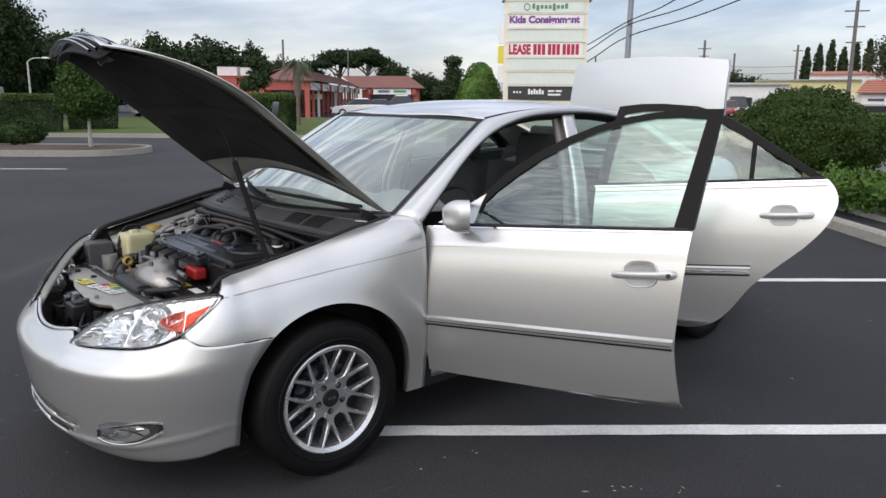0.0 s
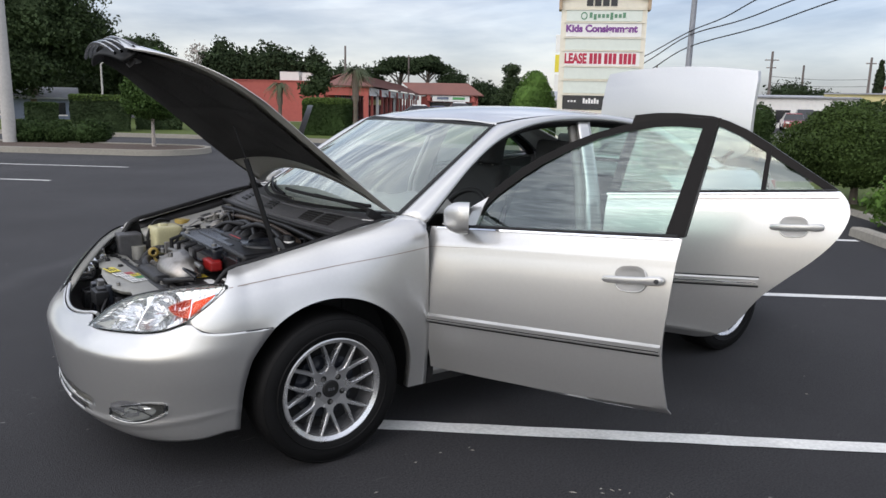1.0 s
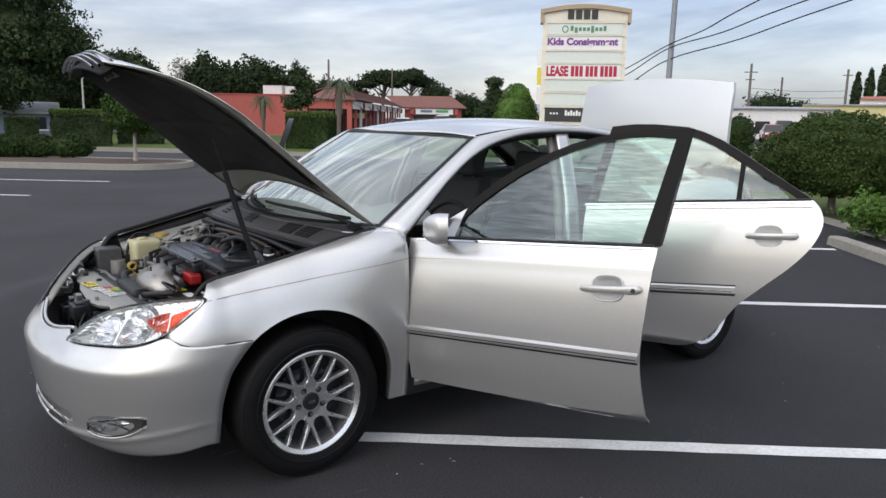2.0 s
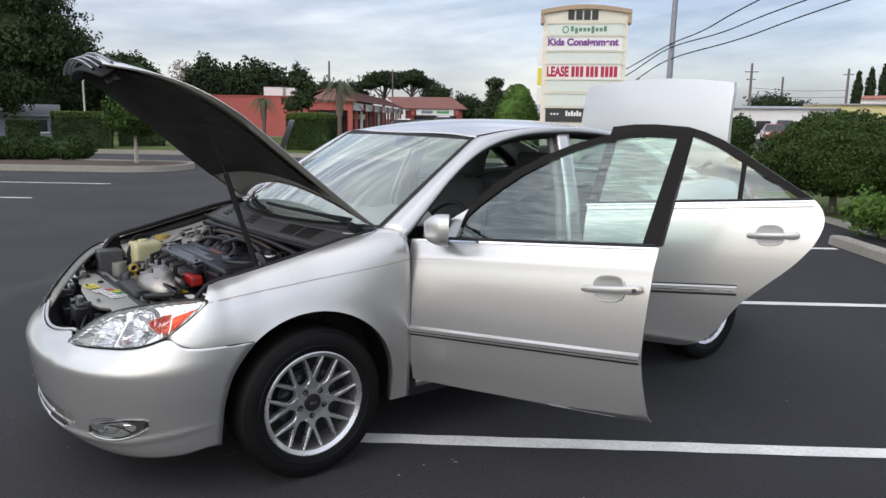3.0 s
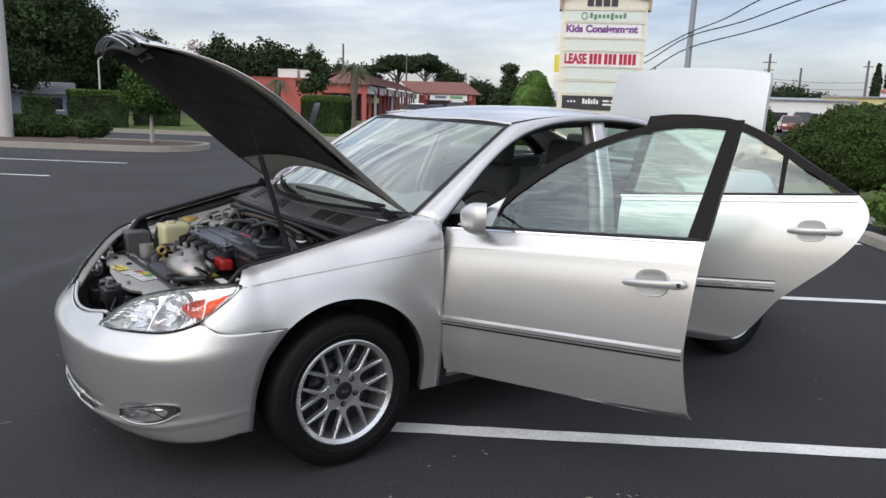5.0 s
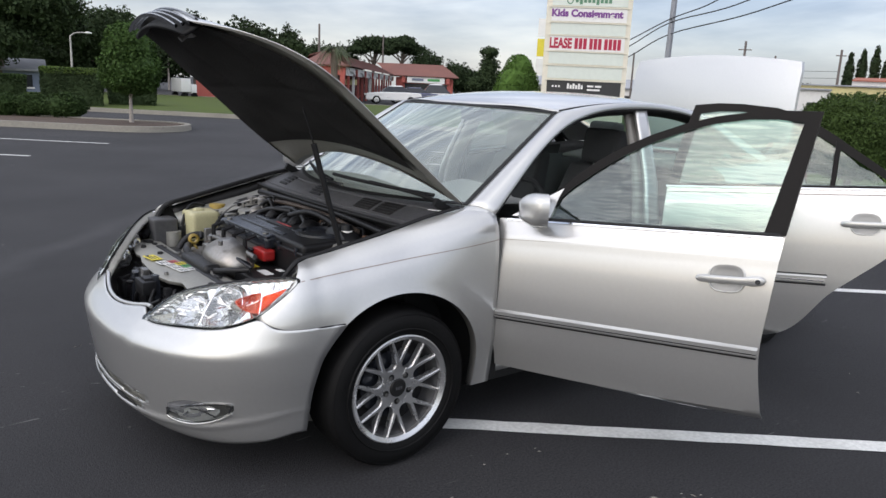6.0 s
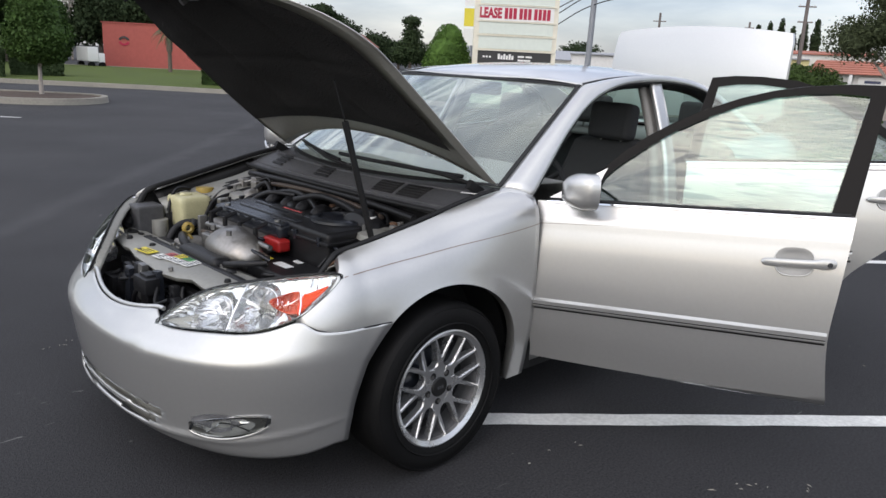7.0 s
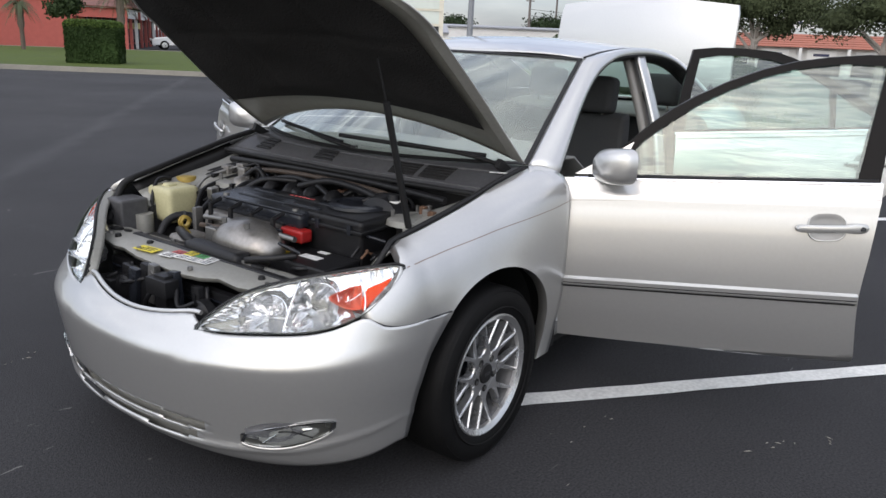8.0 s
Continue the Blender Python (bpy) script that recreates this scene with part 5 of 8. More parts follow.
# ---- wheels ----
def build_wheel(cx, s):
    wheel = new("wheel")
    wheel.parent = car
    face = .848
    tyre = [(.214, -.09), (.226, -.098), (.262, -.106), (.295, -.101), (.311, -.088), (.3135, -.06), (.3135, 0), (.3135, .06), (.311, .085), (.295, .100), (.26, .105), (.225, .097), (.214, .088)]
    half = .098

    def put(vs, dz=0):
        return [(cx + x, s * (face - half) + (y * (1 if s > 0 else -1)), HUB_Z + z) for x, y, z in vs]
    v, f = lathe(tyre, 72)
    w = make("tyre", put(v), f, RUBBER, wheel, "black road tyre with worn sidewall", sharp=50)
    for r in (.300, .245):
        v, f = lathe([(r - .004, .1035 if r < .28 else .0955), (r, .1075 if r < .28 else .099), (r + .004, .1035 if r < .28 else .0935)], 64)
        make("sidewall_rib", put(v), f, RUBBER, wheel)
    # rim barrel and lip
    v, f = lathe([(.190, -.08), (.186, -.02), (.190, .055), (.1955, .074)], 72)
    make("rim_barrel", put(v), f, BARREL, wheel, "inner barrel of the rim with shade put into its grey")
    v, f = lathe([(.1955, .074), (.198, .088), (.214, .098), (.219, .096), (.220, .086), (.212, .08)], 72)
    make("rim", put(v), f, ALLOY, wheel, "bright rim lip")
    # black disc added to paint the shade seen between the spokes
    v, f = lathe([(.19, .0), (.1, -.005), (.02, -.005)], 48)
    make("spoke_shade_disc", put(v), f, TRIM, wheel)
    v, f = lathe([(.135, .012), (.135, .02), (.06, .024)], 48)
    make("brake_disc", put(v), f, PLASTIC_GREY, wheel, "dark brake disc")

    # eight forks, each a web between two round-ended openings with a pointed opening between its arms
    slot, deep, first, step = .0268, .108, radians(66), math.pi / 4

    def rise(r):
        return .0705 + max(0, r - .062) * .112
    for k in range(8):
        outline = [Vector((.060 * math.cos(first + step * (k + q / 6)), .060 * math.sin(first + step * (k + q / 6)))) for q in range(7)]
        for turn, sgn in ((first + (k + 1) * step, -1), (first + k * step, 1)):
            way, across = Vector((math.cos(turn), math.sin(turn))), Vector((-math.sin(turn), math.cos(turn))) * sgn
            edge = [way * (deep - slot * math.cos(q)) + across * slot * math.sin(q) for q in (0, .35, .7, 1.05, 1.4)]
            edge += [way * r + across * slot * (1 + .10 * (r - deep) / .08) for r in (.13, .16, .194)]
            edge += [way * .194 + across * .0395, way * .165 + across * .0415, way * .135 + across * .0435]
            if sgn < 0:
                middle = first + (k + .5) * step
                outline += edge + [Vector((math.cos(middle), math.sin(middle))) * .110]
            else:
                outline += edge[::-1]
        n = len(outline)
        vs = []
        for drop, inset in ((0, .0032), (.005, 0), (.030, .001)):
            for i, p in enumerate(outline):
                d = (outline[(i + 1) % n] - outline[i - 1]).normalized()
                p = p + Vector((d.y, -d.x)) * inset
                vs.append((p.x, rise(p.length) - drop, p.y))
        fs = [tuple(range(n))] + [(j * n + i, j * n + (i + 1) % n, (j + 1) * n + (i + 1) % n, (j + 1) * n + i) for j in range(2) for i in range(n)]
        make("spoke", put(vs), fs, ALLOY, wheel, "silver forked spoke", sharp=25)
        turn = first + k * step
        way, across = Vector((math.cos(turn), math.sin(turn))), Vector((-math.sin(turn), math.cos(turn)))
        line = [way * r + across * .030 for r in (.190, .16, .13)] + [way * (deep - .0295 * math.sin(q)) + across * .0295 * math.cos(q) for q in (0, .5, 1.0, 1.57, 2.14, 2.64, 3.14)] + [way * r - across * .030 for r in (.13, .16, .190)]
        tube("spoke_edge", put([(p.x, rise(p.length) - .003, p.y) for p in line]), .0017, ALLOY_LIP, wheel, "bright machined spoke edge", resolution=3)
    v, f = lathe([(.079, .045), (.079, .064), (.072, .070), (.036, .071)], 40)
    make("hub", put(v), f, ALLOY, wheel)
    v, f = lathe([(.037, .060), (.037, .074), (.033, .078), (.012, .079), (.001, .079)], 32)
    make("centre_cap", put(v), f, TRIM, wheel, "black centre cap")
    bm = bmesh.new()
    for dx in (-.011, 0, .011):
        box(bm, dx - .0035, .079, -.006, dx + .0035, .0802, .006)
    ob = part("cap_mark", bm, ALLOY_LIP, wheel, smooth=False)
    ob.data.transform(Matrix.Translation((cx, s * (face - half), HUB_Z)) @ (Matrix.Identity(4) if s > 0 else Matrix.Rotation(math.pi, 4, "Z")))
    for k in range(5):
        a = radians(51 - 72 * k)
        bm = bmesh.new()
        rod(bm, (.056 * math.cos(a), .055, .056 * math.sin(a)), (.056 * math.cos(a), .074, .056 * math.sin(a)), .0085, sides=6)
        ob = part("wheel_nut", bm, STEEL, wheel)
        v, f = lathe([(.0125, .0712), (.0125, .0728), (.001, .0728)], 16)
        make("nut_recess", put([(x + .056 * math.cos(a), y, z + .056 * math.sin(a)) for x, y, z in v]), f, TRIM, wheel)
        ob.data.transform(Matrix.Translation((cx, s * (face - half), HUB_Z)) @ (Matrix.Identity(4) if s > 0 else Matrix.Rotation(math.pi, 4, "Z")))


for wx in (0, WHEEL_X):
    for s in (LEFT, RIGHT):
        build_wheel(wx, s)

# ---- engine bay ----
def panel(name, pts, mat, label="", thick=.01, parent=None):
    """A plate through an ordered outline."""
    n = len(pts)
    c = sum((Vector(p) for p in pts), Vector()) / n
    return make(name, [Vector(p) for p in pts] + [c], [(i, (i + 1) % n, n) for i in range(n)], mat, parent or car, label, thick=thick, sharp=30)


def loft(name, rows, mat, label="", parent=None, thick=.004, sharp=40):
    """A skin through rows of points."""
    n, m = len(rows), len(rows[0])
    v = [Vector(p) for r in rows for p in r]
    f = [(i * m + j, (i + 1) * m + j, (i + 1) * m + j + 1, i * m + j + 1) for i in range(n - 1) for j in range(m - 1)]
    return make(name, v, f, mat, parent or car, label, thick=thick, sharp=sharp)


for s in (LEFT, RIGHT):
    rows = []
    for i in range(15):
        x = -.34 + .52 * i / 14
        top = curve(ZTOP, x) - .018
        tower = math.exp(-((x - .02) / .13) ** 2)
        rows.append([(x, s * (skin(x, top) - .035), top), (x, s * (.655 - .02 * tower), top - .035), (x, s * (.615 - .10 * tower), top - .055 - .02 * tower), (x, s * (.585 - .14 * tower), top - .09), (x, s * (.575 - .14 * tower), .55), (x, s * .56, .26)])
    loft("wing_flange", [r[:2] for r in rows], TRIM, "black strip along the wing's inner edge", thick=.004)
    loft("inner_apron", [r[1:4] for r in rows], PAINT_IN, "grey inner wing of the engine bay", thick=.004)
    loft("apron_lining", [r[3:] for r in rows], TRIM, "dark inner wing lining", thick=.004)
    # strut tower top with studs
    v, f = lathe([(.10, .0), (.095, .02), (.06, .028), (.03, .022), (.001, .022)], 28)
    tower = make("strut_tower", [(.02 + x, s * .47 + z, .785 + y) for x, y, z in v], f, PAINT_IN, car, "grey strut tower top")
    for k in range(3):
        a = 2.1 * k + .4
        bm = bmesh.new()
        rod(bm, (.02 + .072 * math.cos(a), s * .47 + .072 * math.sin(a), .80), (.02 + .072 * math.cos(a), s * .47 + .072 * math.sin(a), .835), .007, sides=6)
        part("stud", bm, STEEL, tower)
    # black rubber seal along the wing edge; wider at right to paint the hood's shade
    tube("wing_seal", [(x, s * (wing(x, curve(ZTOP, x)) - (.028 if s == LEFT else .017)), (curve(ZTOP, x) if x > -.37 else curve(LAMP_EDGE, x) - .002) - .002) for x in (-.50, -.46, -.42, -.38, -.34, -.25, -.1, .05, .2, .36)], .009 if s == LEFT else .015, TRIM, car)
bm = bmesh.new()
box(bm, -.66, -.58, .20, .12, .58, .27)
part("splash_tray", bm, TRIM, car)
loft("firewall", [[(.165, y, .26), (.175, y, .60), (.165, y, .80), (.15, y, .885), (.125, y, .900)] for y in (-.62, -.4, -.15, .15, .4, .62)], TRIM, "black firewall insulation", thick=.006)

# radiator support
FRONT_LINE = [(-.44, .70), (-.55, .62), (-.570, .56), (-.600, .40), (-.594, .36), (-.622, .24), (-.638, .07), (-.642, -.04), (-.626, -.12), (-.592, -.17), (-.606, -.28), (-.565, -.42), (-.54, -.60), (-.44, -.70)]
BACK_LINE = [(-.36, .70), (-.43, .62), (-.44, .56), (-.446, .40), (-.446, .36), (-.446, .24), (-.442, .07), (-.438, -.04), (-.436, -.12), (-.432, -.17), (-.42, -.28), (-.425, -.42), (-.42, -.60), (-.36, -.70)]
support = loft("radiator_support", [[(fx, fy, .635), (fx - .004, fy, .648), (fx + .012, fy, .655), (fx + (bx - fx) * .4, fy + (by - fy) * .4, .660), (fx + (bx - fx) * .75, fy, .662), (bx, by, .655), (bx + .012, by, .60)] for (fx, fy), (bx, by) in zip(FRONT_LINE, BACK_LINE)], PAINT_IN, "grey radiator support panel with warning labels", thick=.004)
for s in (LEFT, RIGHT):
    panel("support_side", [(-.44, s * .70, .655), (-.36, s * .70, .66), (-.36, s * .70, .35), (-.46, s * .66, .33)], PAINT_IN, parent=support)
    # pads and catches on the panel
    for (hx, hy) in ((-.55, s * .47), (-.53, s * .30)):
        bm = bmesh.new()
        rod(bm, (hx, hy, .655), (hx, hy, .672), .014, .010, 12)
        part("rubber_stop", bm, TRIM, support)
    panel("hole", [(-.50 + .022 * math.cos(a), s * .56 + .035 * math.sin(a), .6665) for a in [k * .7854 for k in range(8)]], TRIM, parent=support, thick=.003)
for hx, hy, rx, ry in ((-.49, .50, .012, .022), (-.475, .44, .006, .010), (-.472, .40, .006, .009), (-.47, .14, .010, .020), (-.47, -.02, .012, .026), (-.46, -.20, .014, .030), (-.52, .30, .006, .006)):
    panel("hole", [(hx + rx * math.cos(a), hy + ry * math.sin(a), .6668) for a in [k * .628 for k in range(10)]], TRIM, parent=support, thick=.003)
for hx, hy in ((-.545, .52), (-.60, .26), (-.622, -.06), (-.56, -.36), (-.455, -.12), (-.46, .26)):
    bm = bmesh.new()
    rod(bm, (hx, hy, .660), (hx, hy, .672), .009, .008, 6)
    part("bolt", bm, STEEL, support)
labels = [(-.585, .165, .10, .035, LABEL_YELLOW, .25), (-.535, .050, .05, .026, LABEL_RED, .3), (-.515, .010, .045, .030, LABEL_YELLOW, .3), (-.505, -.045, .045, .028, LABEL_GREEN, .3), (-.505, -.095, .045, .030, LABEL_WHITE, .3), (-.575, .055, .06, .032, LABEL_WHITE, .3), (-.560, .000, .05, .028, LABEL_WHITE, .3), (-.555, -.055, .045, .026, LABEL_WHITE, .3), (-.545, -.105, .045, .030, LABEL_WHITE, .3)]
for lx, ly, lw, ld, m, turn in [(a, b + .065, c, d * 1.45, e, f) for a, b, c, d, e, f in labels]:
    bm = bmesh.new()
    box(bm, -ld / 2, -lw / 2, 0, ld / 2, lw / 2, .0012, Matrix.Translation((lx, ly, .6655)) @ Matrix.Rotation(.12, 4, "Z"))
    part("label", bm, m, support, smooth=False)
    for k in range(3):
        bm = bmesh.new()
        box(bm, -ld * .32 + k * ld * .26, -lw * .36, .0012, -ld * .32 + k * ld * .26 + ld * .1, lw * (.36 - .1 * k), .0020, Matrix.Translation((lx, ly, .6655)) @ Matrix.Rotation(.12, 4, "Z"))
        part("print_bar", bm, PLASTIC_GREY, support, smooth=False)

# behind the grille opening: condenser, horns, latch and ducts
bm = bmesh.new()
box(bm, -.60, -.44, .30, -.57, .44, .60)
part("condenser", bm, PLASTIC, car, "dark condenser core")
for k in range(12):
    bm = bmesh.new()
    box(bm, -.606, -.43, .315 + k * .023, -.60, .43, .321 + k * .023)
    part("condenser_fin", bm, PLASTIC_GREY, car)
for i, (hy, hz, r) in enumerate(((-.16, .535, .052), (.26, .52, .060))):
    v, f = lathe([(r * .3, .03), (r * .8, .028), (r, .018), (r, -.012), (r * .8, -.022), (r * .2, -.03), (.001, -.03)], 28)
    horn = make("horn", [(-.655 + y, hy + x, hz + z) for x, y, z in v], f, PLASTIC, car, "round black horn")
    tube("horn_arm", [(-.63, hy, hz), (-.62, hy + .02, hz + .06), (-.61, hy + .03, .61)], .008, PLASTIC, car)
bm = bmesh.new()
box(bm, -.70, -.03, .49, -.655, .03, .645, bevel=.008)
box(bm, -.715, -.055, .575, -.66, .055, .635, bevel=.01)
box(bm, -.69, .02, .36, -.66, .05, .52, bevel=.006)
part("hood_catch", bm, PLASTIC, car, "black hood catch on a centre stay")
for sx, sy, wide, z0, z1, m in ((-.672, .115, .030, .40, .650, PLASTIC), (-.690, .165, .022, .44, .630, PLASTIC_GREY), (-.668, -.020, .022, .40, .655, PLASTIC_GREY), (-.680, .070, .018, .52, .662, STEEL), (-.655, .255, .030, .42, .615, PLASTIC), (-.650, -.115, .020, .44, .620, PLASTIC)):
    stay = bmesh.new()
    box(stay, sx, sy - wide, z0, sx + .026, sy + wide, z1, Matrix.Translation((sx, sy, z1)) @ Matrix.Rotation(radians(6 if sy > 0 else -5), 4, "X") @ Matrix.Translation((-sx, -sy, -z1)), bevel=.007)
    rod(stay, (sx - .004, sy, z1 - .03), (sx + .03, sy, z1 - .03), .010, sides=8)
    part("latch_stay", stay, m, car, "dark stay in front of the radiator")
for pts in (((-.68, .02, .62), (-.71, .06, .55), (-.69, .09, .47), (-.66, .1, .40)), ((-.67, -.05, .60), (-.70, -.10, .56), (-.68, -.16, .585)), ((-.66, .12, .60), (-.70, .2, .575), (-.67, .27, .56)), ((-.66, .30, .58), (-.69, .36, .54), (-.64, .42, .50))):
    tube("loom", pts, .008, PLASTIC, car)
for hy in (.34, -.32):
    bm = bmesh.new()
    box(bm, -.70, hy - .05, .47, -.62, hy + .05, .56, bevel=.02)
    part("air_duct", bm, PLASTIC, car)
# foam edge along the bumper's upper rim
tube("bumper_rim", [(nose(radians(abs(a)), curve(BUMPER_TOP, abs(a)))[0] + .012, nose(radians(abs(a)), curve(BUMPER_TOP, abs(a)))[1] * (1 if a > 0 else -1), curve(BUMPER_TOP, abs(a)) + .004) for a in (-18.6, -17, -15, -12, -8, -4, 0.001, 4, 8, 12, 15, 17, 18.6)], .008, PAINT, car)
for s in (LEFT, RIGHT):
    loft("lamp_shoulder", [[(nose(radians(a), curve(LAMP_HIGH, a))[0] + d * .9, s * (nose(radians(a), curve(LAMP_HIGH, a))[1] - d * .6), curve(LAMP_HIGH, a) - .004 - d * .45) for d in (0, .01, .02, .03)] for a in (20, 24, 28, 34, 42, 50, 60, 70, 78)], PAINT_IN, "grey panel behind the headlamp")

# engine: cover, rail, heat shield
def rounded_block(name, x0, y0, x1, y1, z0, z1, mat, label, r=.02, slope=(0, 0), parent=None):
    bm = bmesh.new()
    vs = box(bm, x0, y0, z0, x1, y1, z1, bevel=r, segments=3)
    for q in vs:
        if q.is_valid:
            q.co.z += slope[0] * (q.co.x - x0) + slope[1] * (q.co.y - y0)
    return part(name, bm, mat, parent or car, label, sharp=50)


cover = rounded_block("engine_cover", -.24, -.175, -.03, .33, .745, .805, PLASTIC_GREY, "dark grey plastic engine cover with ribs", .022, (.06, 0))
for k in range(3):
    rounded_block("cover_rib", -.245 + .075 * k, -.19, -.22 + .075 * k, .24, .802 + .0045 * k, .810 + .0045 * k, PLASTIC_GREY, "", .004, (.06, 0), cover)
rounded_block("cover_plate", -.10, -.12, -.05, .12, .813, .8195, PLASTIC, "red-lettered cover plate", .003, (.06, 0), cover)
for k in range(6):
    rounded_block("mark_bar", -.081, -.08 + .022 * k, -.073, -.064 + .022 * k, .8205, .8220, LABEL_RED, "", .0005, (.06, 0), cover)
for cy in (-.13, .25):
    bm = bmesh.new()
    rod(bm, (-.22, cy, .79), (-.22, cy, .817), .014, .012, 12)
    part("cover_bolt", bm, STEEL, cover)
rounded_block("valve_cover", -.285, -.07, -.01, .31, .64, .748, CAST, "cast metal engine head", .02)
rounded_block("engine_block", -.36, -.20, .0, .34, .30, .65, PLASTIC, "dark engine block", .02)
for k in range(4):
    cy = -.10 + .115 * k
    bm = bmesh.new()
    rod(bm, (-.30, cy, .70), (-.30, cy, .79), .011, .009, 10)
    rod(bm, (-.30, cy, .785), (-.25, cy, .80), .008, .008, 8)
    part("injector", bm, PLASTIC, car)
tube("fuel_rail", [(-.31, -.22, .735), (-.312, -.04, .742), (-.31, .13, .742), (-.30, .28, .73)], .011, STEEL, car, "grey metal rail")
tube("coolant_pipe", [(-.32, -.22, .70), (-.33, -.08, .712), (-.33, .12, .715), (-.32, .28, .70)], .010, PIPE_BROWN, car)


def shield_point(u, v):
    a, b = math.pi * u, math.pi * v
    x = -.315 - .10 * math.sin(b) ** .7 * math.sin(a) ** .6
    y = -.02 + .16 * -math.cos(a)
    z = .672 + .105 * math.sin(a) ** .7 * (1 - v) + .02 * math.sin(9 * a) * .1
    return Vector((x - .035 * v * math.sin(a), y, z - .06 * v * v))


make("heat_shield", *sheet(shield_point, 28, 14), SHIELD, car, "bright domed exhaust heat shield", thick=.004, sharp=60)
for k in range(2):
    bm = bmesh.new()
    rod(bm, (-.40, -.08 + .12 * k, .765), (-.40, -.08 + .12 * k, .785), .010, sides=6)
    part("shield_bolt", bm, STEEL, car)
rounded_block("fan_shroud", -.475, -.40, -.40, .46, .42, .655, PLASTIC, "black radiator fan shroud", .02)
rounded_block("radiator_hose_box", -.485, -.12, -.41, .17, .60, .692, PLASTIC, "", .025)
rounded_block("radiator_tank", -.50, -.42, -.47, .46, .38, .668, PLASTIC, "black radiator top tank", .01)

# air box and battery on the driver's side
air = rounded_block("air_box", -.195, -.42, .125, -.020, .62, .812, PLASTIC, "black plastic air filter box", .018, (.03, 0))
rounded_block("air_box_rim", -.205, -.43, .135, -.010, .765, .780, PLASTIC, "", .005, (.03, 0), air)
v, f = lathe([(.12, .0), (.118, .010), (.09, .014), (.085, .006), (.001, .006)], 36)
make("filter_lid", [(-.01 + x, -.25 + z * .95, .817 + y) for x, y, z in v], f, PLASTIC_GREY, air, "round ribbed lid")
for k in range(3):
    bm = bmesh.new()
    box(bm, -.206, -.38 + .15 * k, .760, -.196, -.362 + .15 * k, .795, bevel=.003)
    part("clip", bm, PLASTIC_GREY, air)
tube("intake_hose", [(-.06, -.05, .74), (-.04, .02, .79), (.0, .10, .80), (.03, .17, .76), (.02, .24, .72)], .034, PLASTIC, car, "black ribbed intake hose")
battery = rounded_block("battery", -.375, -.42, -.20, -.10, .52, .680, PLASTIC, "black car battery with printed labels", .01)
for (bx, by, w, d, m) in ((-.297, -.155, .055, .05, LABEL_YELLOW), (-.292, -.280, .085, .036, LABEL_WHITE), (-.225, -.275, .045, .022, LABEL_WHITE)):
    bm = bmesh.new()
    box(bm, bx - d / 2, by - w / 2, .681, bx + d / 2, by + w / 2, .6825)
    part("battery_label", bm, m, battery, smooth=False)
red = rounded_block("terminal_cover", -.265, -.205, -.210, -.095, .705, .752, RED_PLASTIC, "red positive terminal cover", .012)
for i in range(5):
    y0 = -.40 - .035 * i
    tube("wire", [(-.22 + .01 * i, y0, .69), (-.19, y0 - .01, .725 - .01 * i), (-.16, y0 + .02, .70), (-.12, y0, .68)], .005, RUST if i % 2 else PLASTIC, car)
rounded_block("fuse_box", -.16, -.56, .02, -.43, .60, .70, PLASTIC, "black fuse box", .015)

# passenger's side: reservoirs and boxes
res = rounded_block("coolant_reservoir", -.310, .490, -.165, .640, .66, .802, CREAM, "cream plastic reservoir", .025)
rounded_block("reservoir_neck", -.27, .55, -.225, .595, .792, .812, CREAM, "", .012, (0, 0), res)
tube("strap", [(-.312, .585, .64), (-.322, .59, .74), (-.27, .62, .820), (-.19, .65, .812)], .008, PLASTIC, res)
v, f = lathe([(.040, 0), (.044, .02), (.040, .034), (.001, .036)], 24)
make("filler_cap", [(-.125 + x, .63 + z, .785 + y) for x, y, z in v], f, YELLOW_CAP, car, "ochre filler cap")
rounded_block("brake_reservoir", -.155, .585, -.085, .665, .70, .79, YELLOW_CAP, "", .015)
rounded_block("relay_box", -.47, .57, -.35, .68, .55, .765, COWL, "dark grey relay box", .012)
bm = bmesh.new()
rod(bm, (-.375, .57, .60), (-.375, .57, .705), .036, .036, 20)
part("washer_neck", bm, PAINT_IN, car, "pale grey washer neck")
v, f = lathe([(.036, -.006), (.024, -.006), (.022, .006), (.038, .006)], 24)
make("dipstick_ring", [(-.37 + x * .65, .31 + y, .715 + z * .65) for x, y, z in v], f, YELLOW_CAP, car, "orange dipstick ring", thick=.004)
tube("dipstick_tube", [(-.37, .31, .69), (-.345, .29, .64), (-.33, .27, .56)], .006, YELLOW_CAP, car)
rounded_block("alternator", -.42, .24, -.30, .36, .56, .67, CAST, "cast alternator", .03)
hoses = [([(-.42, .42, .62), (-.36, .44, .69), (-.30, .42, .71), (-.24, .37, .69)], .016), ([(-.30, .36, .68), (-.20, .40, .74), (-.08, .44, .77), (.03, .42, .78)], .012), ([(-.02, -.12, .82), (.02, .0, .85), (.04, .15, .86), (.03, .30, .83)], .012),
         ([(-.10, .35, .78), (-.02, .38, .80), (.05, .33, .82)], .018), ([(.02, -.42, .79), (.04, -.30, .84), (.045, -.15, .86)], .010), ([(-.24, .42, .72), (-.16, .48, .78), (-.05, .52, .80), (.04, .50, .82)], .009),
         ([(-.42, .10, .64), (-.44, .2, .685), (-.40, .30, .69)], .018), ([(-.45, -.10, .665), (-.42, -.22, .69), (-.36, -.28, .70)], .012), ([(.0, .08, .84), (.03, -.05, .875), (.04, -.2, .865), (.03, -.33, .84)], .014), ([(-.06, .33, .80), (-.02, .25, .845), (.03, .12, .85)], .011)]
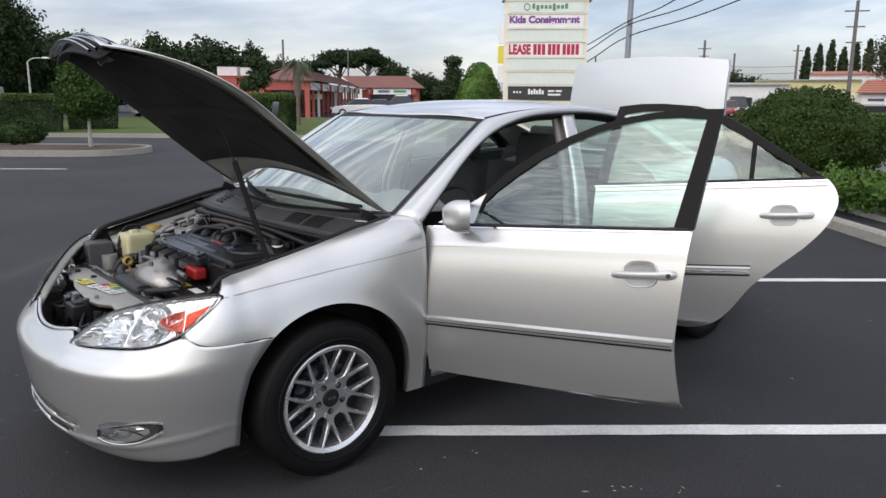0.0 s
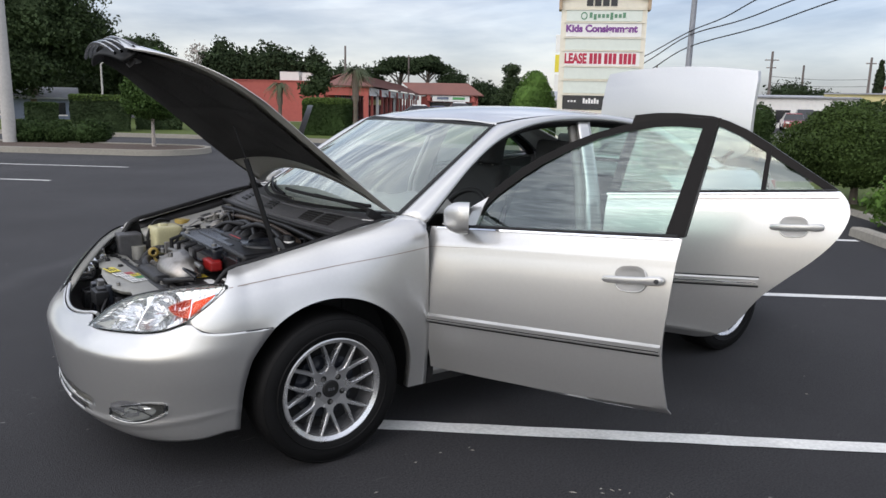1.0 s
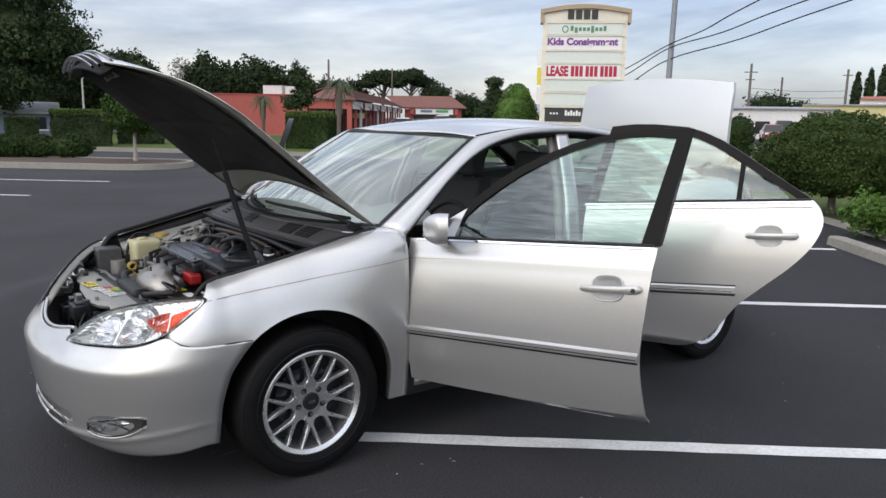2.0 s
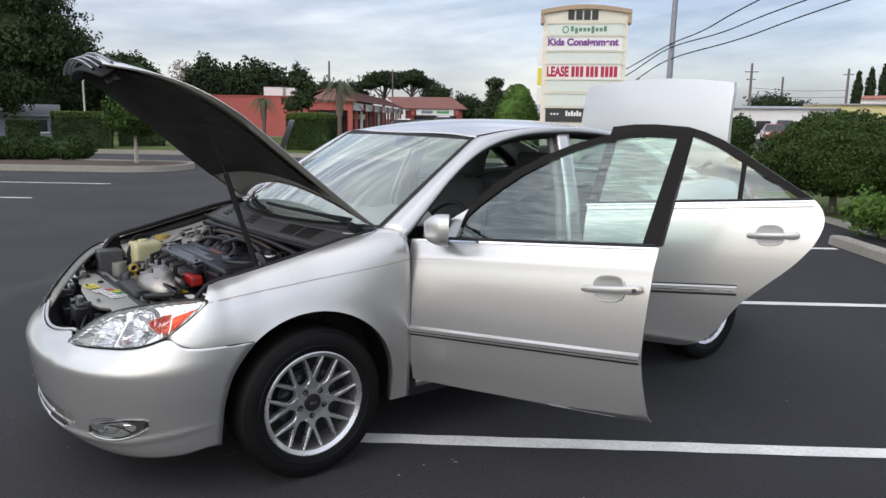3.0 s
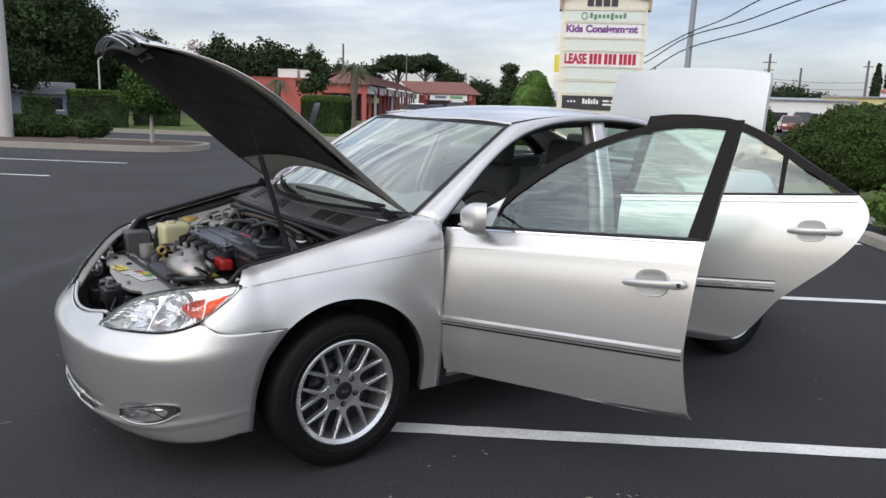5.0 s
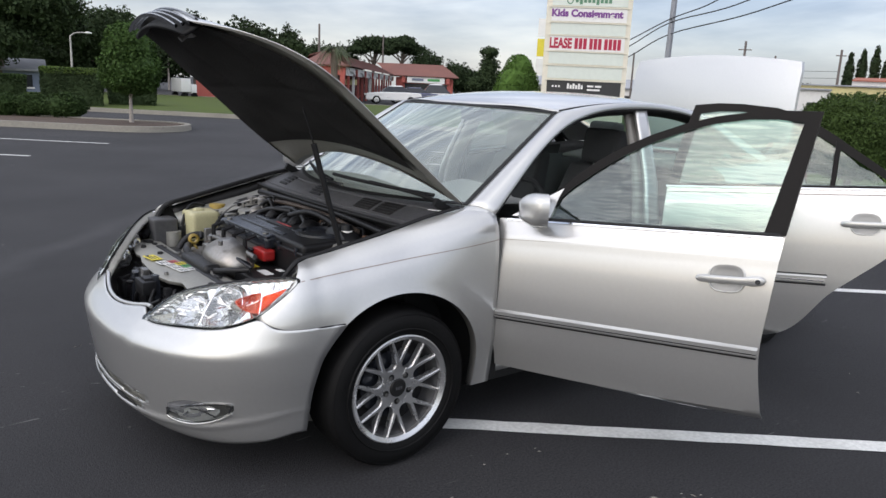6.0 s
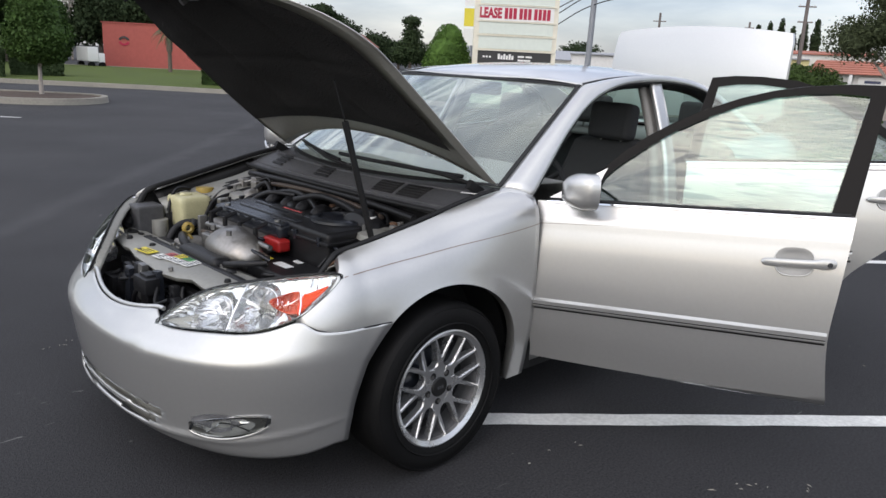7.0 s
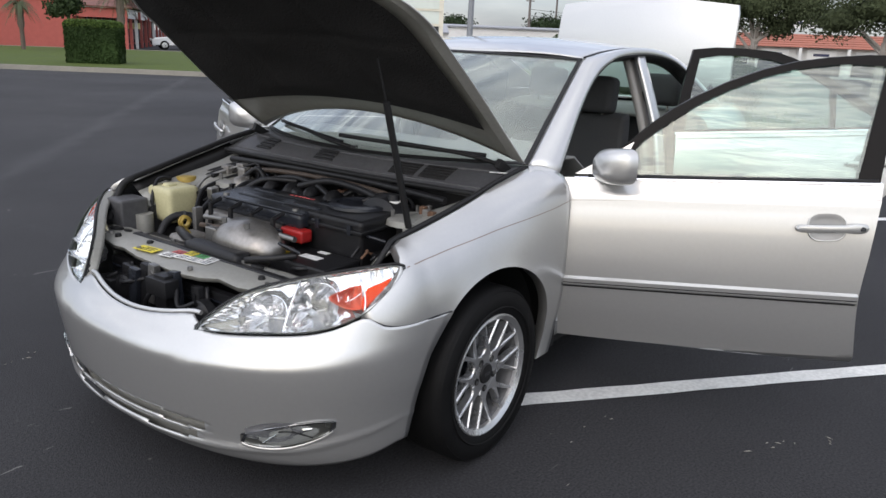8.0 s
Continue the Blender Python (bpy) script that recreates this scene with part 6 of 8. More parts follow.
for pts, r in hoses:
    tube("hose", pts, r, PLASTIC, car)
rng = random.Random(5)
for i in range(26):
    x0, y0 = rng.uniform(-.38, .02), rng.uniform(-.5, .62)
    z0 = .66 + .12 * (x0 + .38) / .4 + rng.uniform(-.02, .05)
    tube("wire", [(x0, y0, z0), (x0 + rng.uniform(-.05, .05), y0 + rng.uniform(.02, .08), z0 + rng.uniform(.0, .03)), (x0 + rng.uniform(-.06, .06), y0 + rng.uniform(.06, .16), z0 - .02)], rng.choice((.004, .006, .008)), rng.choice((PLASTIC, PLASTIC, PLASTIC_GREY, STEEL)), car, resolution=4)
for i in range(14):
    x0, y0 = rng.uniform(-.36, .04), rng.choice((rng.uniform(.33, .60), rng.uniform(.40, .60), rng.uniform(-.05, .3)))
    if -.33 < x0 < -.05 and -.18 < y0 < .33:
        x0 = rng.choice((rng.uniform(-.40, -.35), rng.uniform(-.04, .04)))
    z0 = rng.uniform(.66, .74) + .10 * max(0, x0 + .1)
    rounded_block("bracket", x0, y0, x0 + rng.uniform(.02, .05), y0 + rng.uniform(.02, .06), z0 - .08, z0 + rng.uniform(.0, .03), rng.choice((CAST, PLASTIC, PLASTIC_GREY, STEEL, PLASTIC)), "", .004)
# small pale castings and clips along the far wing
for i in range(16):
    x0, y0 = rng.uniform(-.18, .06), rng.uniform(.36, .60)
    z0 = .74 + .10 * max(0, x0 + .2)
    rounded_block("bracket", x0, y0, x0 + rng.uniform(.02, .045), y0 + rng.uniform(.015, .045), z0 - .08, z0 + rng.uniform(.02, .06), rng.choice((CAST, PAINT_IN, STEEL, PLASTIC)), "", .004)
for i in range(8):
    x0, y0 = rng.uniform(-.02, .08), rng.uniform(-.58, -.47)
    rounded_block("bracket", x0, y0, x0 + .022, y0 + rng.uniform(.012, .03), .76, .815 + rng.uniform(.0, .035), rng.choice((CAST, PLASTIC, RUST, CAST)), "", .004)
# pipes and a loom along the firewall, intake runners behind the cover
tube("heater_pipe", [(.075, .56, .835), (.085, .30, .862), (.085, .0, .868), (.08, -.22, .862), (.07, -.40, .845)], .011, PIPE_BROWN, car, "brownish heater pipe")
tube("firewall_loom", [(.095, .60, .875), (.10, .2, .885), (.10, -.2, .885), (.09, -.56, .87)], .014, PLASTIC, car, "taped wiring loom")
for k in range(4):
    y0 = -.10 + .11 * k
    tube("intake_runner", [(-.04, y0, .79), (.0, y0, .825), (.045, y0 + .01, .80), (.055, y0 + .015, .72)], .026, PLASTIC, car, "black intake runner")
bm = bmesh.new()
ball(bm, (.0, .42, .80), .05, (1, .8, .7))
rod(bm, (.0, .42, .74), (.0, .42, .80), .04, sides=14)
part("purge_valve", bm, CAST, car, "cast fitting by the far wing")
# brake servo, pipes and small fittings against the firewall
v, f = lathe([(.001, -.075), (.06, -.07), (.105, -.045), (.115, -.01), (.115, .02), (.09, .05), (.001, .06)], 36)
make("brake_servo", [(.045 + y, -.33 + x, .752 + z) for x, y, z in v], f, PLASTIC, car, "round black brake servo", sharp=40)
rounded_block("servo_cylinder", -.06, -.355, .0, -.305, .745, .785, CAST, "", .012)
for i in range(18):
    x0, y0 = rng.uniform(.03, .13), rng.uniform(-.2, .6)
    rounded_block("bracket", x0, y0, x0 + rng.uniform(.02, .04), y0 + rng.uniform(.02, .07), .70, .79 + rng.uniform(.0, .07), rng.choice((CAST, PLASTIC, PLASTIC, STEEL, PLASTIC_GREY, RUST)), "", .006)
for i in range(16):
    x0, y0, z0 = rng.uniform(.0, .10), rng.uniform(-.45, .5), rng.uniform(.79, .84)
    tube("wire", [(x0, y0, z0), (x0 + rng.uniform(.0, .05), y0 + .06, z0 + rng.uniform(.01, .04)), (x0 + rng.uniform(-.04, .05), y0 + rng.uniform(.1, .2), z0 + rng.uniform(-.04, .02))], rng.choice((.005, .007, .010)), rng.choice((PLASTIC, PLASTIC, PLASTIC_GREY, STEEL)), car, resolution=4)
for y0, r, m in ((.60, .010, PLASTIC), (.575, .007, PLASTIC), (.555, .006, STEEL)):
    tube("wing_loom", [(-.14, y0 - .01, .775), (-.06, y0 + .015, .815), (.02, y0 - .02, .845), (.08, y0 - .06, .862)], r, m, car, "wiring along the inner wing")
for x0, y0, z0 in ((-.03, .57, .80), (.03, .55, .83), (.07, .50, .84), (.045, .46, .83)):
    rounded_block("sensor", x0 - .02, y0 - .022, x0 + .02, y0 + .022, z0 - .05, z0 + .03, CAST if x0 > 0 else PLASTIC, "small sensor on the inner wing", .008)
# strut reservoir beside the driver's tower
bm = bmesh.new()
rod(bm, (.035, -.37, .76), (.035, -.37, .850), .028, .028, 18)
part("fluid_bottle", bm, SIGN_WHITE, car, "small white fluid bottle")
bm = bmesh.new()
rod(bm, (.035, -.37, .850), (.035, -.37, .872), .024, .020, 18)
part("bottle_cap", bm, PLASTIC, car)

# hood strut
tube("hood_prop", [(-.089, -.539, .80), (-.15, -.539, 1.0), (-.219, -.5386, 1.23)], .0115, TRIM, car, "black hood support strut")
tube("prop_rod", [(-.219, -.5386, 1.23), (-.268, -.542, 1.365)], .003, TRIM, car)

# cowl, wipers
def cowl_point(u, v):
    y = (2 * u - 1) * .70
    k = (2 * u - 1) ** 2
    x0, x1 = .092 + .035 * k, .235 + .190 * k
    x = x0 + (x1 - x0) * v
    z = .900 + .080 * v + .014 * math.sin(math.pi * v) - .004 * k
    return Vector((x, y, z))


cowl = make("cowl_panel", *sheet(cowl_point, 40, 10), COWL, car, "black plastic cowl panel with vents", thick=.006)
for k in range(2):
    u0 = (.52, .80)[k]
    for j in range(4):
        v, f = sheet(lambda a, b: cowl_point(u0 + .075 * a, .25 + .10 * j + .045 * b) + Vector((0, 0, .0045 + .004 * b)), 6, 1)
        make("vent_slat", v, f, TRIM, cowl, thick=.003)
for u0 in (.14, .235):
    v, f = sheet(lambda a, b: cowl_point(u0 + .08 * a, .22 + .40 * b) + Vector((0, 0, .003)), 6, 4)
    make("vent_mesh", v, f, BLANKET, cowl, "dark vent mesh", thick=.004)
    for j in range(5):
        v, f = sheet(lambda a, b: cowl_point(u0 + .08 * a, .24 + .08 * j + .02 * b) + Vector((0, 0, .006)), 6, 1)
        make("vent_slat", v, f, TRIM, cowl, thick=.003)
for v0, r in ((.16, .006), (.62, .007)):
    tube("cowl_rib", [cowl_point(u, v0) + Vector((0, 0, .003)) for u in (.03, .2, .4, .6, .8, .97)], r, COWL, cowl)
tube("hood_seal", [(.094 + .035 * (y / .7) ** 2, y, .906) for y in (-.68, -.45, -.2, 0, .2, .45, .68)], .010, TRIM, car)


def on_screen(u, v, lift):
    return windshield_point(u, v) + Vector((-.4 * lift, 0, .9 * lift))


for u0, u1, foot_u in ((-.80, .12, -.88), (.06, .84, -.02)):
    pts = [on_screen(u0 + (u1 - u0) * t, .035 + .045 * t + .012 * math.sin(math.pi * t), .016) for t in (0, .2, .4, .6, .8, 1)]
    tube("wiper_blade", pts, .0085, TRIM, car, "black wiper blade")
    mid_u = u0 + (u1 - u0) * .52
    pts = [cowl_point(.5 + foot_u * .5, .86) + Vector((0, 0, .012)), on_screen(foot_u + (mid_u - foot_u) * .3, .012, .030), on_screen(foot_u + (mid_u - foot_u) * .7, .038, .034), on_screen(mid_u, .062, .026)]
    tube("wiper_arm", pts, .0085, TRIM, car, "black wiper arm")
    bm = bmesh.new()
    p = cowl_point(.5 + foot_u * .5, .86)
    rod(bm, p - Vector((0, 0, .004)), p + Vector((0, 0, .022)), .018, .014, 16)
    part("wiper_pivot", bm, TRIM, cowl, "black wiper pivot cap")
bm = bmesh.new()
box(bm, -.008, -.032, 0, .008, .032, .002, Matrix.Translation(cowl_point(.03, .55) + Vector((0, 0, .010))) @ Matrix.Rotation(.5, 4, "Z"))
part("cowl_label", bm, LABEL_WHITE, cowl, "small white sticker", smooth=False)

# ---- cabin ----
loft("dashboard", [[(.25 + .20 * (y / .7) ** 2, y, .965), (.55, y, .985), (.80, y, .975 + (.04 if -.55 < y < -.15 else 0)), (.93, y, .90), (.95, y, .78), (.90, y, .62)] for y in (-.70, -.56, -.5, -.35, -.2, -.14, .14, .4, .70)], DASH, "grey dashboard", thick=.01)
v, f = [], []
for i in range(36):
    a = 2 * math.pi * i / 36
    for k in range(8):
        b = 2 * math.pi * k / 8
        r = .185 + .014 * math.cos(b)
        v.append((r * math.cos(a), r * math.sin(a), .014 * math.sin(b)))
f = [(i * 8 + k, ((i + 1) % 36) * 8 + k, ((i + 1) % 36) * 8 + (k + 1) % 8, i * 8 + (k + 1) % 8) for i in range(36) for k in range(8)]
wheel_pose = Matrix.Translation((.99, -.37, .865)) @ Matrix.Rotation(radians(-62), 4, "Y")
steering = make("steering_wheel", v, f, TRIM, car, "dark steering wheel", move=wheel_pose)
bm = bmesh.new()
box(bm, -.06, -.07, -.03, .06, .07, .015, bevel=.02)
for a in (0, 2.4, -2.4):
    rod(bm, (0, 0, -.005), (.18 * math.cos(a + 1.57), .18 * math.sin(a + 1.57), 0), .016, .012, 8)
part("wheel_hub", bm, TRIM, steering, move=wheel_pose)


def build_seat(cx, cy, width, headrests, name="front_seat", back_h=.60):
    seat = new(name)
    seat.parent = car
    seat["label"] = "grey upholstered car seat with headrest"
    bm = bmesh.new()
    box(bm, cx - .50, cy - width / 2, .36, cx + .03, cy + width / 2, .55, bevel=.06, segments=3)
    part("cushion", bm, SEAT, seat)
    v, fc = slab(lambda u, t: Vector((cx - .03 + .24 * t + .03 * math.sin(math.pi * u) - .03, cy + (u - .5) * width * (1 - .22 * t * t), .48 + back_h * t)), 10, 12, lambda u, t: (.10 + .02 * math.sin(math.pi * t), 0, .02))
    make("backrest", v, fc, SEAT, seat, sharp=70, bevel=.02)
    for hy in headrests:
        bm = bmesh.new()
        box(bm, -.055, -.122, -.095, .055, .122, .095, bevel=.052, segments=5)
        part("headrest", bm, SEAT, seat, move=Matrix.Translation((cx + .235, hy, 1.185)) @ Matrix.Rotation(radians(8), 4, "Y"))
        for d in (-.06, .06):
            bm = bmesh.new()
            rod(bm, (cx + .225, hy + d, 1.02), (cx + .232, hy + d, 1.11), .007)
            part("headrest_post", bm, STEEL, seat)
    return seat


build_seat(1.42, -.37, .50, (-.37,))
build_seat(1.55, .37, .50, (.37,))
build_seat(2.34, 0, 1.26, (-.38, .38), "rear_bench", .54)
bm = bmesh.new()
box(bm, .85, -.11, .30, 1.75, .11, .56, bevel=.04)
part("centre_console", bm, DASH, car, "grey centre console")
bm = bmesh.new()
box(bm, .45, -.70, .27, 2.3, .70, .31, bevel=.01)
part("cabin_floor", bm, CARD, car, "dark carpeted floor")
loft("parcel_shelf", [[(2.42, y, 1.03), (2.62, y, 1.06), (2.92, y, 1.07)] for y in (-.62, 0, .62)], DASH, "dark parcel shelf", thick=.02)
bm = bmesh.new()
box(bm, 1.03, -.115, 1.295, 1.06, .115, 1.36, bevel=.02)
rod(bm, (1.03, 0, 1.34), (.97, 0, 1.395), .012)
part("rear_view_mirror", bm, TRIM, car, "black rear-view mirror")
for s in (LEFT, RIGHT):
    bm = bmesh.new()
    box(bm, 1.02, s * .34 - .17, 1.362, 1.20, s * .34 + .17, 1.380, Matrix.Translation((1.1, 0, 1.37)) @ Matrix.Rotation(radians(-8), 4, "Y") @ Matrix.Translation((-1.1, 0, -1.37)), bevel=.008)
    part("sun_visor", bm, LINER, car)
    tube("seat_belt", [(1.60, s * .655, 1.22), (1.58, s * .70, .95), (1.55, s * .72, .45)], .016, TRIM, car)
    rows = [[(x, s * .70, .33), (x, s * .73, .60), (x, s * .72, 1.03)] for x in (2.28, 2.5, 2.9)]
    loft("rear_side_trim", rows, CARD, thick=.01)

# ---- ground ----
bm = bmesh.new()
bmesh.ops.create_grid(bm, x_segments=40, y_segments=40, size=900)
ground = part("ground", bm, ASPHALT, smooth=False)
tagged(ground, "dark asphalt car park surface with fine pale specks", "ground", kind="structure")

ALONG = Vector((.775, -.632, 0)).normalized()
ACROSS = Vector((.632, .775, 0)).normalized()


def lot(s, n, z=0.0):
    """A place in the car park by metres along and across its stalls."""
    return ALONG * s + ACROSS * n + Vector((0, 0, z))


def stripe(n, s0, s1, width=.10):
    a, b, w = lot(s0, n), lot(s1, n), ACROSS * width / 2
    bm = bmesh.new()
    k = max(2, int((s1 - s0) * 8))
    rnd = random.Random(int(n * 100))
    left, right = [], []
    for i in range(k + 1):
        p = a.lerp(b, i / k)
        left.append(bm.verts.new(p - w * (1 + rnd.uniform(-.07, .07)) + Vector((0, 0, .004))))
        right.append(bm.verts.new(p + w * (1 + rnd.uniform(-.07, .07)) + Vector((0, 0, .004))))
    for i in range(k):
        bm.faces.new((left[i], left[i + 1], right[i + 1], right[i]))
    return tagged(part("parking_line", bm, LINE_PAINT, smooth=False), "worn white painted parking line on asphalt", "parking line", group="parking lines", kind="structure")


for n in (-.276, 2.57, 5.42, 8.27, 11.1, 13.95):
    stripe(n, .1, 5.5)
for n in (9.2, 12.1):
    stripe(n, -11.9, -6.55)

# dry leaf bits and twigs lying about on the asphalt
def litter():
    rnd = random.Random(9)
    v, f = [], []
    spots = ((-.69, 1.15, 5), (-.61, 1.17, 5), (.79, -1.67, 5), (.39, -1.05, 2), (.52, -1.07, 3), (.95, -1.8, 5), (.65, -1.57, 3), (.04, -1.17, 1), (.27, -1.02, 2), (2.69, -1.39, 2), (2.39, -1.54, 1), (.76, -1.66, 3))
    for cx, cy, many in spots:
        for _ in range((many + 1) // 2):
            x, y = cx + rnd.gauss(0, .025), cy + rnd.gauss(0, .025)
            a, long, wide = rnd.uniform(0, 6.28), rnd.uniform(.005, .015), rnd.uniform(.0012, .0035)
            d, q = Vector((math.cos(a), math.sin(a), 0)), Vector((-math.sin(a), math.cos(a), 0))
            p, k = Vector((x, y, .003)), len(v)
            v += [p - d * long, p - q * wide, p + d * long, p + q * wide, p + Vector((0, 0, .004))]
            f += [(k, k + 1, k + 4), (k + 1, k + 2, k + 4), (k + 2, k + 3, k + 4), (k + 3, k, k + 4), (k + 3, k + 2, k + 1, k)]
    return tagged(make("leaf_litter", v, f, DRY_LEAF, smooth=False), "pale dry leaf bits and twigs scattered on asphalt", "litter", kind="stuff")


litter()


# wheel stop beside the lawn
def wheel_stop(n0, n1, s0):
    prof = [(-.08, 0), (-.07, .10), (-.045, .125), (.045, .125), (.07, .10), (.08, 0)]
    v, f = [], []
    m = 10
    for i in range(m + 1):
        n = n0 + (n1 - n0) * i / m
        v += [lot(s0 + a, n, z if 0 < i < m or z < .05 else z - .015) for a, z in prof]
    k = len(prof)
    for i in range(m):
        for j in range(k - 1):
            f.append((i * k + j, (i + 1) * k + j, (i + 1) * k + j + 1, i * k + j + 1))
    f += [tuple(range(k)), tuple(m * k + j for j in range(k))]
    ob = make("wheel_stop", v, f, CONCRETE, sharp=30)
    return tagged(ob, "weathered concrete wheel stop on the asphalt", "wheel stop")


wheel_stop(3.9, 5.82, 5.66)


def kerbed_bed(name, label, outline, fill, height=.15, width=.16, fill_z=.12, name_fill="bed"):
    """A kerb round an outline of lot places, filled with earth or grass."""
    pts = [lot(*p) for p in outline]
    n = len(pts)
    c = sum(pts, Vector()) / n
    inner = []
    for i, p in enumerate(pts):
        a, b = pts[i - 1], pts[(i + 1) % n]
        t = (b - a).normalized()
        q = Vector((-t.y, t.x, 0))
        if (c - p).dot(q) < 0:
            q = -q
        inner.append(p + q * width)
    up = Vector((0, 0, height))
    v = pts + [p + up - (q - p) * -.12 for p, q in zip(pts, inner)] + [p + up for p in inner] + [Vector((p.x, p.y, 0.0)) for p in inner]
    f = [(k * n + i, k * n + (i + 1) % n, (k + 1) * n + (i + 1) % n, (k + 1) * n + i) for k in range(3) for i in range(n)]
    kerb = tagged(make(name, v, f, CONCRETE, sharp=30), label, "kerb", kind="structure")
    bed = make(name_fill, [Vector((p.x, p.y, fill_z)) for p in inner] + [Vector((c.x, c.y, fill_z + .03))], [(i, (i + 1) % n, n) for i in range(n)], fill, kerb, smooth=False)
    return kerb


def rounded(s0, s1, n0, n1, r, steps=8, ends=(True, True)):
    """A lot outline with a rounded end at s1 (and s0)."""
    out = []
    for cs, cn, a0 in ((s1 - r, n0 + r, -90), (s1 - r, n1 - r, 0)):
        out += [(cs + r * math.cos(radians(a0 + 90 * i / steps)), cn + r * math.sin(radians(a0 + 90 * i / steps))) for i in range(steps + 1)]
    return out + [(s0, n1), (s0, n0)]


kerbed_bed("island_kerb", "pale concrete kerb of a planted island", rounded(-30, -6.6, 15.3, 18.3, 1.4), MULCH)
kerbed_bed("lawn_kerb", "pale concrete kerb along the lawn", [(14.5, 21.5), (14.5, 47.5), (-60, 47.5), (-60, 24.8), (-20, 24.6), (-11.7, 24.3), (-7.9, 24.2), (-4.4, 23.5), (-1.6, 22.8), (4, 22.0)], GRASS, name_fill="grass")
kerbed_bed("verge_kerb", "low kerb of the roadside grass verge", [(6.5, -14), (6.5, 12.5), (9.2, 12.5), (9.2, -14)], GRASS, height=.06, fill_z=.05, name_fill="grass")
kerbed_bed("street_verge", "grass verge across the street", [(22, -40), (22, 14), (30, 14), (30, -40)], GRASS, height=.12, fill_z=.10, name_fill="grass")


# the street beyond the verge
for s0, s1, n0, n1 in ((9.4, 21.8, -70, 21.3), (14.8, 21.8, 21.3, 90)):
    bm = bmesh.new()
    rows = [[bm.verts.new(lot(s0 + (s1 - s0) * i / 6, n0 + (n1 - n0) * j / 30, .006)) for j in range(31)] for i in range(7)]
    for i in range(6):
        for j in range(30):
            bm.faces.new((rows[i][j], rows[i + 1][j], rows[i + 1][j + 1], rows[i][j + 1]))
    tagged(part("road", bm, ROAD, smooth=False), "pale worn asphalt street beyond the grass verge", "road", kind="structure")
for n_at in range(-12, 14):
    bm = bmesh.new()
    q = [lot(15.55, n_at * 5), lot(15.70, n_at * 5), lot(15.70, n_at * 5 + 2.4), lot(15.55, n_at * 5 + 2.4)]
    bm.faces.new([bm.verts.new(p + Vector((0, 0, .011))) for p in q])
    tagged(part("lane_dash", bm, LINE_PAINT, smooth=False), "short white lane dash on the street", "lane marking", group="lane dashes", kind="structure")


# ---- plants ----
def leaves(count, place_fn, size, rnd, stretch=1.5):
    """Small four-cornered leaves, as vertices and faces. place_fn(rnd) gives a place and an outward way."""
    v, f = [], []
    for _ in range(count):
        p, out = place_fn(rnd)
        w = Vector((rnd.gauss(0, 1), rnd.gauss(0, 1), rnd.gauss(0, 1))).normalized() * .75 + out * .7
        w.normalize()
        a = w.orthogonal().normalized()
        a = Matrix.Rotation(rnd.uniform(0, 6.28), 3, w) @ a
        b = w.cross(a)
        k = size * rnd.uniform(.6, 1.35)
        n = len(v)
        v += [p - a * k * stretch * .5, p - b * k * .42 + w * k * .1, p + a * k * stretch * .5, p + b * k * .42 + w * k * .1]
        f.append((n, n + 1, n + 2, n + 3))
    return v, f


def leaf_object(name, v, f, mat, parent, label=""):
    me = bpy.data.meshes.new(name)
    me.from_pydata([tuple(p) for p in v], [], f)
    me.materials.append(mat)
    ob = new(name, me)
    ob.parent = parent
    if label:
        ob["label"] = label
    return ob


def lumpy(p, rnd_off, scale, amount):
    return 1 + amount * noise.noise(Vector(p) * scale + Vector((rnd_off, rnd_off * 1.7, 3.1)))


def blob_core(blobs, seed, shrink, mat, parent, name="inner_foliage"):
    bm = bmesh.new()
    for c, r in blobs:
        vs = bmesh.ops.create_icosphere(bm, subdivisions=2, radius=1, matrix=Matrix.Translation(c) @ Matrix.Diagonal((*[q * shrink for q in r], 1)))["verts"]
        for q in vs:
            q.co = Vector(c) + (q.co - Vector(c)) * lumpy(q.co, seed, 1.4, .35)
    return part(name, bm, mat, parent, smooth=False)


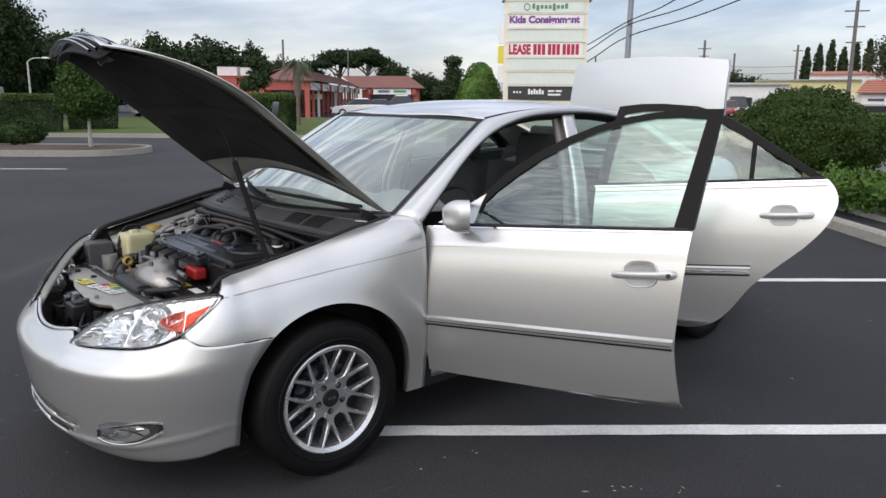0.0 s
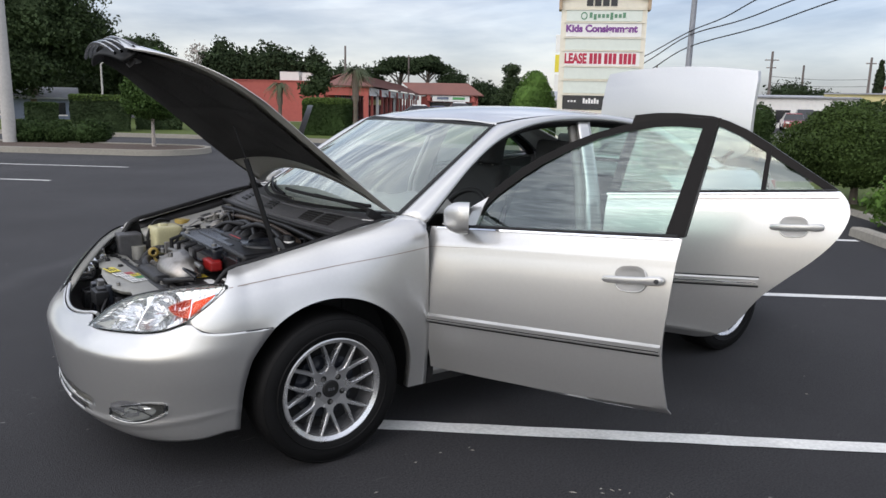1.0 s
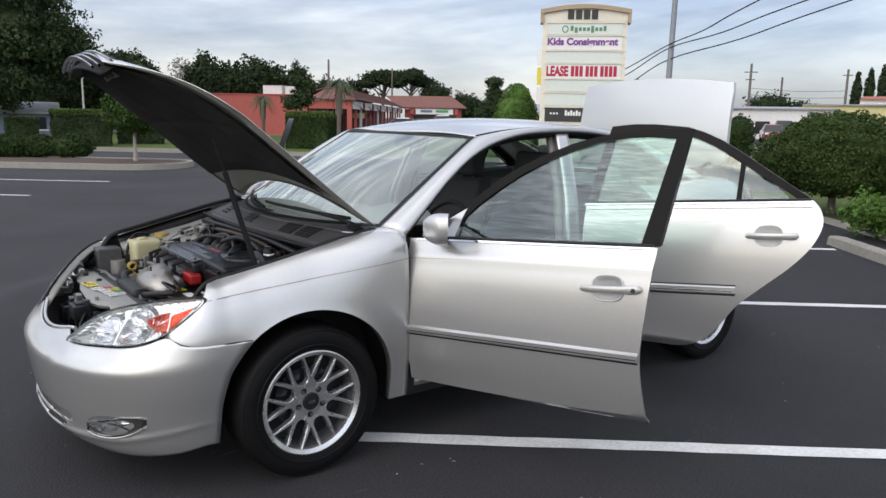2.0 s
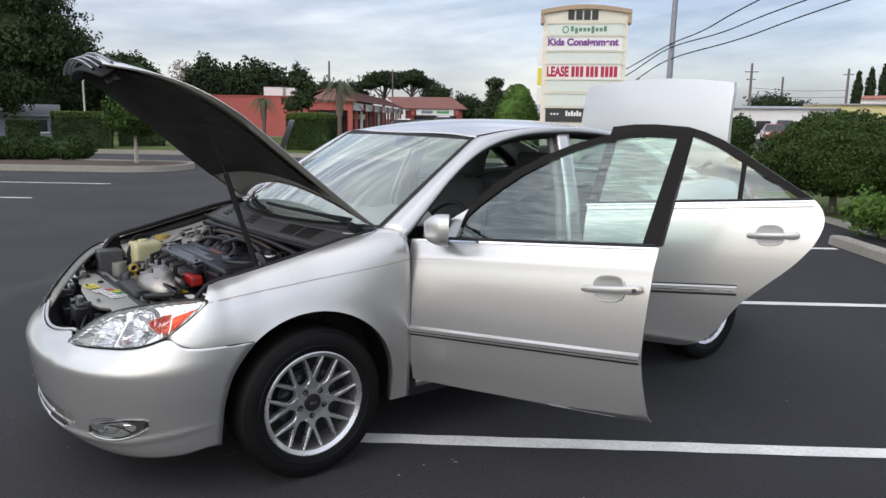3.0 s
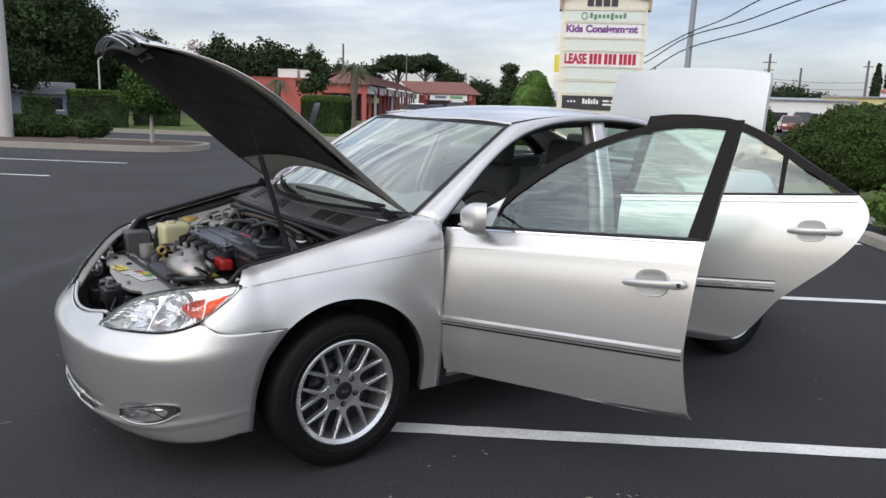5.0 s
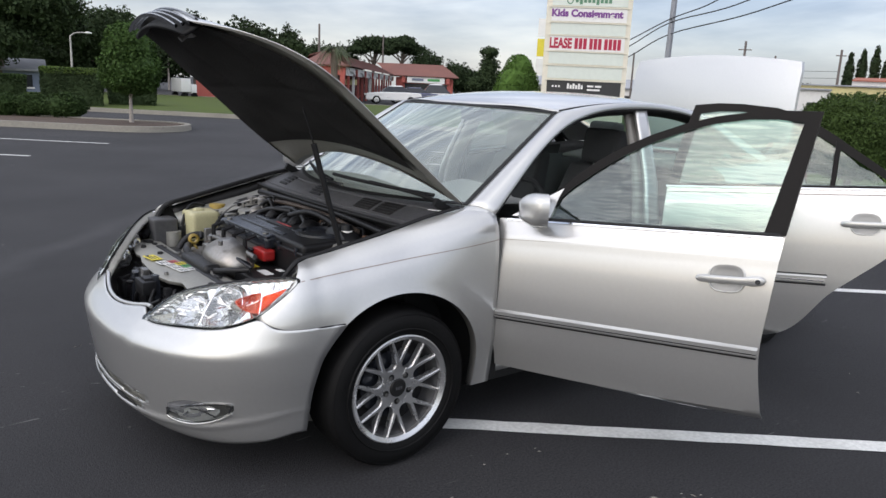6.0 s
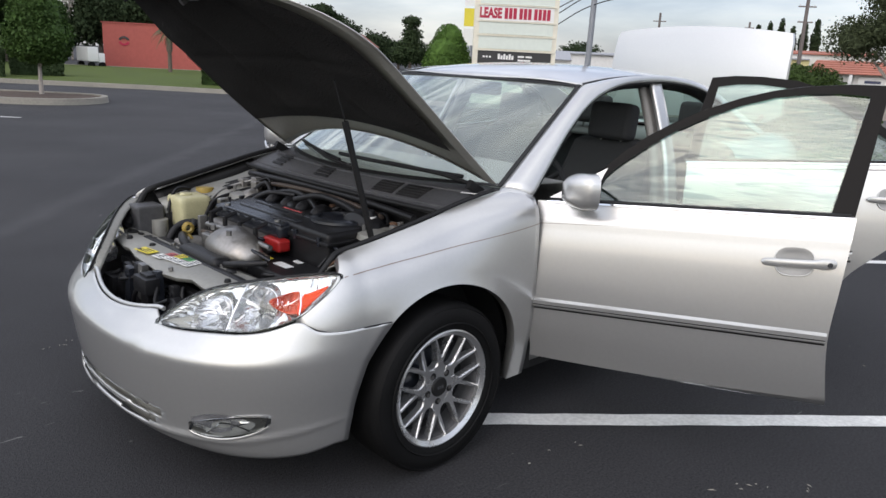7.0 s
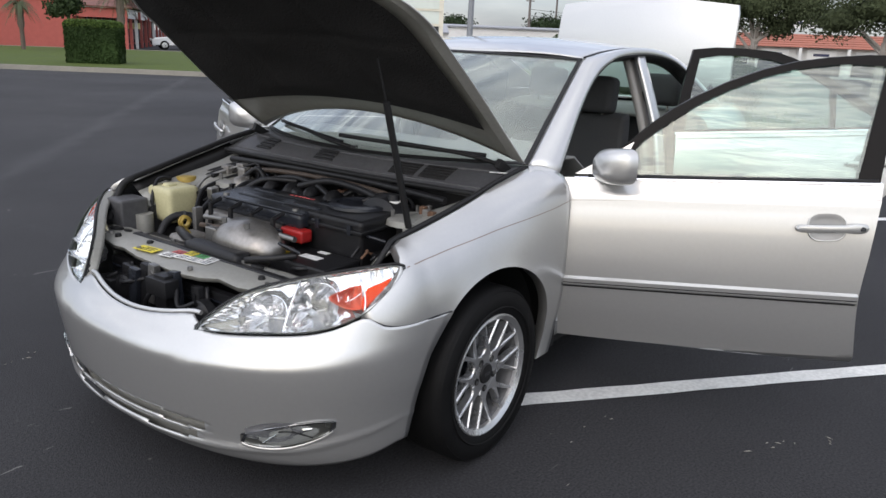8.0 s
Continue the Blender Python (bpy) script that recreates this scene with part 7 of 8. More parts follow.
def build_tree(name, label, at, trunk_h, trunk_r, blobs, mat, count, leaf, seed, bark=BARK, lean=(0, 0), category="tree", group="", limbs=5, shrink=.72, lump=.55):
    rnd = random.Random(seed)
    base = Vector(at)
    t = thing(name, label, category, at, group)
    bm = bmesh.new()
    top = Vector((lean[0], lean[1], trunk_h))
    mid = top * .5 + Vector((rnd.uniform(-.1, .1) * trunk_h * .3, rnd.uniform(-.1, .1) * trunk_h * .3, 0))
    rod(bm, (0, 0, -.05), mid, trunk_r * 1.15, trunk_r * .85, 10)
    rod(bm, mid - Vector((0, 0, .02)), top, trunk_r * .85, trunk_r * .6, 10)
    for i in range(limbs):
        c, r = blobs[i % len(blobs)]
        e = Vector(c) + Vector((rnd.uniform(-.4, .4) * r[0], rnd.uniform(-.4, .4) * r[1], rnd.uniform(-.1, .4) * r[2]))
        limb = bmesh.new()
        rod(limb, mid.lerp(top, rnd.uniform(.3, 1)), e, trunk_r * .45, trunk_r * .12, 7)
        part("limb", limb, bark, t)
    part("trunk", bm, bark, t)
    total = sum(r[0] * r[2] + r[1] * r[2] for c, r in blobs)
    v, f = [], []
    for c, r in blobs:
        def spot(g, c=c, r=r):
            d = Vector((g.gauss(0, 1), g.gauss(0, 1), g.gauss(0, 1))).normalized()
            k = g.uniform(.62 if lump > .3 else .84, 1.04) * lumpy((d.x * 2 + c[0], d.y * 2 + c[1], d.z * 2 + c[2]), seed, 1.6, lump)
            return Vector((c[0] + d.x * r[0] * k, c[1] + d.y * r[1] * k, c[2] + d.z * r[2] * k)), d
        a, b = leaves(int(count * (r[0] * r[2] + r[1] * r[2]) / total), spot, leaf, rnd)
        n = len(v)
        v += a
        f += [tuple(q + n for q in face) for face in b]
    leaf_object("crown", v, f, mat, t)
    blob_core(blobs, seed, shrink, mat, t)
    return t


def build_hedge(name, label, at, size, turn, mat, top_mat, count, leaf, seed, round_r=.12, category="hedge", flare=.06):
    """A clipped hedge: leaves over a soft-edged box, with fresh growth on top."""
    rnd = random.Random(seed)
    lx, ly, h = size
    t = thing(name, label, category, at)
    t.rotation_euler = (0, 0, turn)

    def shell(g, want_top):
        while True:
            q = Vector((g.uniform(-1, 1), g.uniform(-1, 1), g.uniform(0, 1)))
            face = g.random()
            area_x, area_y = ly * h * 2, lx * h * 2
            if want_top and g.random() < .45:
                # fresh shoots spill over the upper edge
                q.z = g.uniform(.86, 1)
                if g.random() < ly / (lx + ly):
                    sx = 1 if g.random() < .5 else -1
                    p, out = Vector((sx * lx / 2, q.y * ly / 2, q.z * h)), Vector((sx, 0, .4))
                else:
                    sy = 1 if g.random() < .5 else -1
                    p, out = Vector((q.x * lx / 2, sy * ly / 2, q.z * h)), Vector((0, sy, .4))
            elif want_top:
                p, out = Vector((q.x * lx / 2, q.y * ly / 2, h)), Vector((0, 0, 1))
            elif face < area_x / (area_x + area_y):
                sx = 1 if g.random() < .5 else -1
                p, out = Vector((sx * lx / 2, q.y * ly / 2, q.z * h)), Vector((sx, 0, 0))
            else:
                sy = 1 if g.random() < .5 else -1
                p, out = Vector((q.x * lx / 2, sy * ly / 2, q.z * h)), Vector((0, sy, 0))
            wide = 1 - flare * (1 - p.z / h)
            bump = .05 * noise.noise(p * 2.2 + Vector((seed, 0, 0))) + .03 * noise.noise(p * 6)
            p = Vector((p.x * wide, p.y * wide, p.z)) + out * (bump - abs(g.gauss(0, .035)))
            # soften the corners
            ex, ey, ez = max(0, abs(p.x) - lx / 2 + round_r), max(0, abs(p.y) - ly / 2 + round_r), max(0, p.z - h + round_r)
            d = math.sqrt(ex * ex + ey * ey + ez * ez)
            if d > round_r:
                k = (d - round_r) / d
                p -= Vector((math.copysign(ex, p.x), math.copysign(ey, p.y), ez)) * k
            p.z = max(.04, p.z)
            return p, out
    top_share = lx * ly / (lx * ly + 2 * h * (lx + ly))
    v, f = leaves(int(count * (1 - top_share)), lambda g: shell(g, False), leaf, rnd)
    leaf_object("leaf_sides", v, f, mat, t)
    v, f = leaves(int(count * top_share * 2.0), lambda g: shell(g, True), leaf, rnd)
    leaf_object("leaf_top", v, f, top_mat, t, "fresh clipped top growth")
    bm = bmesh.new()
    box(bm, -lx / 2 + .07, -ly / 2 + .07, .02, lx / 2 - .07, ly / 2 - .07, h - .07, bevel=.08)
    part("inner_foliage", bm, mat, t, smooth=False)
    bm = bmesh.new()
    for i in range(3):
        rod(bm, ((i - 1) * lx * .25, 0, -.04), ((i - 1) * lx * .25, 0, h * .5), .04, .025, 8)
    part("stems", bm, BARK, t)
    return t


# island plants
build_tree("island_tree", "small clipped round tree with a pale trunk on the island", (4.45, 18.55, .12), .9, .055,
           [((0, 0, 1.42), (.78, .78, .66)), ((0, 0, 1.95), (.64, .64, .72)), ((.15, -.05, 1.2), (.6, .6, .42))], LEAF_ISLAND, 14000, .062, 11, bark=BARK_PALE, limbs=6, shrink=.86, lump=.2)
bush_at = [(1.75, 21.9, .56, .58), (2.55, 21.55, .52, .56), (3.32, 21.15, .60, .60)]
for i, (bx, by, r, h) in enumerate(bush_at):
    build_tree("boxwood_bush", "low clipped dark green boxwood bush on the island", (bx, by, .12), .25, .04, [((0, 0, h * .5), (r, r, h * .62))], LEAF_HEDGE, 4800, .05, 20 + i, category="bush", group="island bushes", limbs=3, shrink=.88, lump=.2)

# hedges on the lawn
build_hedge("clipped_hedge", "boxy clipped hedge with a bright green top on the lawn", (13.0, 24.62, .1), (1.85, 1.5, 1.53), -.72, LEAF_HEDGE, LEAF_TOP, 16000, .055, 31, round_r=.26)
build_hedge("clipped_hedge", "long dark clipped hedge behind the island", (5.3, 29.3, .1), (2.2, 1.5, 1.45), -.25, LEAF_DARK, LEAF_TOP, 12000, .06, 32)
build_hedge("clipped_hedge", "dark clipped hedge near the house", (4.15, 36.4, .1), (1.35, 1.3, 1.05), -.1, LEAF_DARK, LEAF_HEDGE, 3000, .09, 33)
build_hedge("clipped_hedge", "dark clipped hedge behind the island tree", (7.9, 30.6, .1), (1.9, 1.5, 1.05), -.3, LEAF_DARK, LEAF_HEDGE, 4200, .085, 34)
build_tree("cone_bush", "bright green clipped cone-shaped bush beside the sign", (16.95, 16.55, 0), .5, .06, [((0, 0, .8), (.94, .94, .85)), ((0, 0, 1.25), (.88, .88, .80)), ((0, 0, 1.68), (.74, .74, .74)), ((0, 0, 2.1), (.52, .52, .62))], LEAF_BRIGHT, 20000, .05, 41, category="bush", limbs=3, shrink=.94, lump=.05)
build_tree("round_bush", "large rounded dark green bush on bare stems", (10.9, 2.35, .05), .75, .06, [((0, 0, .90), (1.18, 1.18, .54)), ((.1, .1, .78), (1.08, 1.08, .44)), ((.02, .0, 1.12), (.82, .82, .50)), ((-.5, -.3, .72), (.62, .62, .40)), ((.5, -.5, .66), (.6, .6, .42))], LEAF_DENSE, 62000, .034, 51, category="bush", limbs=9, shrink=.86, lump=.24)
build_tree("low_shrub", "low light green shrub on the verge", (8.75, .15, .05), .15, .02, [((0, 0, .30), (.42, .55, .30)), ((.3, .7, .28), (.45, .45, .28)), ((.5, -.6, .25), (.5, .5, .28))], LEAF_BRIGHT, 3800, .05, 52, category="bush", limbs=5, shrink=.7)
build_tree("round_bush", "rounded green bush by the street", (19.8, 9.55, .05), .5, .06, [((0, 0, 1.1), (.44, .44, .55)), ((0, 0, .65), (.40, .40, .45))], LEAF_HEDGE, 4000, .055, 53, category="bush", limbs=3, shrink=.88, lump=.2)
build_hedge("clipped_hedge", "low clipped hedge along the street", (24.5, 7.6, 0), (4.2, 1.0, 1.05), -1.1, LEAF_HEDGE, LEAF_TOP, 5000, .09, 35)


def build_palm(at, height, frond, seed, label):
    rnd = random.Random(seed)
    t = thing("palm_tree", label, "palm tree", at, group="palms")
    bm = bmesh.new()
    for i in range(10):
        z0, z1 = height * i / 10, height * (i + 1) / 10
        fat = 1 + .55 * (z1 / height > .6)
        rod(bm, (0, 0, z0 - .03), (0, 0, z1), .10 * fat, .12 * fat, 9)
    part("trunk", bm, BARK, t)
    v, f = [], []
    for k in range(46):
        a, up = rnd.uniform(0, 6.28), rnd.uniform(-.7, 1.2)
        way, across = Vector((math.cos(a), math.sin(a), 0)), Vector((-math.sin(a), math.cos(a), 0))
        long = frond * rnd.uniform(.8, 1.1)
        spine = [way * (long * q * math.cos(up * .7)) + Vector((0, 0, height + long * (.5 * up * q - .75 * q * q))) for q in (i / 12 for i in range(13))]
        for i in range(1, 13):
            d, p = (spine[i] - spine[i - 1]).normalized(), spine[i]
            reach = long * .30 * math.sin(math.pi * min(1, .25 + .72 * i / 12))
            for side_of in (-1, 1):
                tip = p + d * reach * .75 + across * side_of * reach * .7 - Vector((0, 0, reach * rnd.uniform(.1, .5)))
                n = len(v)
                v += [p - d * .018, p + d * .018, tip]
                f.append((n, n + 1, n + 2))
            n = len(v)
            v += [spine[i - 1] - across * .012, spine[i - 1] + across * .012, p + across * .01, p - across * .01]
            f.append((n, n + 1, n + 2, n + 3))
    leaf_object("fronds", v, f, PALM_LEAF, t)
    return t


build_palm((17.2, 39.0, .1), 2.35, 1.0, 61, "short stout palm on the lawn before the red wall")
build_palm((17.25, 29.9, .1), 2.95, 1.1, 62, "pale palm beside the clipped hedge")
build_tree("lawn_tree", "leafy young tree before the red shop wall", (19.2, 38.0, .1), 1.8, .10, [((0, 0, 2.4), (.75, .75, .6)), ((.35, .1, 3.1), (.6, .6, .5)), ((-.25, 0, 3.4), (.4, .4, .4)), ((-.6, 0, 2.1), (.6, .6, .45))], LEAF_DARK, 2600, .13, 63, limbs=6)

# the big trees at the back
build_tree("oak_tree", "tall dark oak behind the blue house", (5.2, 46.5, 0), 3.2, .35, [((0, 0, 6.0), (3.6, 3.2, 3.0)), ((-2.6, -.5, 4.6), (2.6, 2.6, 2.4)), ((2.4, 0, 5.0), (2.2, 2.2, 2.0)), ((0, 0, 8.0), (2.6, 2.4, 1.8)), ((3.6, .5, 4.0), (1.3, 1.4, 1.2)), ((-4.5, 0, 6.5), (2.6, 2.6, 2.6)), ((-1.0, -1.5, 3.0), (2.2, 1.6, 1.5))], LEAF_DARK, 60000, .16, 71, limbs=9)
build_tree("oak_tree", "dark oak behind the raised hood", (12.6, 52.0, 0), 2.4, .3, [((0, 0, 4.0), (2.3, 2.2, 1.5)), ((-1.8, 0, 3.3), (1.8, 1.8, 1.4)), ((1.6, 0, 3.2), (1.7, 1.7, 1.2)), ((-3.5, 0, 2.2), (2.0, 1.6, 1.4))], LEAF_DARK, 26000, .16, 72, limbs=7)
far_tree_rows = [
    (24.9, 70.0, 7.1, 2.0), (27.1, 69.2, 6.4, 1.9), (29.3, 68.3, 7.0, 2.3), (31.2, 67.9, 6.2, 1.9), (33.0, 66.6, 6.3, 1.5),
    (54.8, 101.4, 7.3, 2.6), (58.1, 99.4, 7.1, 2.8), (69.1, 92.4, 6.9, 2.6), (72.8, 89.5, 5.3, 2.6), (75.7, 87.4, 4.3, 2.4),
    (21.0, 73.0, 5.0, 2.6), (15.5, 72.0, 5.0, 3.0), (10.0, 70.0, 5.2, 3.4), (4.0, 70.0, 5.6, 3.6), (-4.0, 68.0, 6.5, 4.0),
]
for i, (tx, ty, th, tr) in enumerate(far_tree_rows):
    build_tree("far_tree", "dark green broadleaf tree on the skyline", (tx, ty, 0), th * .5, .2, [((0, 0, th * .62), (tr, tr, th * .36)), ((tr * .5, 0, th * .45), (tr * .7, tr * .7, th * .3)), ((-tr * .55, 0, th * .48), (tr * .65, tr * .65, th * .28))], LEAF_FAR, 8000, .27, 80 + i, group="skyline trees", limbs=5)
for i, (tx, ty, th, tr) in enumerate(((62.2, 96.7, 8.8, 3.0), (65.9, 94.4, 9.0, 3.0))):
    build_tree("umbrella_tree", "spreading tree with open limbs on the skyline", (tx, ty, 0), th * .62, .28, [((-.2 * tr, 0, th * .84), (tr * .9, tr * .8, th * .11)), ((.7 * tr, 0, th * .78), (tr * .7, tr * .6, th * .09)), ((-.9 * tr, 0, th * .74), (tr * .55, tr * .5, th * .08)), ((.3 * tr, .5, th * .92), (tr * .5, tr * .5, th * .07))], LEAF_FAR, 7000, .26, 150 + i, limbs=12, shrink=.6)
build_tree("bare_tree", "pale leafless tree on the skyline", (22.6, 70.8, 0), 4.0, .10, [((0, 0, 5.6), (1.1, 1.1, 1.3)), ((.3, 0, 6.0), (.8, .8, .8))], BARK_PALE, 260, .20, 99, bark=BARK_PALE, limbs=22, shrink=.05)
build_tree("tall_tree", "slender feathery tree by the distant shops", (37.9, 42.2, 0), 2.2, .16, [((0, 0, 2.2), (1.0, 1.0, 1.0)), ((.2, 0, 3.3), (.75, .75, .7)), ((.1, 0, 4.3), (.7, .7, .45)), ((1.2, 0, 1.9), (.9, .9, .9)), ((-1.1, 0, 1.9), (.7, .7, .6))], LEAF_DARK, 4200, .16, 101, limbs=6, shrink=.6)
for i, (tx, ty, th, tr) in enumerate(((62.0, 52.0, 4.0, 2.2), (70.5, 50.0, 4.4, 2.4), (84.0, 45.5, 5.2, 2.8), (86.5, 43.0, 4.2, 2.2), (92.0, 40.0, 3.4, 2.4), (52.0, 47.0, 3.8, 1.6))):
    build_tree("far_tree", "dark green broadleaf tree on the skyline", (tx, ty, 0), th * .5, .2, [((0, 0, th * .62), (tr, tr, th * .36)), ((tr * .6, 0, th * .5), (tr * .7, tr * .7, th * .3))], LEAF_FAR, 4600, .21, 110 + i, group="skyline trees", limbs=4)
for i in range(6):
    build_tree("cypress_tree", "dark narrow cypress in a row", (84.1 + i * .6, 35.7 - i * 1.05, 0), 2.0, .15, [((0, 0, 3.2), (.66, .66, 1.9)), ((0, 0, 5.0 + .3 * (i % 3)), (.50, .50, 1.5)), ((.08, 0, 6.4 + .4 * (i % 3)), (.26, .26, .8))], LEAF_FAR, 2200, .18, 130 + i, group="cypress row", limbs=3, shrink=.8, lump=.25)
# oaks across the street
build_tree("street_oak", "spreading oak before the orange-roofed shops", (31.6, 6.7, .1), 1.9, .16, [((0, 0, 3.3), (1.5, 1.7, 1.0)), ((-.3, 1.4, 3.0), (1.1, 1.2, .9)), ((.3, -1.6, 3.2), (1.2, 1.3, .8)), ((0, 0, 4.4), (1.3, 1.4, .8)), ((.2, .6, 5.2), (1.1, 1.2, .8)), ((.1, -.9, 2.4), (.6, .7, .5))], LEAF_OAK, 16000, .085, 141, bark=BARK_PALE, limbs=10, shrink=.62)
build_tree("street_oak", "spreading oak with a forked pale trunk", (30.7, 1.8, .1), 1.9, .16, [((0, 0, 3.1), (1.6, 1.9, .9)), ((-.3, 1.6, 2.7), (1.1, 1.3, .75)), ((.3, -1.8, 2.7), (1.3, 1.6, .8)), ((0, 0, 4.2), (1.5, 1.8, .9)), ((.2, -2.6, 2.2), (1.0, 1.2, .7)), ((.1, -1.2, 4.0), (1.3, 1.6, .9))], LEAF_OAK, 16000, .085, 142, bark=BARK_PALE, limbs=10, shrink=.62)

# ---- buildings ----
def wall_box(bm, a, b, h, depth, z0=0.0):
    """A wall block from ground place a to b with a height, its depth to the left of a-b."""
    a, b = Vector((*a[:2], 0)), Vector((*b[:2], 0))
    d = (b - a).normalized()
    n = Vector((-d.y, d.x, 0)) * depth
    q = [a, b, b + n, a + n]
    vs = [bm.verts.new(p + Vector((0, 0, z))) for z in (z0, z0 + h) for p in q]
    for f in ((0, 1, 2, 3), (4, 5, 6, 7), (0, 1, 5, 4), (1, 2, 6, 5), (2, 3, 7, 6), (3, 0, 4, 7)):
        bm.faces.new([vs[i] for i in f])


def at_line(a, b, t, out=0.0, z=0.0):
    a, b = Vector((*a[:2], 0)), Vector((*b[:2], 0))
    d = (b - a).normalized()
    n = Vector((d.y, -d.x, 0))
    return a.lerp(b, t) + n * out + Vector((0, 0, z))


def build_shops():
    """The coral shop row: a blank end wall and a covered walk running away from it."""
    origin = Vector((17.7, 50.05, 0))
    shops = thing("shop_building", "low coral-red shop row with a brown tile roof and covered walk", "building", origin)
    d = Vector((.78, -.626, 0)).normalized()
    w = Vector((-d.y, d.x, 0))

    def at(u, v, z=0.0):
        """u along the end wall, v away along the covered walk."""
        return d * u + w * v + Vector((0, 0, z))

    def block(bm, u0, u1, v0, v1, z0, z1):
        vs = [bm.verts.new(at(u, v, z)) for z in (z0, z1) for u, v in ((u0, v0), (u1, v0), (u1, v1), (u0, v1))]
        for f in ((3, 2, 1, 0), (4, 5, 6, 7), (0, 1, 5, 4), (1, 2, 6, 5), (2, 3, 7, 6), (3, 0, 4, 7)):
            bm.faces.new([vs[i] for i in f])

    def piece(name, mat, u0, u1, v0, v1, z0, z1, label="", parent=shops):
        bm = bmesh.new()
        block(bm, u0, u1, v0, v1, z0, z1)
        return part(name, bm, mat, parent, label, smooth=False)

    piece("end_wall", CORAL, 0, 7.3, 0, .35, 0, 2.86, "blank coral stucco end wall")
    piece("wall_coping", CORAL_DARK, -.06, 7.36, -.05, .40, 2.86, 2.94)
    # round mark on the end wall
    for k, (a0, a1) in enumerate(((15, 165), (195, 345))):
        v = []
        for i in range(15):
            a = radians(a0 + (a1 - a0) * i / 14)
            for r in (.20, .36):
                v.append(at(1.35 + r * math.cos(a), -.03, 1.75 + r * .85 * math.sin(a)))
        make("wall_mark", v, [(2 * i, 2 * i + 2, 2 * i + 3, 2 * i + 1) for i in range(14)], INK_RED if k else INK_DARK, shops, "round dark red wall sign", smooth=False, thick=.04)
    # shop front set back behind the walk
    LONG, BAYS = 40.0, 7
    # the front's colour is darkened to stand for shade under the walk
    piece("shop_front", CORAL_DARK, 0, 7.9, .40, LONG, 0, 2.55, "coral shop front with shade put into its colour")
    for i in range(12):
        v0, v1 = .4 + (LONG - .4) * (i + .06) / 12, .4 + (LONG - .4) * (i + .94) / 12
        win = piece("shop_window", DARK_GLASS, 7.93, 7.98, v0, v1, .12, 2.2, "dark shop window")
        for k in (.33, .66):
            m = v0 + (v1 - v0) * k
            piece("window_bar", CORAL_DARK, 7.99, 8.03, m - .05, m + .05, .12, 2.2, parent=win)
    # coral fascia over the end of the walk
    piece("end_fascia", CORAL, 7.4, 10.5, -.12, .12, 1.98, 2.56, "coral fascia over the walk's end")
    piece("fascia_trim", WHITE_WALL, 7.4, 10.6, -.20, -.10, 2.56, 2.64)
    for i in range(2 * BAYS + 1):
        v = i * LONG / (2 * BAYS)
        wide = .16 if i == 0 else .09
        piece("walk_post", WHITE_WALL if i in (2, 6) else CORAL if i in (0, 1, 5, 9) else CORAL_DARK, 10.3 - wide, 10.3 + wide, v - wide, v + wide, 0, 2.0, "covered-walk post")
    # scalloped fascia and its brackets
    for i in range(BAYS):
        v = []
        for k in range(11):
            q = (i + .06 + .88 * k / 10) * LONG / BAYS
            v += [at(10.46, q, 2.56), at(10.46, q, 2.02 + .30 * math.sin(math.pi * k / 10) ** .6)]
        make("fascia_arch", v, [(2 * k, 2 * k + 2, 2 * k + 3, 2 * k + 1) for k in range(10)], WHITE_WALL, shops, "pale arched fascia panel", smooth=False, thick=.08)
        v = []
        for k in range(11):
            q = (i + .10 + .80 * k / 10) * LONG / BAYS
            v += [at(10.36, q, 2.40), at(10.36, q, 2.00)]
        make("fascia_back", v, [(2 * k, 2 * k + 2, 2 * k + 3, 2 * k + 1) for k in range(10)], WHITE_WALL, shops, "pale board behind the arch", smooth=False, thick=.03)
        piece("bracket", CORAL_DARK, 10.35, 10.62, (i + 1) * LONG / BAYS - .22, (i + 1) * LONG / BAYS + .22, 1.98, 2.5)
    piece("hanging_sign", YELLOW_WALL, 9.6, 10.5, 6.2, 6.3, 1.35, 1.75, "small hanging shop sign")
    piece("walk_ceiling", WHITE_WALL, 7.9, 10.3, .15, LONG, 2.45, 2.52)
    # tile roof over the walk
    rows = 12
    for r in range(rows):
        t0, t1 = r / rows, (r + 1) / rows
        v = [at(10.85 - 2.5 * t, v, 2.60 + 1.15 * t + (.05 if t == t0 else 0)) for v in (None, LONG) for t in (t0, t1) for v in ((-.35 + 4.4 * t) if v is None else v,)]
        make("tile_course", v, [(0, 1, 3, 2)], ROOF_TILE, shops, "brown roof tile course", smooth=False, thick=.05)
    make("roof_hip", [at(10.85, -.35, 2.60), at(7.45, -.35, 2.66), at(8.35, 4.05, 3.75)], [(0, 1, 2)], ROOF_TILE, shops, smooth=False, thick=.08)
    make("roof_back", [at(8.35, 4.05, 3.75), at(8.35, LONG, 3.75), at(5.5, LONG, 2.6), at(5.5, .5, 2.6)], [(0, 1, 2, 3)], ROOF_TILE, shops, smooth=False, thick=.08)
    # wing that returns at the far end
    piece("return_wing", CORAL, 10.9, 17.9, 40.3, 46.0, 0, 2.5, "coral return wing")
    piece("wing_sign", SIGN_WHITE, 12.3, 16.9, 39.9, 40.05, 1.90, 2.62, "white shop sign band")
    piece("wing_window", DARK_GLASS, 12.0, 17.2, 40.2, 40.28, .1, 1.8)
    for i in range(2):
        piece("sign_bar", BLUE_WALL if i == 0 else LABEL_GREEN, 12.9 + 1.9 * i, 14.3 + 2.0 * i, 39.84, 39.89, 2.14, 2.42)
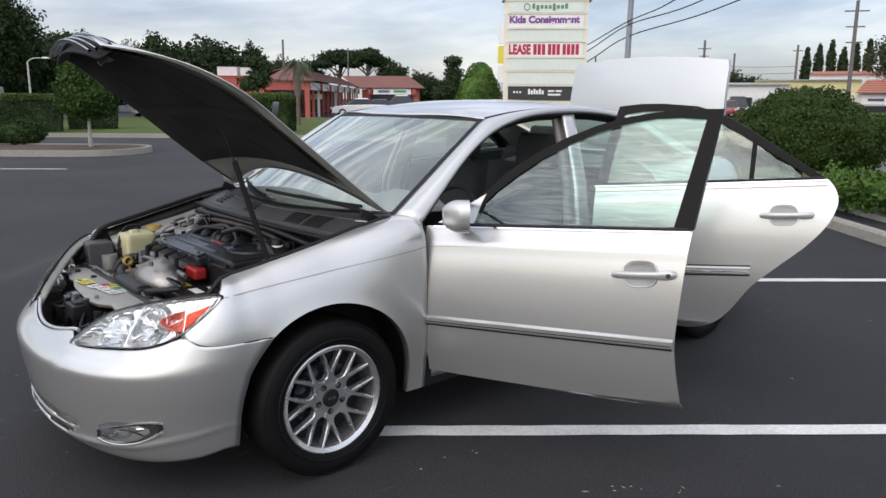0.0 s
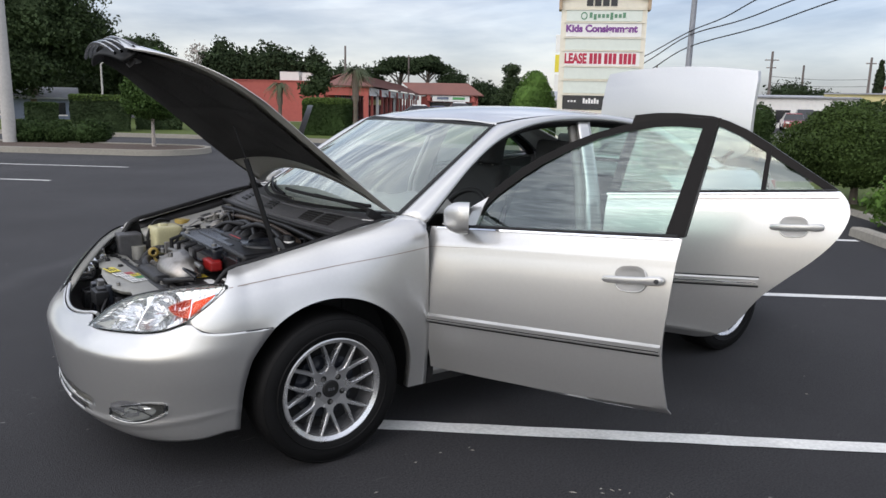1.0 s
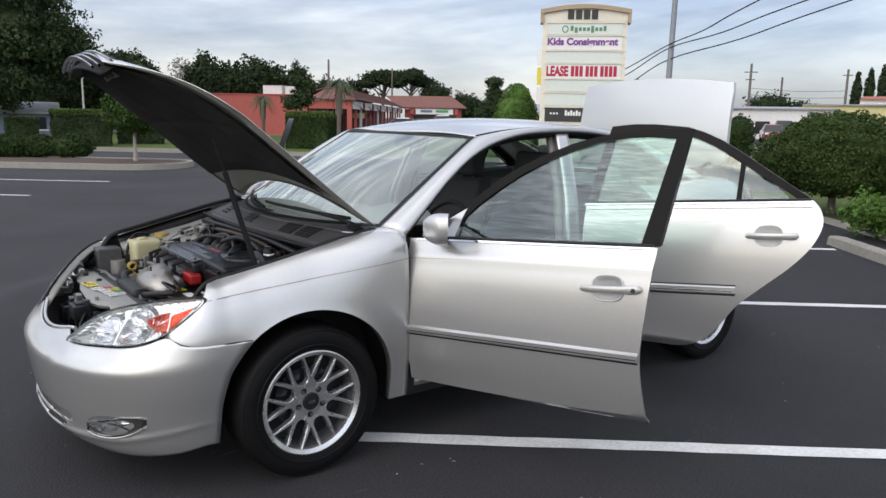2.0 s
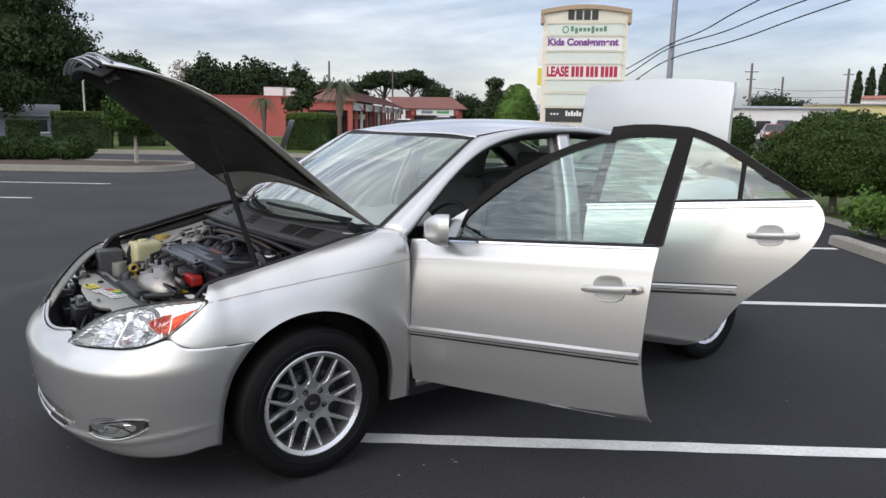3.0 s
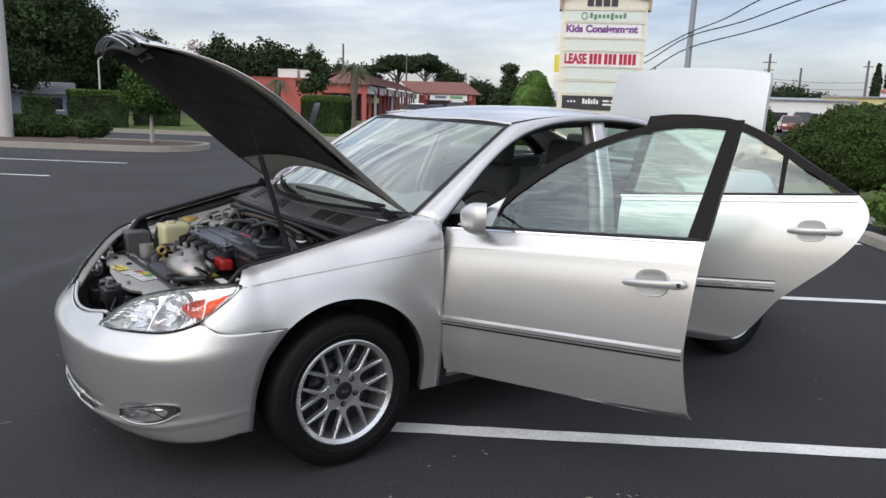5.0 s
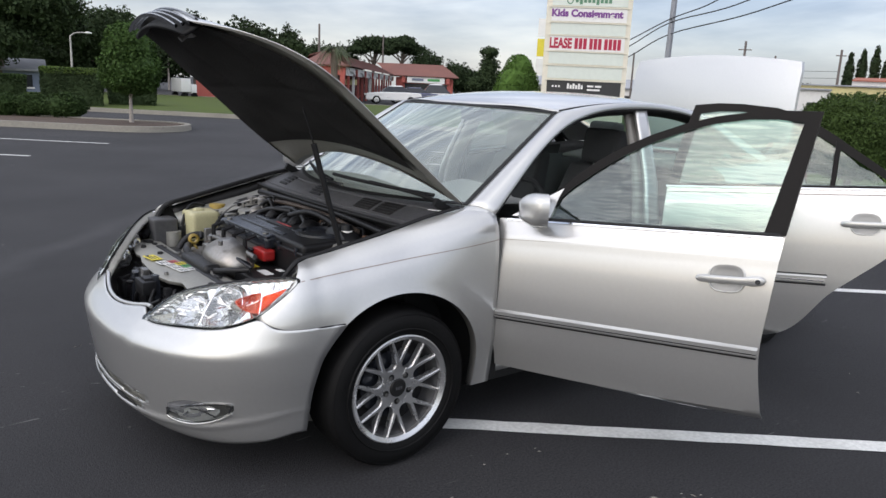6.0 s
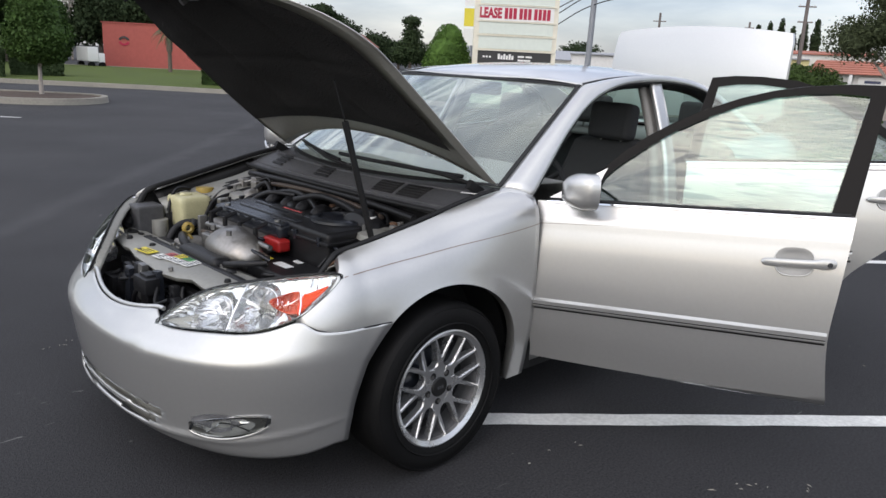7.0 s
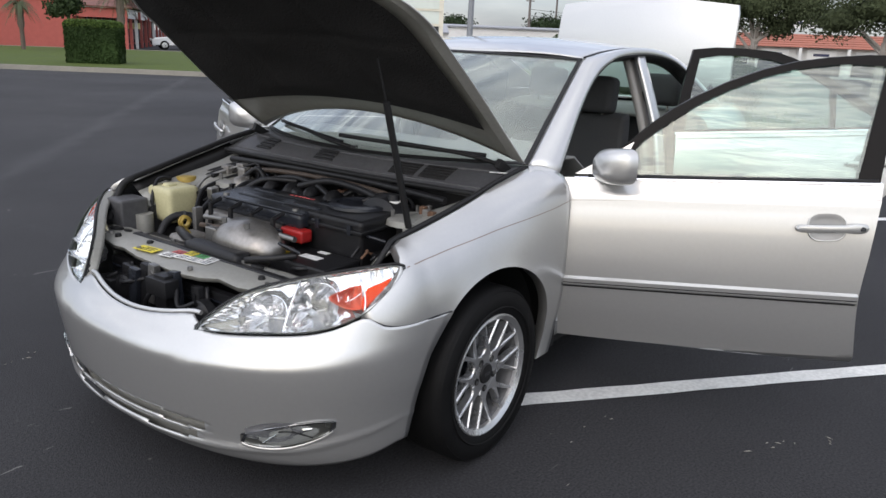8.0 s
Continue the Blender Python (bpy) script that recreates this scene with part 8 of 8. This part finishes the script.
    for u in (11.85, 17.3):
        piece("sign_end", CORAL, u - .22, u + .22, 39.85, 40.1, 1.9, 2.66)
    v = [at(10.2, 39.7, 2.66), at(18.6, 39.7, 2.66), at(16.6, 43, 4.15), at(8.2, 43, 4.15), at(18.6, 46.4, 2.66), at(10.2, 46.4, 2.66)]
    make("wing_roof", v, [(0, 1, 2, 3), (1, 4, 2), (2, 4, 5, 3), (0, 3, 5)], ROOF_TILE, shops, smooth=False, thick=.1)
    # plant on the roof
    for u0, u1, z in ((3.6, 5.0, 3.62), (5.25, 5.9, 3.58)):
        unit = piece("roof_unit", WHITE_WALL, u0, u1, 2.0, 3.0, 2.55, z, "white rooftop air unit")
        piece("unit_lid", TRIM, u0 - .03, u1 + .03, 1.97, 3.03, z, z + .06, parent=unit)
    return shops


build_shops()


def simple_building(name, label, a, b, h, depth, wall, roof_mat=None, roof_h=0.0, windows=0, overhang=.3, win_z=(.5, 1.7)):
    base = Vector(((a[0] + b[0]) / 2, (a[1] + b[1]) / 2, 0))
    shift = Matrix.Translation(-base)
    house = thing(name, label, "building", base)
    bm = bmesh.new()
    wall_box(bm, a, b, h, depth)
    part("wall", bm, wall, house, smooth=False, move=shift)
    if roof_mat:
        p = [at_line(a, b, 0, overhang, h), at_line(a, b, 1, overhang, h), at_line(a, b, 1, -depth * .5, h + roof_h), at_line(a, b, 0, -depth * .5, h + roof_h), at_line(a, b, 0, -depth - overhang, h), at_line(a, b, 1, -depth - overhang, h)]
        make("roof", p, [(0, 1, 2, 3), (3, 2, 5, 4), (0, 3, 4), (1, 5, 2)], roof_mat, house, smooth=False, move=shift, thick=.12)
    for i in range(windows):
        q0, q1 = at_line(a, b, (i + .25) / windows, .05), at_line(a, b, (i + .75) / windows, .05)
        bm = bmesh.new()
        wall_box(bm, q0, q1, win_z[1] - win_z[0], .06, win_z[0])
        w = part("window", bm, DARK_GLASS, house, smooth=False, move=shift)
        bm = bmesh.new()
        wall_box(bm, at_line(q0, q1, -.06, .03), at_line(q0, q1, 1.06, .03), .08, .08, win_z[0] - .08)
        part("sill", bm, WHITE_WALL, w, smooth=False, move=shift)
    return house


simple_building("blue_house", "small blue-grey house with a white eave", (1.5, 46.8), (7.5, 45.9), 1.35, 6.0, BLUE_WALL, GREY_ROOF, .62, 2, .35, (.4, 1.1))
simple_building("white_warehouse", "long low white building across the road", (60.5, 46.0), (70.8, 31.0), 2.9, 9.0, WHITE_WALL, GREY_ROOF, .25, 7)
simple_building("yellow_building", "pale yellow flat-roofed building", (70.4, 34.3), (74.0, 25.8), 3.35, 8.0, YELLOW_WALL, GREY_ROOF, .1, 3)
simple_building("cream_building", "cream building with a red roof end", (77.0, 32.0), (80.5, 22.0), 4.0, 8.0, WHITE_WALL, ROOF_ORANGE, .4, 5)
simple_building("cream_house", "pale house with a grey gable behind the sign", (45.0, 47.0), (53.0, 38.0), 2.1, 6.0, WHITE_WALL, GREY_ROOF, .8, 4, .3, (.7, 1.5))


def orange_shops():
    """The orange-roofed shops across the street."""
    a, b = (54.5, 18.5), (59.5, -14.0)
    base = Vector((57, 2, 0))
    shift = Matrix.Translation(-base)
    row = thing("orange_roof_shops", "low cream shop row with an orange roof across the street", "building", base)
    bm = bmesh.new()
    wall_box(bm, a, b, 2.1, 9.0)
    part("wall", bm, WHITE_WALL, row, smooth=False, move=shift)
    for r in range(6):
        t0, t1 = r / 6, (r + 1) / 6
        v = [at_line(a, b, 0, .6 - 3.0 * t0, 1.95 + .95 * t0 + .04), at_line(a, b, 1, .6 - 3.0 * t0, 1.95 + .95 * t0 + .04), at_line(a, b, 1, .6 - 3.0 * t1, 1.95 + .95 * t1), at_line(a, b, 0, .6 - 3.0 * t1, 1.95 + .95 * t1)]
        make("tile_course", v, [(0, 1, 2, 3)], ROOF_ORANGE, row, move=shift, smooth=False, thick=.05)
    for i in range(11):
        t = (i + .1) / 11
        bm = bmesh.new()
        wall_box(bm, at_line(a, b, t, .1), at_line(a, b, t + .055, .1), .62, .08, 1.2)
        p = part("shop_sign", bm, LABEL_GREEN if i == 6 else SIGN_WHITE, row, "shop sign panel", smooth=False, move=shift)
        bm = bmesh.new()
        wall_box(bm, at_line(a, b, t + .012, .14), at_line(a, b, t + .042, .14), .18, .03, 1.42)
        part("sign_bar", bm, SIGN_WHITE if i == 6 else CAR_BLUE, p, smooth=False, move=shift)
        bm = bmesh.new()
        wall_box(bm, at_line(a, b, t - .004, .07), at_line(a, b, t + .066, .07), .95, .05, .15)
        part("shop_window", bm, DARK_GLASS, row, smooth=False, move=shift)
        bm = bmesh.new()
        wall_box(bm, at_line(a, b, t - .016, .6), at_line(a, b, t - .010, .6), 1.95, .25)
        part("walk_post", bm, YELLOW_WALL if i == 5 else WHITE_WALL, row, smooth=False, move=shift)
    return row


orange_shops()

# ---- the car park's sign ----
SIGN_AT = Vector((17.43, 15.6, -.30))
SIGN_RIGHT = Vector((.627, -.618, 0))
SIGN_OUT = Vector((-.702, -.712, 0))


def sign_block(bm, u0, u1, z0, z1, d0, d1):
    p = [SIGN_AT + SIGN_RIGHT * u + SIGN_OUT * d + Vector((0, 0, z)) for z in (z0, z1) for u, d in ((u0, d0), (u1, d0), (u1, d1), (u0, d1))]
    vs = [bm.verts.new(q) for q in p]
    for f in ((0, 1, 2, 3), (4, 5, 6, 7), (0, 1, 5, 4), (1, 2, 6, 5), (2, 3, 7, 6), (3, 0, 4, 7)):
        bm.faces.new([vs[i] for i in f])


def lettering(name, text, u, z, height, width, mat, parent, bold=.012):
    """Flat letters of the built-in font, fitted to a width and height on the sign."""
    cu = bpy.data.curves.new(name, "FONT")
    cu.body, cu.offset, cu.extrude = text, bold, .004
    ob = new(name, cu)
    bpy.context.view_layer.update()
    me = bpy.data.meshes.new_from_object(ob.evaluated_get(bpy.context.evaluated_depsgraph_get()))
    bpy.data.objects.remove(ob)
    xs, ys = [q.co.x for q in me.vertices], [q.co.y for q in me.vertices]
    kx, ky = width / (max(xs) - min(xs)), height / (max(ys) - min(ys))
    x0, y0 = min(xs), min(ys)
    for q in me.vertices:
        q.co = SIGN_AT + SIGN_RIGHT * (u + (q.co.x - x0) * kx) + SIGN_OUT * (.262 + q.co.z) + Vector((0, 0, z + (q.co.y - y0) * ky))
    me.materials.append(mat)
    t = new(name, me)
    t.parent = parent
    return t


def build_sign():
    sign = thing("pylon_sign", "tall cream pylon sign with stacked tenant panels", "sign")
    bm = bmesh.new()
    sign_block(bm, -.20, 3.0, .29, 5.08, -.25, .22)
    part("cabinet", bm, SIGN_FRAME, sign, "cream sign cabinet", smooth=False)
    # arched cap
    o = []
    for i in range(13):
        u = -.30 + 3.42 * i / 12
        o.append((u, 5.44 + .17 * math.sin(math.pi * i / 12)))
    v, f = [], []
    for u, z in o:
        for zz, d in ((z, .34), (z - .14, .34), (z - .14, -.3), (z, -.3)):
            v.append(SIGN_AT + SIGN_RIGHT * u + SIGN_OUT * d + Vector((0, 0, zz)))
    f = [(i * 4 + k, (i + 1) * 4 + k, (i + 1) * 4 + (k + 1) % 4, i * 4 + (k + 1) % 4) for i in range(12) for k in range(4)]
    f += [(0, 1, 2, 3), (48, 49, 50, 51)]
    make("cap", v, f, SIGN_CAP, sign, "tan arched cap", smooth=False)
    v = []
    for u, z in o:
        u2 = max(-.2, min(3.0, u))
        for zz, d in ((z - .1, .24), (5.06, .24), (5.06, -.24), (z - .1, -.24)):
            v.append(SIGN_AT + SIGN_RIGHT * u2 + SIGN_OUT * d + Vector((0, 0, zz)))
    make("header", v, f, SIGN_FRAME, sign, "cream header", smooth=False)
    for s0 in (-.30, 3.0):
        bm = bmesh.new()
        sign_block(bm, s0, s0 + .12, 5.0, 5.40, -.28, .32)
        part("cap_return", bm, SIGN_CAP, sign, smooth=False)
    panels = [(4.63, 4.98, SIGN_FACE), (4.13, 4.56, SIGN_WHITE), (3.70, 4.06, SIGN_FACE), (3.18, 3.64, SIGN_WHITE), (2.74, 3.12, SIGN_FACE), (2.26, 2.66, SIGN_FACE), (1.72, 2.18, INK_DARK)]
    for z0, z1, m in panels:
        bm = bmesh.new()
        sign_block(bm, .0, 2.82, z0, z1, .20, .255)
        part("tenant_panel", bm, m, sign, smooth=False)
        bm = bmesh.new()
        sign_block(bm, -.06, 2.88, z1 + .01, z1 + .05, .20, .28)
        part("panel_rail", bm, SIGN_FRAME, sign, smooth=False)
    for i in range(4):
        bm = bmesh.new()
        sign_block(bm, .735 + i * .30, .975 + i * .30, 5.12, 5.43, .235, .262)
        part("number_bar", bm, INK_DARK, sign, smooth=False)
    lettering("letters", "Kids Consignment", .0, 4.20, .32, 2.68, INK_PURPLE, sign, .05)
    lettering("letters", "LEASE", .0, 3.24, .35, .84, INK_RED, sign, .045)
    for i, (u, w) in enumerate(((.94, .5), (1.50, .5), (2.06, .68))):
        for k in range(3 if i < 2 else 4):
            bm = bmesh.new()
            sign_block(bm, u + k * .165, u + k * .165 + .125, 3.24, 3.59, .25, .264)
            part("number_bar", bm, INK_RED, sign, smooth=False)
    # leaf-ring mark and name bar
    v, f = [], []
    for i in range(24):
        a = 2 * math.pi * i / 24
        for r in (.085, .125):
            v.append(SIGN_AT + SIGN_RIGHT * (.66 + r * math.cos(a)) + SIGN_OUT * .262 + Vector((0, 0, 4.80 + r * math.sin(a))))
    f = [(2 * i, 2 * ((i + 1) % 24), 2 * ((i + 1) % 24) + 1, 2 * i + 1) for i in range(24)]
    make("ring_mark", v, f, INK_GREEN, sign, smooth=False)
    for i in range(9):
        bm = bmesh.new()
        sign_block(bm, .86 + i * .155, .86 + i * .155 + .11, 4.74 - (.06 if i in (1, 5) else 0), 4.86 + (.05 if i in (0, 5, 8) else 0), .25, .262)
        part("name_bar", bm, INK_GREEN, sign, smooth=False)
    for i in range(6):
        bm = bmesh.new()
        sign_block(bm, .78 + i * .105, .86 + i * .105, 1.92, 2.10 if i in (0, 2, 4) else 2.05, .25, .262)
        part("name_bar", bm, SIGN_WHITE, sign, smooth=False)
    for u0, z0 in ((.2, 1.62), (.32, 1.62), (.44, 1.62), (1.55, 1.66), (1.85, 1.66), (1.55, 1.54), (1.8, 1.54)):
        bm = bmesh.new()
        sign_block(bm, u0, u0 + (.07 if u0 < 1 else .24), z0 + .34, z0 + .40, .25, .26)
        part("text_bar", bm, SIGN_WHITE, sign, smooth=False)
    return sign


build_sign()
# the yellow board on the far sign
far_sign = thing("street_sign_board", "yellow and white board on a post beyond the pylon sign", "sign", (22.75, 21.05, 0))
bm = bmesh.new()
rod(bm, (0, 0, 0), (0, 0, 2.3), .06)
part("post", bm, POLE_GREY, far_sign)
right_way = SIGN_RIGHT


def board(z0, z1, mat, w=.42):
    v = [right_way * u + SIGN_OUT * d + Vector((0, 0, z)) for d in (.08, .02) for u, z in ((-w, z0), (w, z0), (w, z1), (-w, z1))]
    make("board", v, [(0, 1, 2, 3), (7, 6, 5, 4), (0, 4, 5, 1), (1, 5, 6, 2), (2, 6, 7, 3), (3, 7, 4, 0)], mat, far_sign, smooth=False)


board(3.0, 3.75, LABEL_YELLOW)
board(2.2, 2.9, SIGN_WHITE)
board(3.85, 4.6, SIGN_WHITE)

# ---- poles and wires ----
def utility_pole(at, height, r, mat, label, arms=(), lean=(0, 0), name="utility_pole"):
    t = thing(name, label, "pole", at)
    bm = bmesh.new()
    rod(bm, (0, 0, -.1), (lean[0], lean[1], height), r * 1.2, r * .85, 14)
    part("shaft", bm, mat, t)
    for z, w in arms:
        bm = bmesh.new()
        box(bm, -w, -.05, z - .05, w, .05, z + .05, Matrix.Rotation(-.9, 4, "Z"), bevel=.01)
        part("cross_arm", bm, POLE_WOOD, t)
        for k in (-.8, 0, .8):
            bm = bmesh.new()
            q = Matrix.Rotation(-.9, 4, "Z") @ Vector((w * k, 0, z + .05))
            rod(bm, q, q + Vector((0, 0, .12)), .04, .03, 8)
            part("insulator", bm, SIGN_WHITE, t)
    return t


utility_pole((30.75, 20.5, 0), 11.5, .135, POLE_GREY, "grey metal power pole behind the parked sedan", lean=(.15, -.1))
utility_pole((75.7, 43.2, 0), 7.9, .14, POLE_WOOD, "wooden power pole with a cross arm", ((7.0, .7), (6.2, .5)))
utility_pole((86.0, 45.3, 0), 7.0, .13, POLE_WOOD, "thin wooden power pole in the distance")
utility_pole((80.1, 34.9, 0), 7.2, .13, POLE_WOOD, "wooden power pole by the yellow building", ((6.6, .5),))
utility_pole((63.2, 22.6, 0), 9.2, .15, POLE_WOOD, "wooden power pole with transformers and cross arms", ((8.4, .9), (7.2, .7), (6.0, .6)))
utility_pole((44.0, 33.0, 0), 4.6, .07, POLE_WOOD, "thin distant pole behind the roof")
utility_pole((45.9, 84.0, 0), 8.6, .14, POLE_WOOD, "thin pole above the shop roof")
utility_pole((61.8, 93.5, 0), 8.7, .13, POLE_WOOD, "thin pole above the shop roof")
utility_pole((1.22, 21.5, .1), 8.0, .155, POLE_CONCRETE, "pale concrete lamp post on the island", name="lamp_post")
lamp = thing("street_lamp", "slender street lamp with a curved arm", "street lamp", (7.8, 41.0, 0))
bm = bmesh.new()
rod(bm, (0, 0, 0), (0, 0, 3.2), .06, .045)
part("shaft", bm, POLE_CONCRETE, lamp)
tube("arm", [(0, 0, 3.2), (.25, -.05, 3.38), (.7, -.1, 3.42)], .03, POLE_CONCRETE, lamp)
bm = bmesh.new()
ball(bm, (.85, -.12, 3.42), .12, (1.6, 1, .5))
part("lamp_head", bm, SIGN_WHITE, lamp)

POLE_TOPS = ((30.72, 20.54, 5.27), (30.73, 20.53, 5.10), (30.76, 20.49, 4.56))
NEAR_TOPS = ((26.76, 13.92, 6.07), (27.57, 12.54, 6.02), (28.28, 11.19, 5.96))
FAR_TOPS = ((34.75, 28.26, 3.89), (34.77, 28.24, 3.41), (34.8, 28.21, 2.84))
for p, q, r in zip(POLE_TOPS, NEAR_TOPS, FAR_TOPS):
    mid = (Vector(p) + Vector(q)) / 2 - Vector((0, 0, .12))
    end = Vector(q) + (Vector(q) - Vector(p)) * 1.5
    w = tube("power_line", [r, Vector(p).lerp(Vector(r), .5) - Vector((0, 0, .03)), p, mid, q, end], .028, WIRE, resolution=5)
    tagged(w, "black sagging overhead power line", "power line", group="power lines")
for z0 in (5.3, 4.6):
    w = tube("power_line", [(75.7, 43.2, z0), (77.9, 39.0, z0 - .35), (80.1, 34.9, z0 - .3)], .02, WIRE, resolution=5)
    tagged(w, "thin distant overhead power line", "power line", group="power lines")

# tall road sign across the street
pyl = thing("road_pylon_sign", "tall pale tenant sign on a dark post across the street", "sign", (66.5, 12.0, 0))
bm = bmesh.new()
rod(bm, (0, 1.15, 0), (0, 1.15, 7.6), .12)
part("post", bm, POLE_WOOD, pyl)
for i, (z0, z1, m) in enumerate(((6.2, 7.0, LABEL_YELLOW), (5.2, 6.1, SIGN_WHITE), (4.5, 5.15, SIGN_WHITE), (3.6, 4.45, SIGN_WHITE))):
    bm = bmesh.new()
    box(bm, -.1, -1.0, z0, .1, 1.05, z1, bevel=.02)
    p = part("tenant_panel", bm, m if i else YELLOW_WALL, pyl)
    bm = bmesh.new()
    box(bm, -.13, -.6, (z0 + z1) / 2 - .12, -.105, .6, (z0 + z1) / 2 + .06)
    part("text_bar", bm, CAR_BLUE if i % 2 else LABEL_RED, p)


# ---- parked cars far off ----
def parked_car(at, turn, mat, label, tall=1.0, length=4.4, group="parked cars"):
    t = thing("parked_car", label, "car", at, group)
    t.rotation_euler = (0, 0, turn)
    h = length / 2
    low = [(-h, .30), (-h, .62), (-h * .93, .80), (-h * .45, .92), (h * .5, .96), (h * .95, .92), (h, .65), (h, .30)]
    up = [(-h * .48, .90), (-h * .18, 1.38 * tall), (h * .30, 1.40 * tall), (h * .68, .95)]

    def extrude(outline, w0, w1, name, m, parent):
        n = len(outline)
        zs = [z for _, z in outline]
        v = []
        for s in (-1, 1):
            for x, z in outline:
                k = (z - min(zs)) / (max(zs) - min(zs))
                v.append((x, s * (w0 + (w1 - w0) * k), z))
        f = [tuple(range(n)), tuple(range(2 * n - 1, n - 1, -1))] + [(i, (i + 1) % n, n + (i + 1) % n, n + i) for i in range(n)]
        return make(name, v, f, m, parent, sharp=25, bevel=.05)
    body = extrude(low, .86, .84, "body", mat, t)
    extrude(up, .80, .62, "cabin", DARK_GLASS, t)
    extrude([(-h * .20, 1.36 * tall), (-h * .16, 1.43 * tall), (h * .28, 1.45 * tall), (h * .34, 1.37 * tall)], .66, .58, "roof", mat, t)
    for x in (-h * .62, h * .60):
        for s in (-1, 1):
            v, f = lathe([(.20, .0), (.31, .01), (.32, .09), (.31, .19), (.20, .2)], 20)
            wheel = make("wheel", [(x + a, s * .87 - (b - .02) * s, .32 + c) for a, b, c in v], f, RUBBER, t)
            v, f = lathe([(.21, .015), (.05, .005), (.001, .005)], 16)
            make("rim", [(x + a, s * .885 - (b + .0) * s, .32 + c) for a, b, c in v], f, ALLOY, wheel)
    for s in (-1, 1):
        bm = bmesh.new()
        box(bm, -h - .01, s * .60 - .15, .62, -h + .06, s * .60 + .15, .76, bevel=.02)
        part("headlight", bm, SIGN_WHITE, t)
    return t


parked_car((32.2, 46.8, 0), -.49, CAR_WHITE, "white sedan parked before the coral shops")
parked_car((35.3, 48.6, 0), -.5, CAR_BLUE, "dark blue sedan parked before the coral shops", .95)
parked_car((38.9, 50.4, 0), -.55, CAR_WHITE, "tall white van parked before the coral shops", 1.2)
parked_car((31.5, 31.5, 0), .4, CAR_RED, "red car on the road beyond the cone bush")
parked_car((55.0, 31.0, 0), .6, CAR_WHITE, "white car parked across the road")
parked_car((58.2, 30.2, 0), .6, CAR_RED, "dark red car parked across the road")
parked_car((63.5, 32.2, 0), .6, CAR_DARK, "black utility vehicle parked across the road", 1.25)
trailer = thing("box_truck", "white box truck parked beside the coral wall", "truck", (15.4, 48.0, 0))
bm = bmesh.new()
box(bm, .20, -1.0, .40, .84, 1.0, 1.28, bevel=.04)
part("cargo_box", bm, CAR_WHITE, trailer)
bm = bmesh.new()
box(bm, .88, -.9, .30, 1.28, .9, .92, bevel=.08)
part("cab", bm, CAR_WHITE, trailer)
for x in (.42, 1.08):
    for s in (-1, 1):
        bm = bmesh.new()
        rod(bm, (x, s * .8, .19), (x, s * 1.02, .19), .19, sides=18)
        part("wheel", bm, RUBBER, trailer)
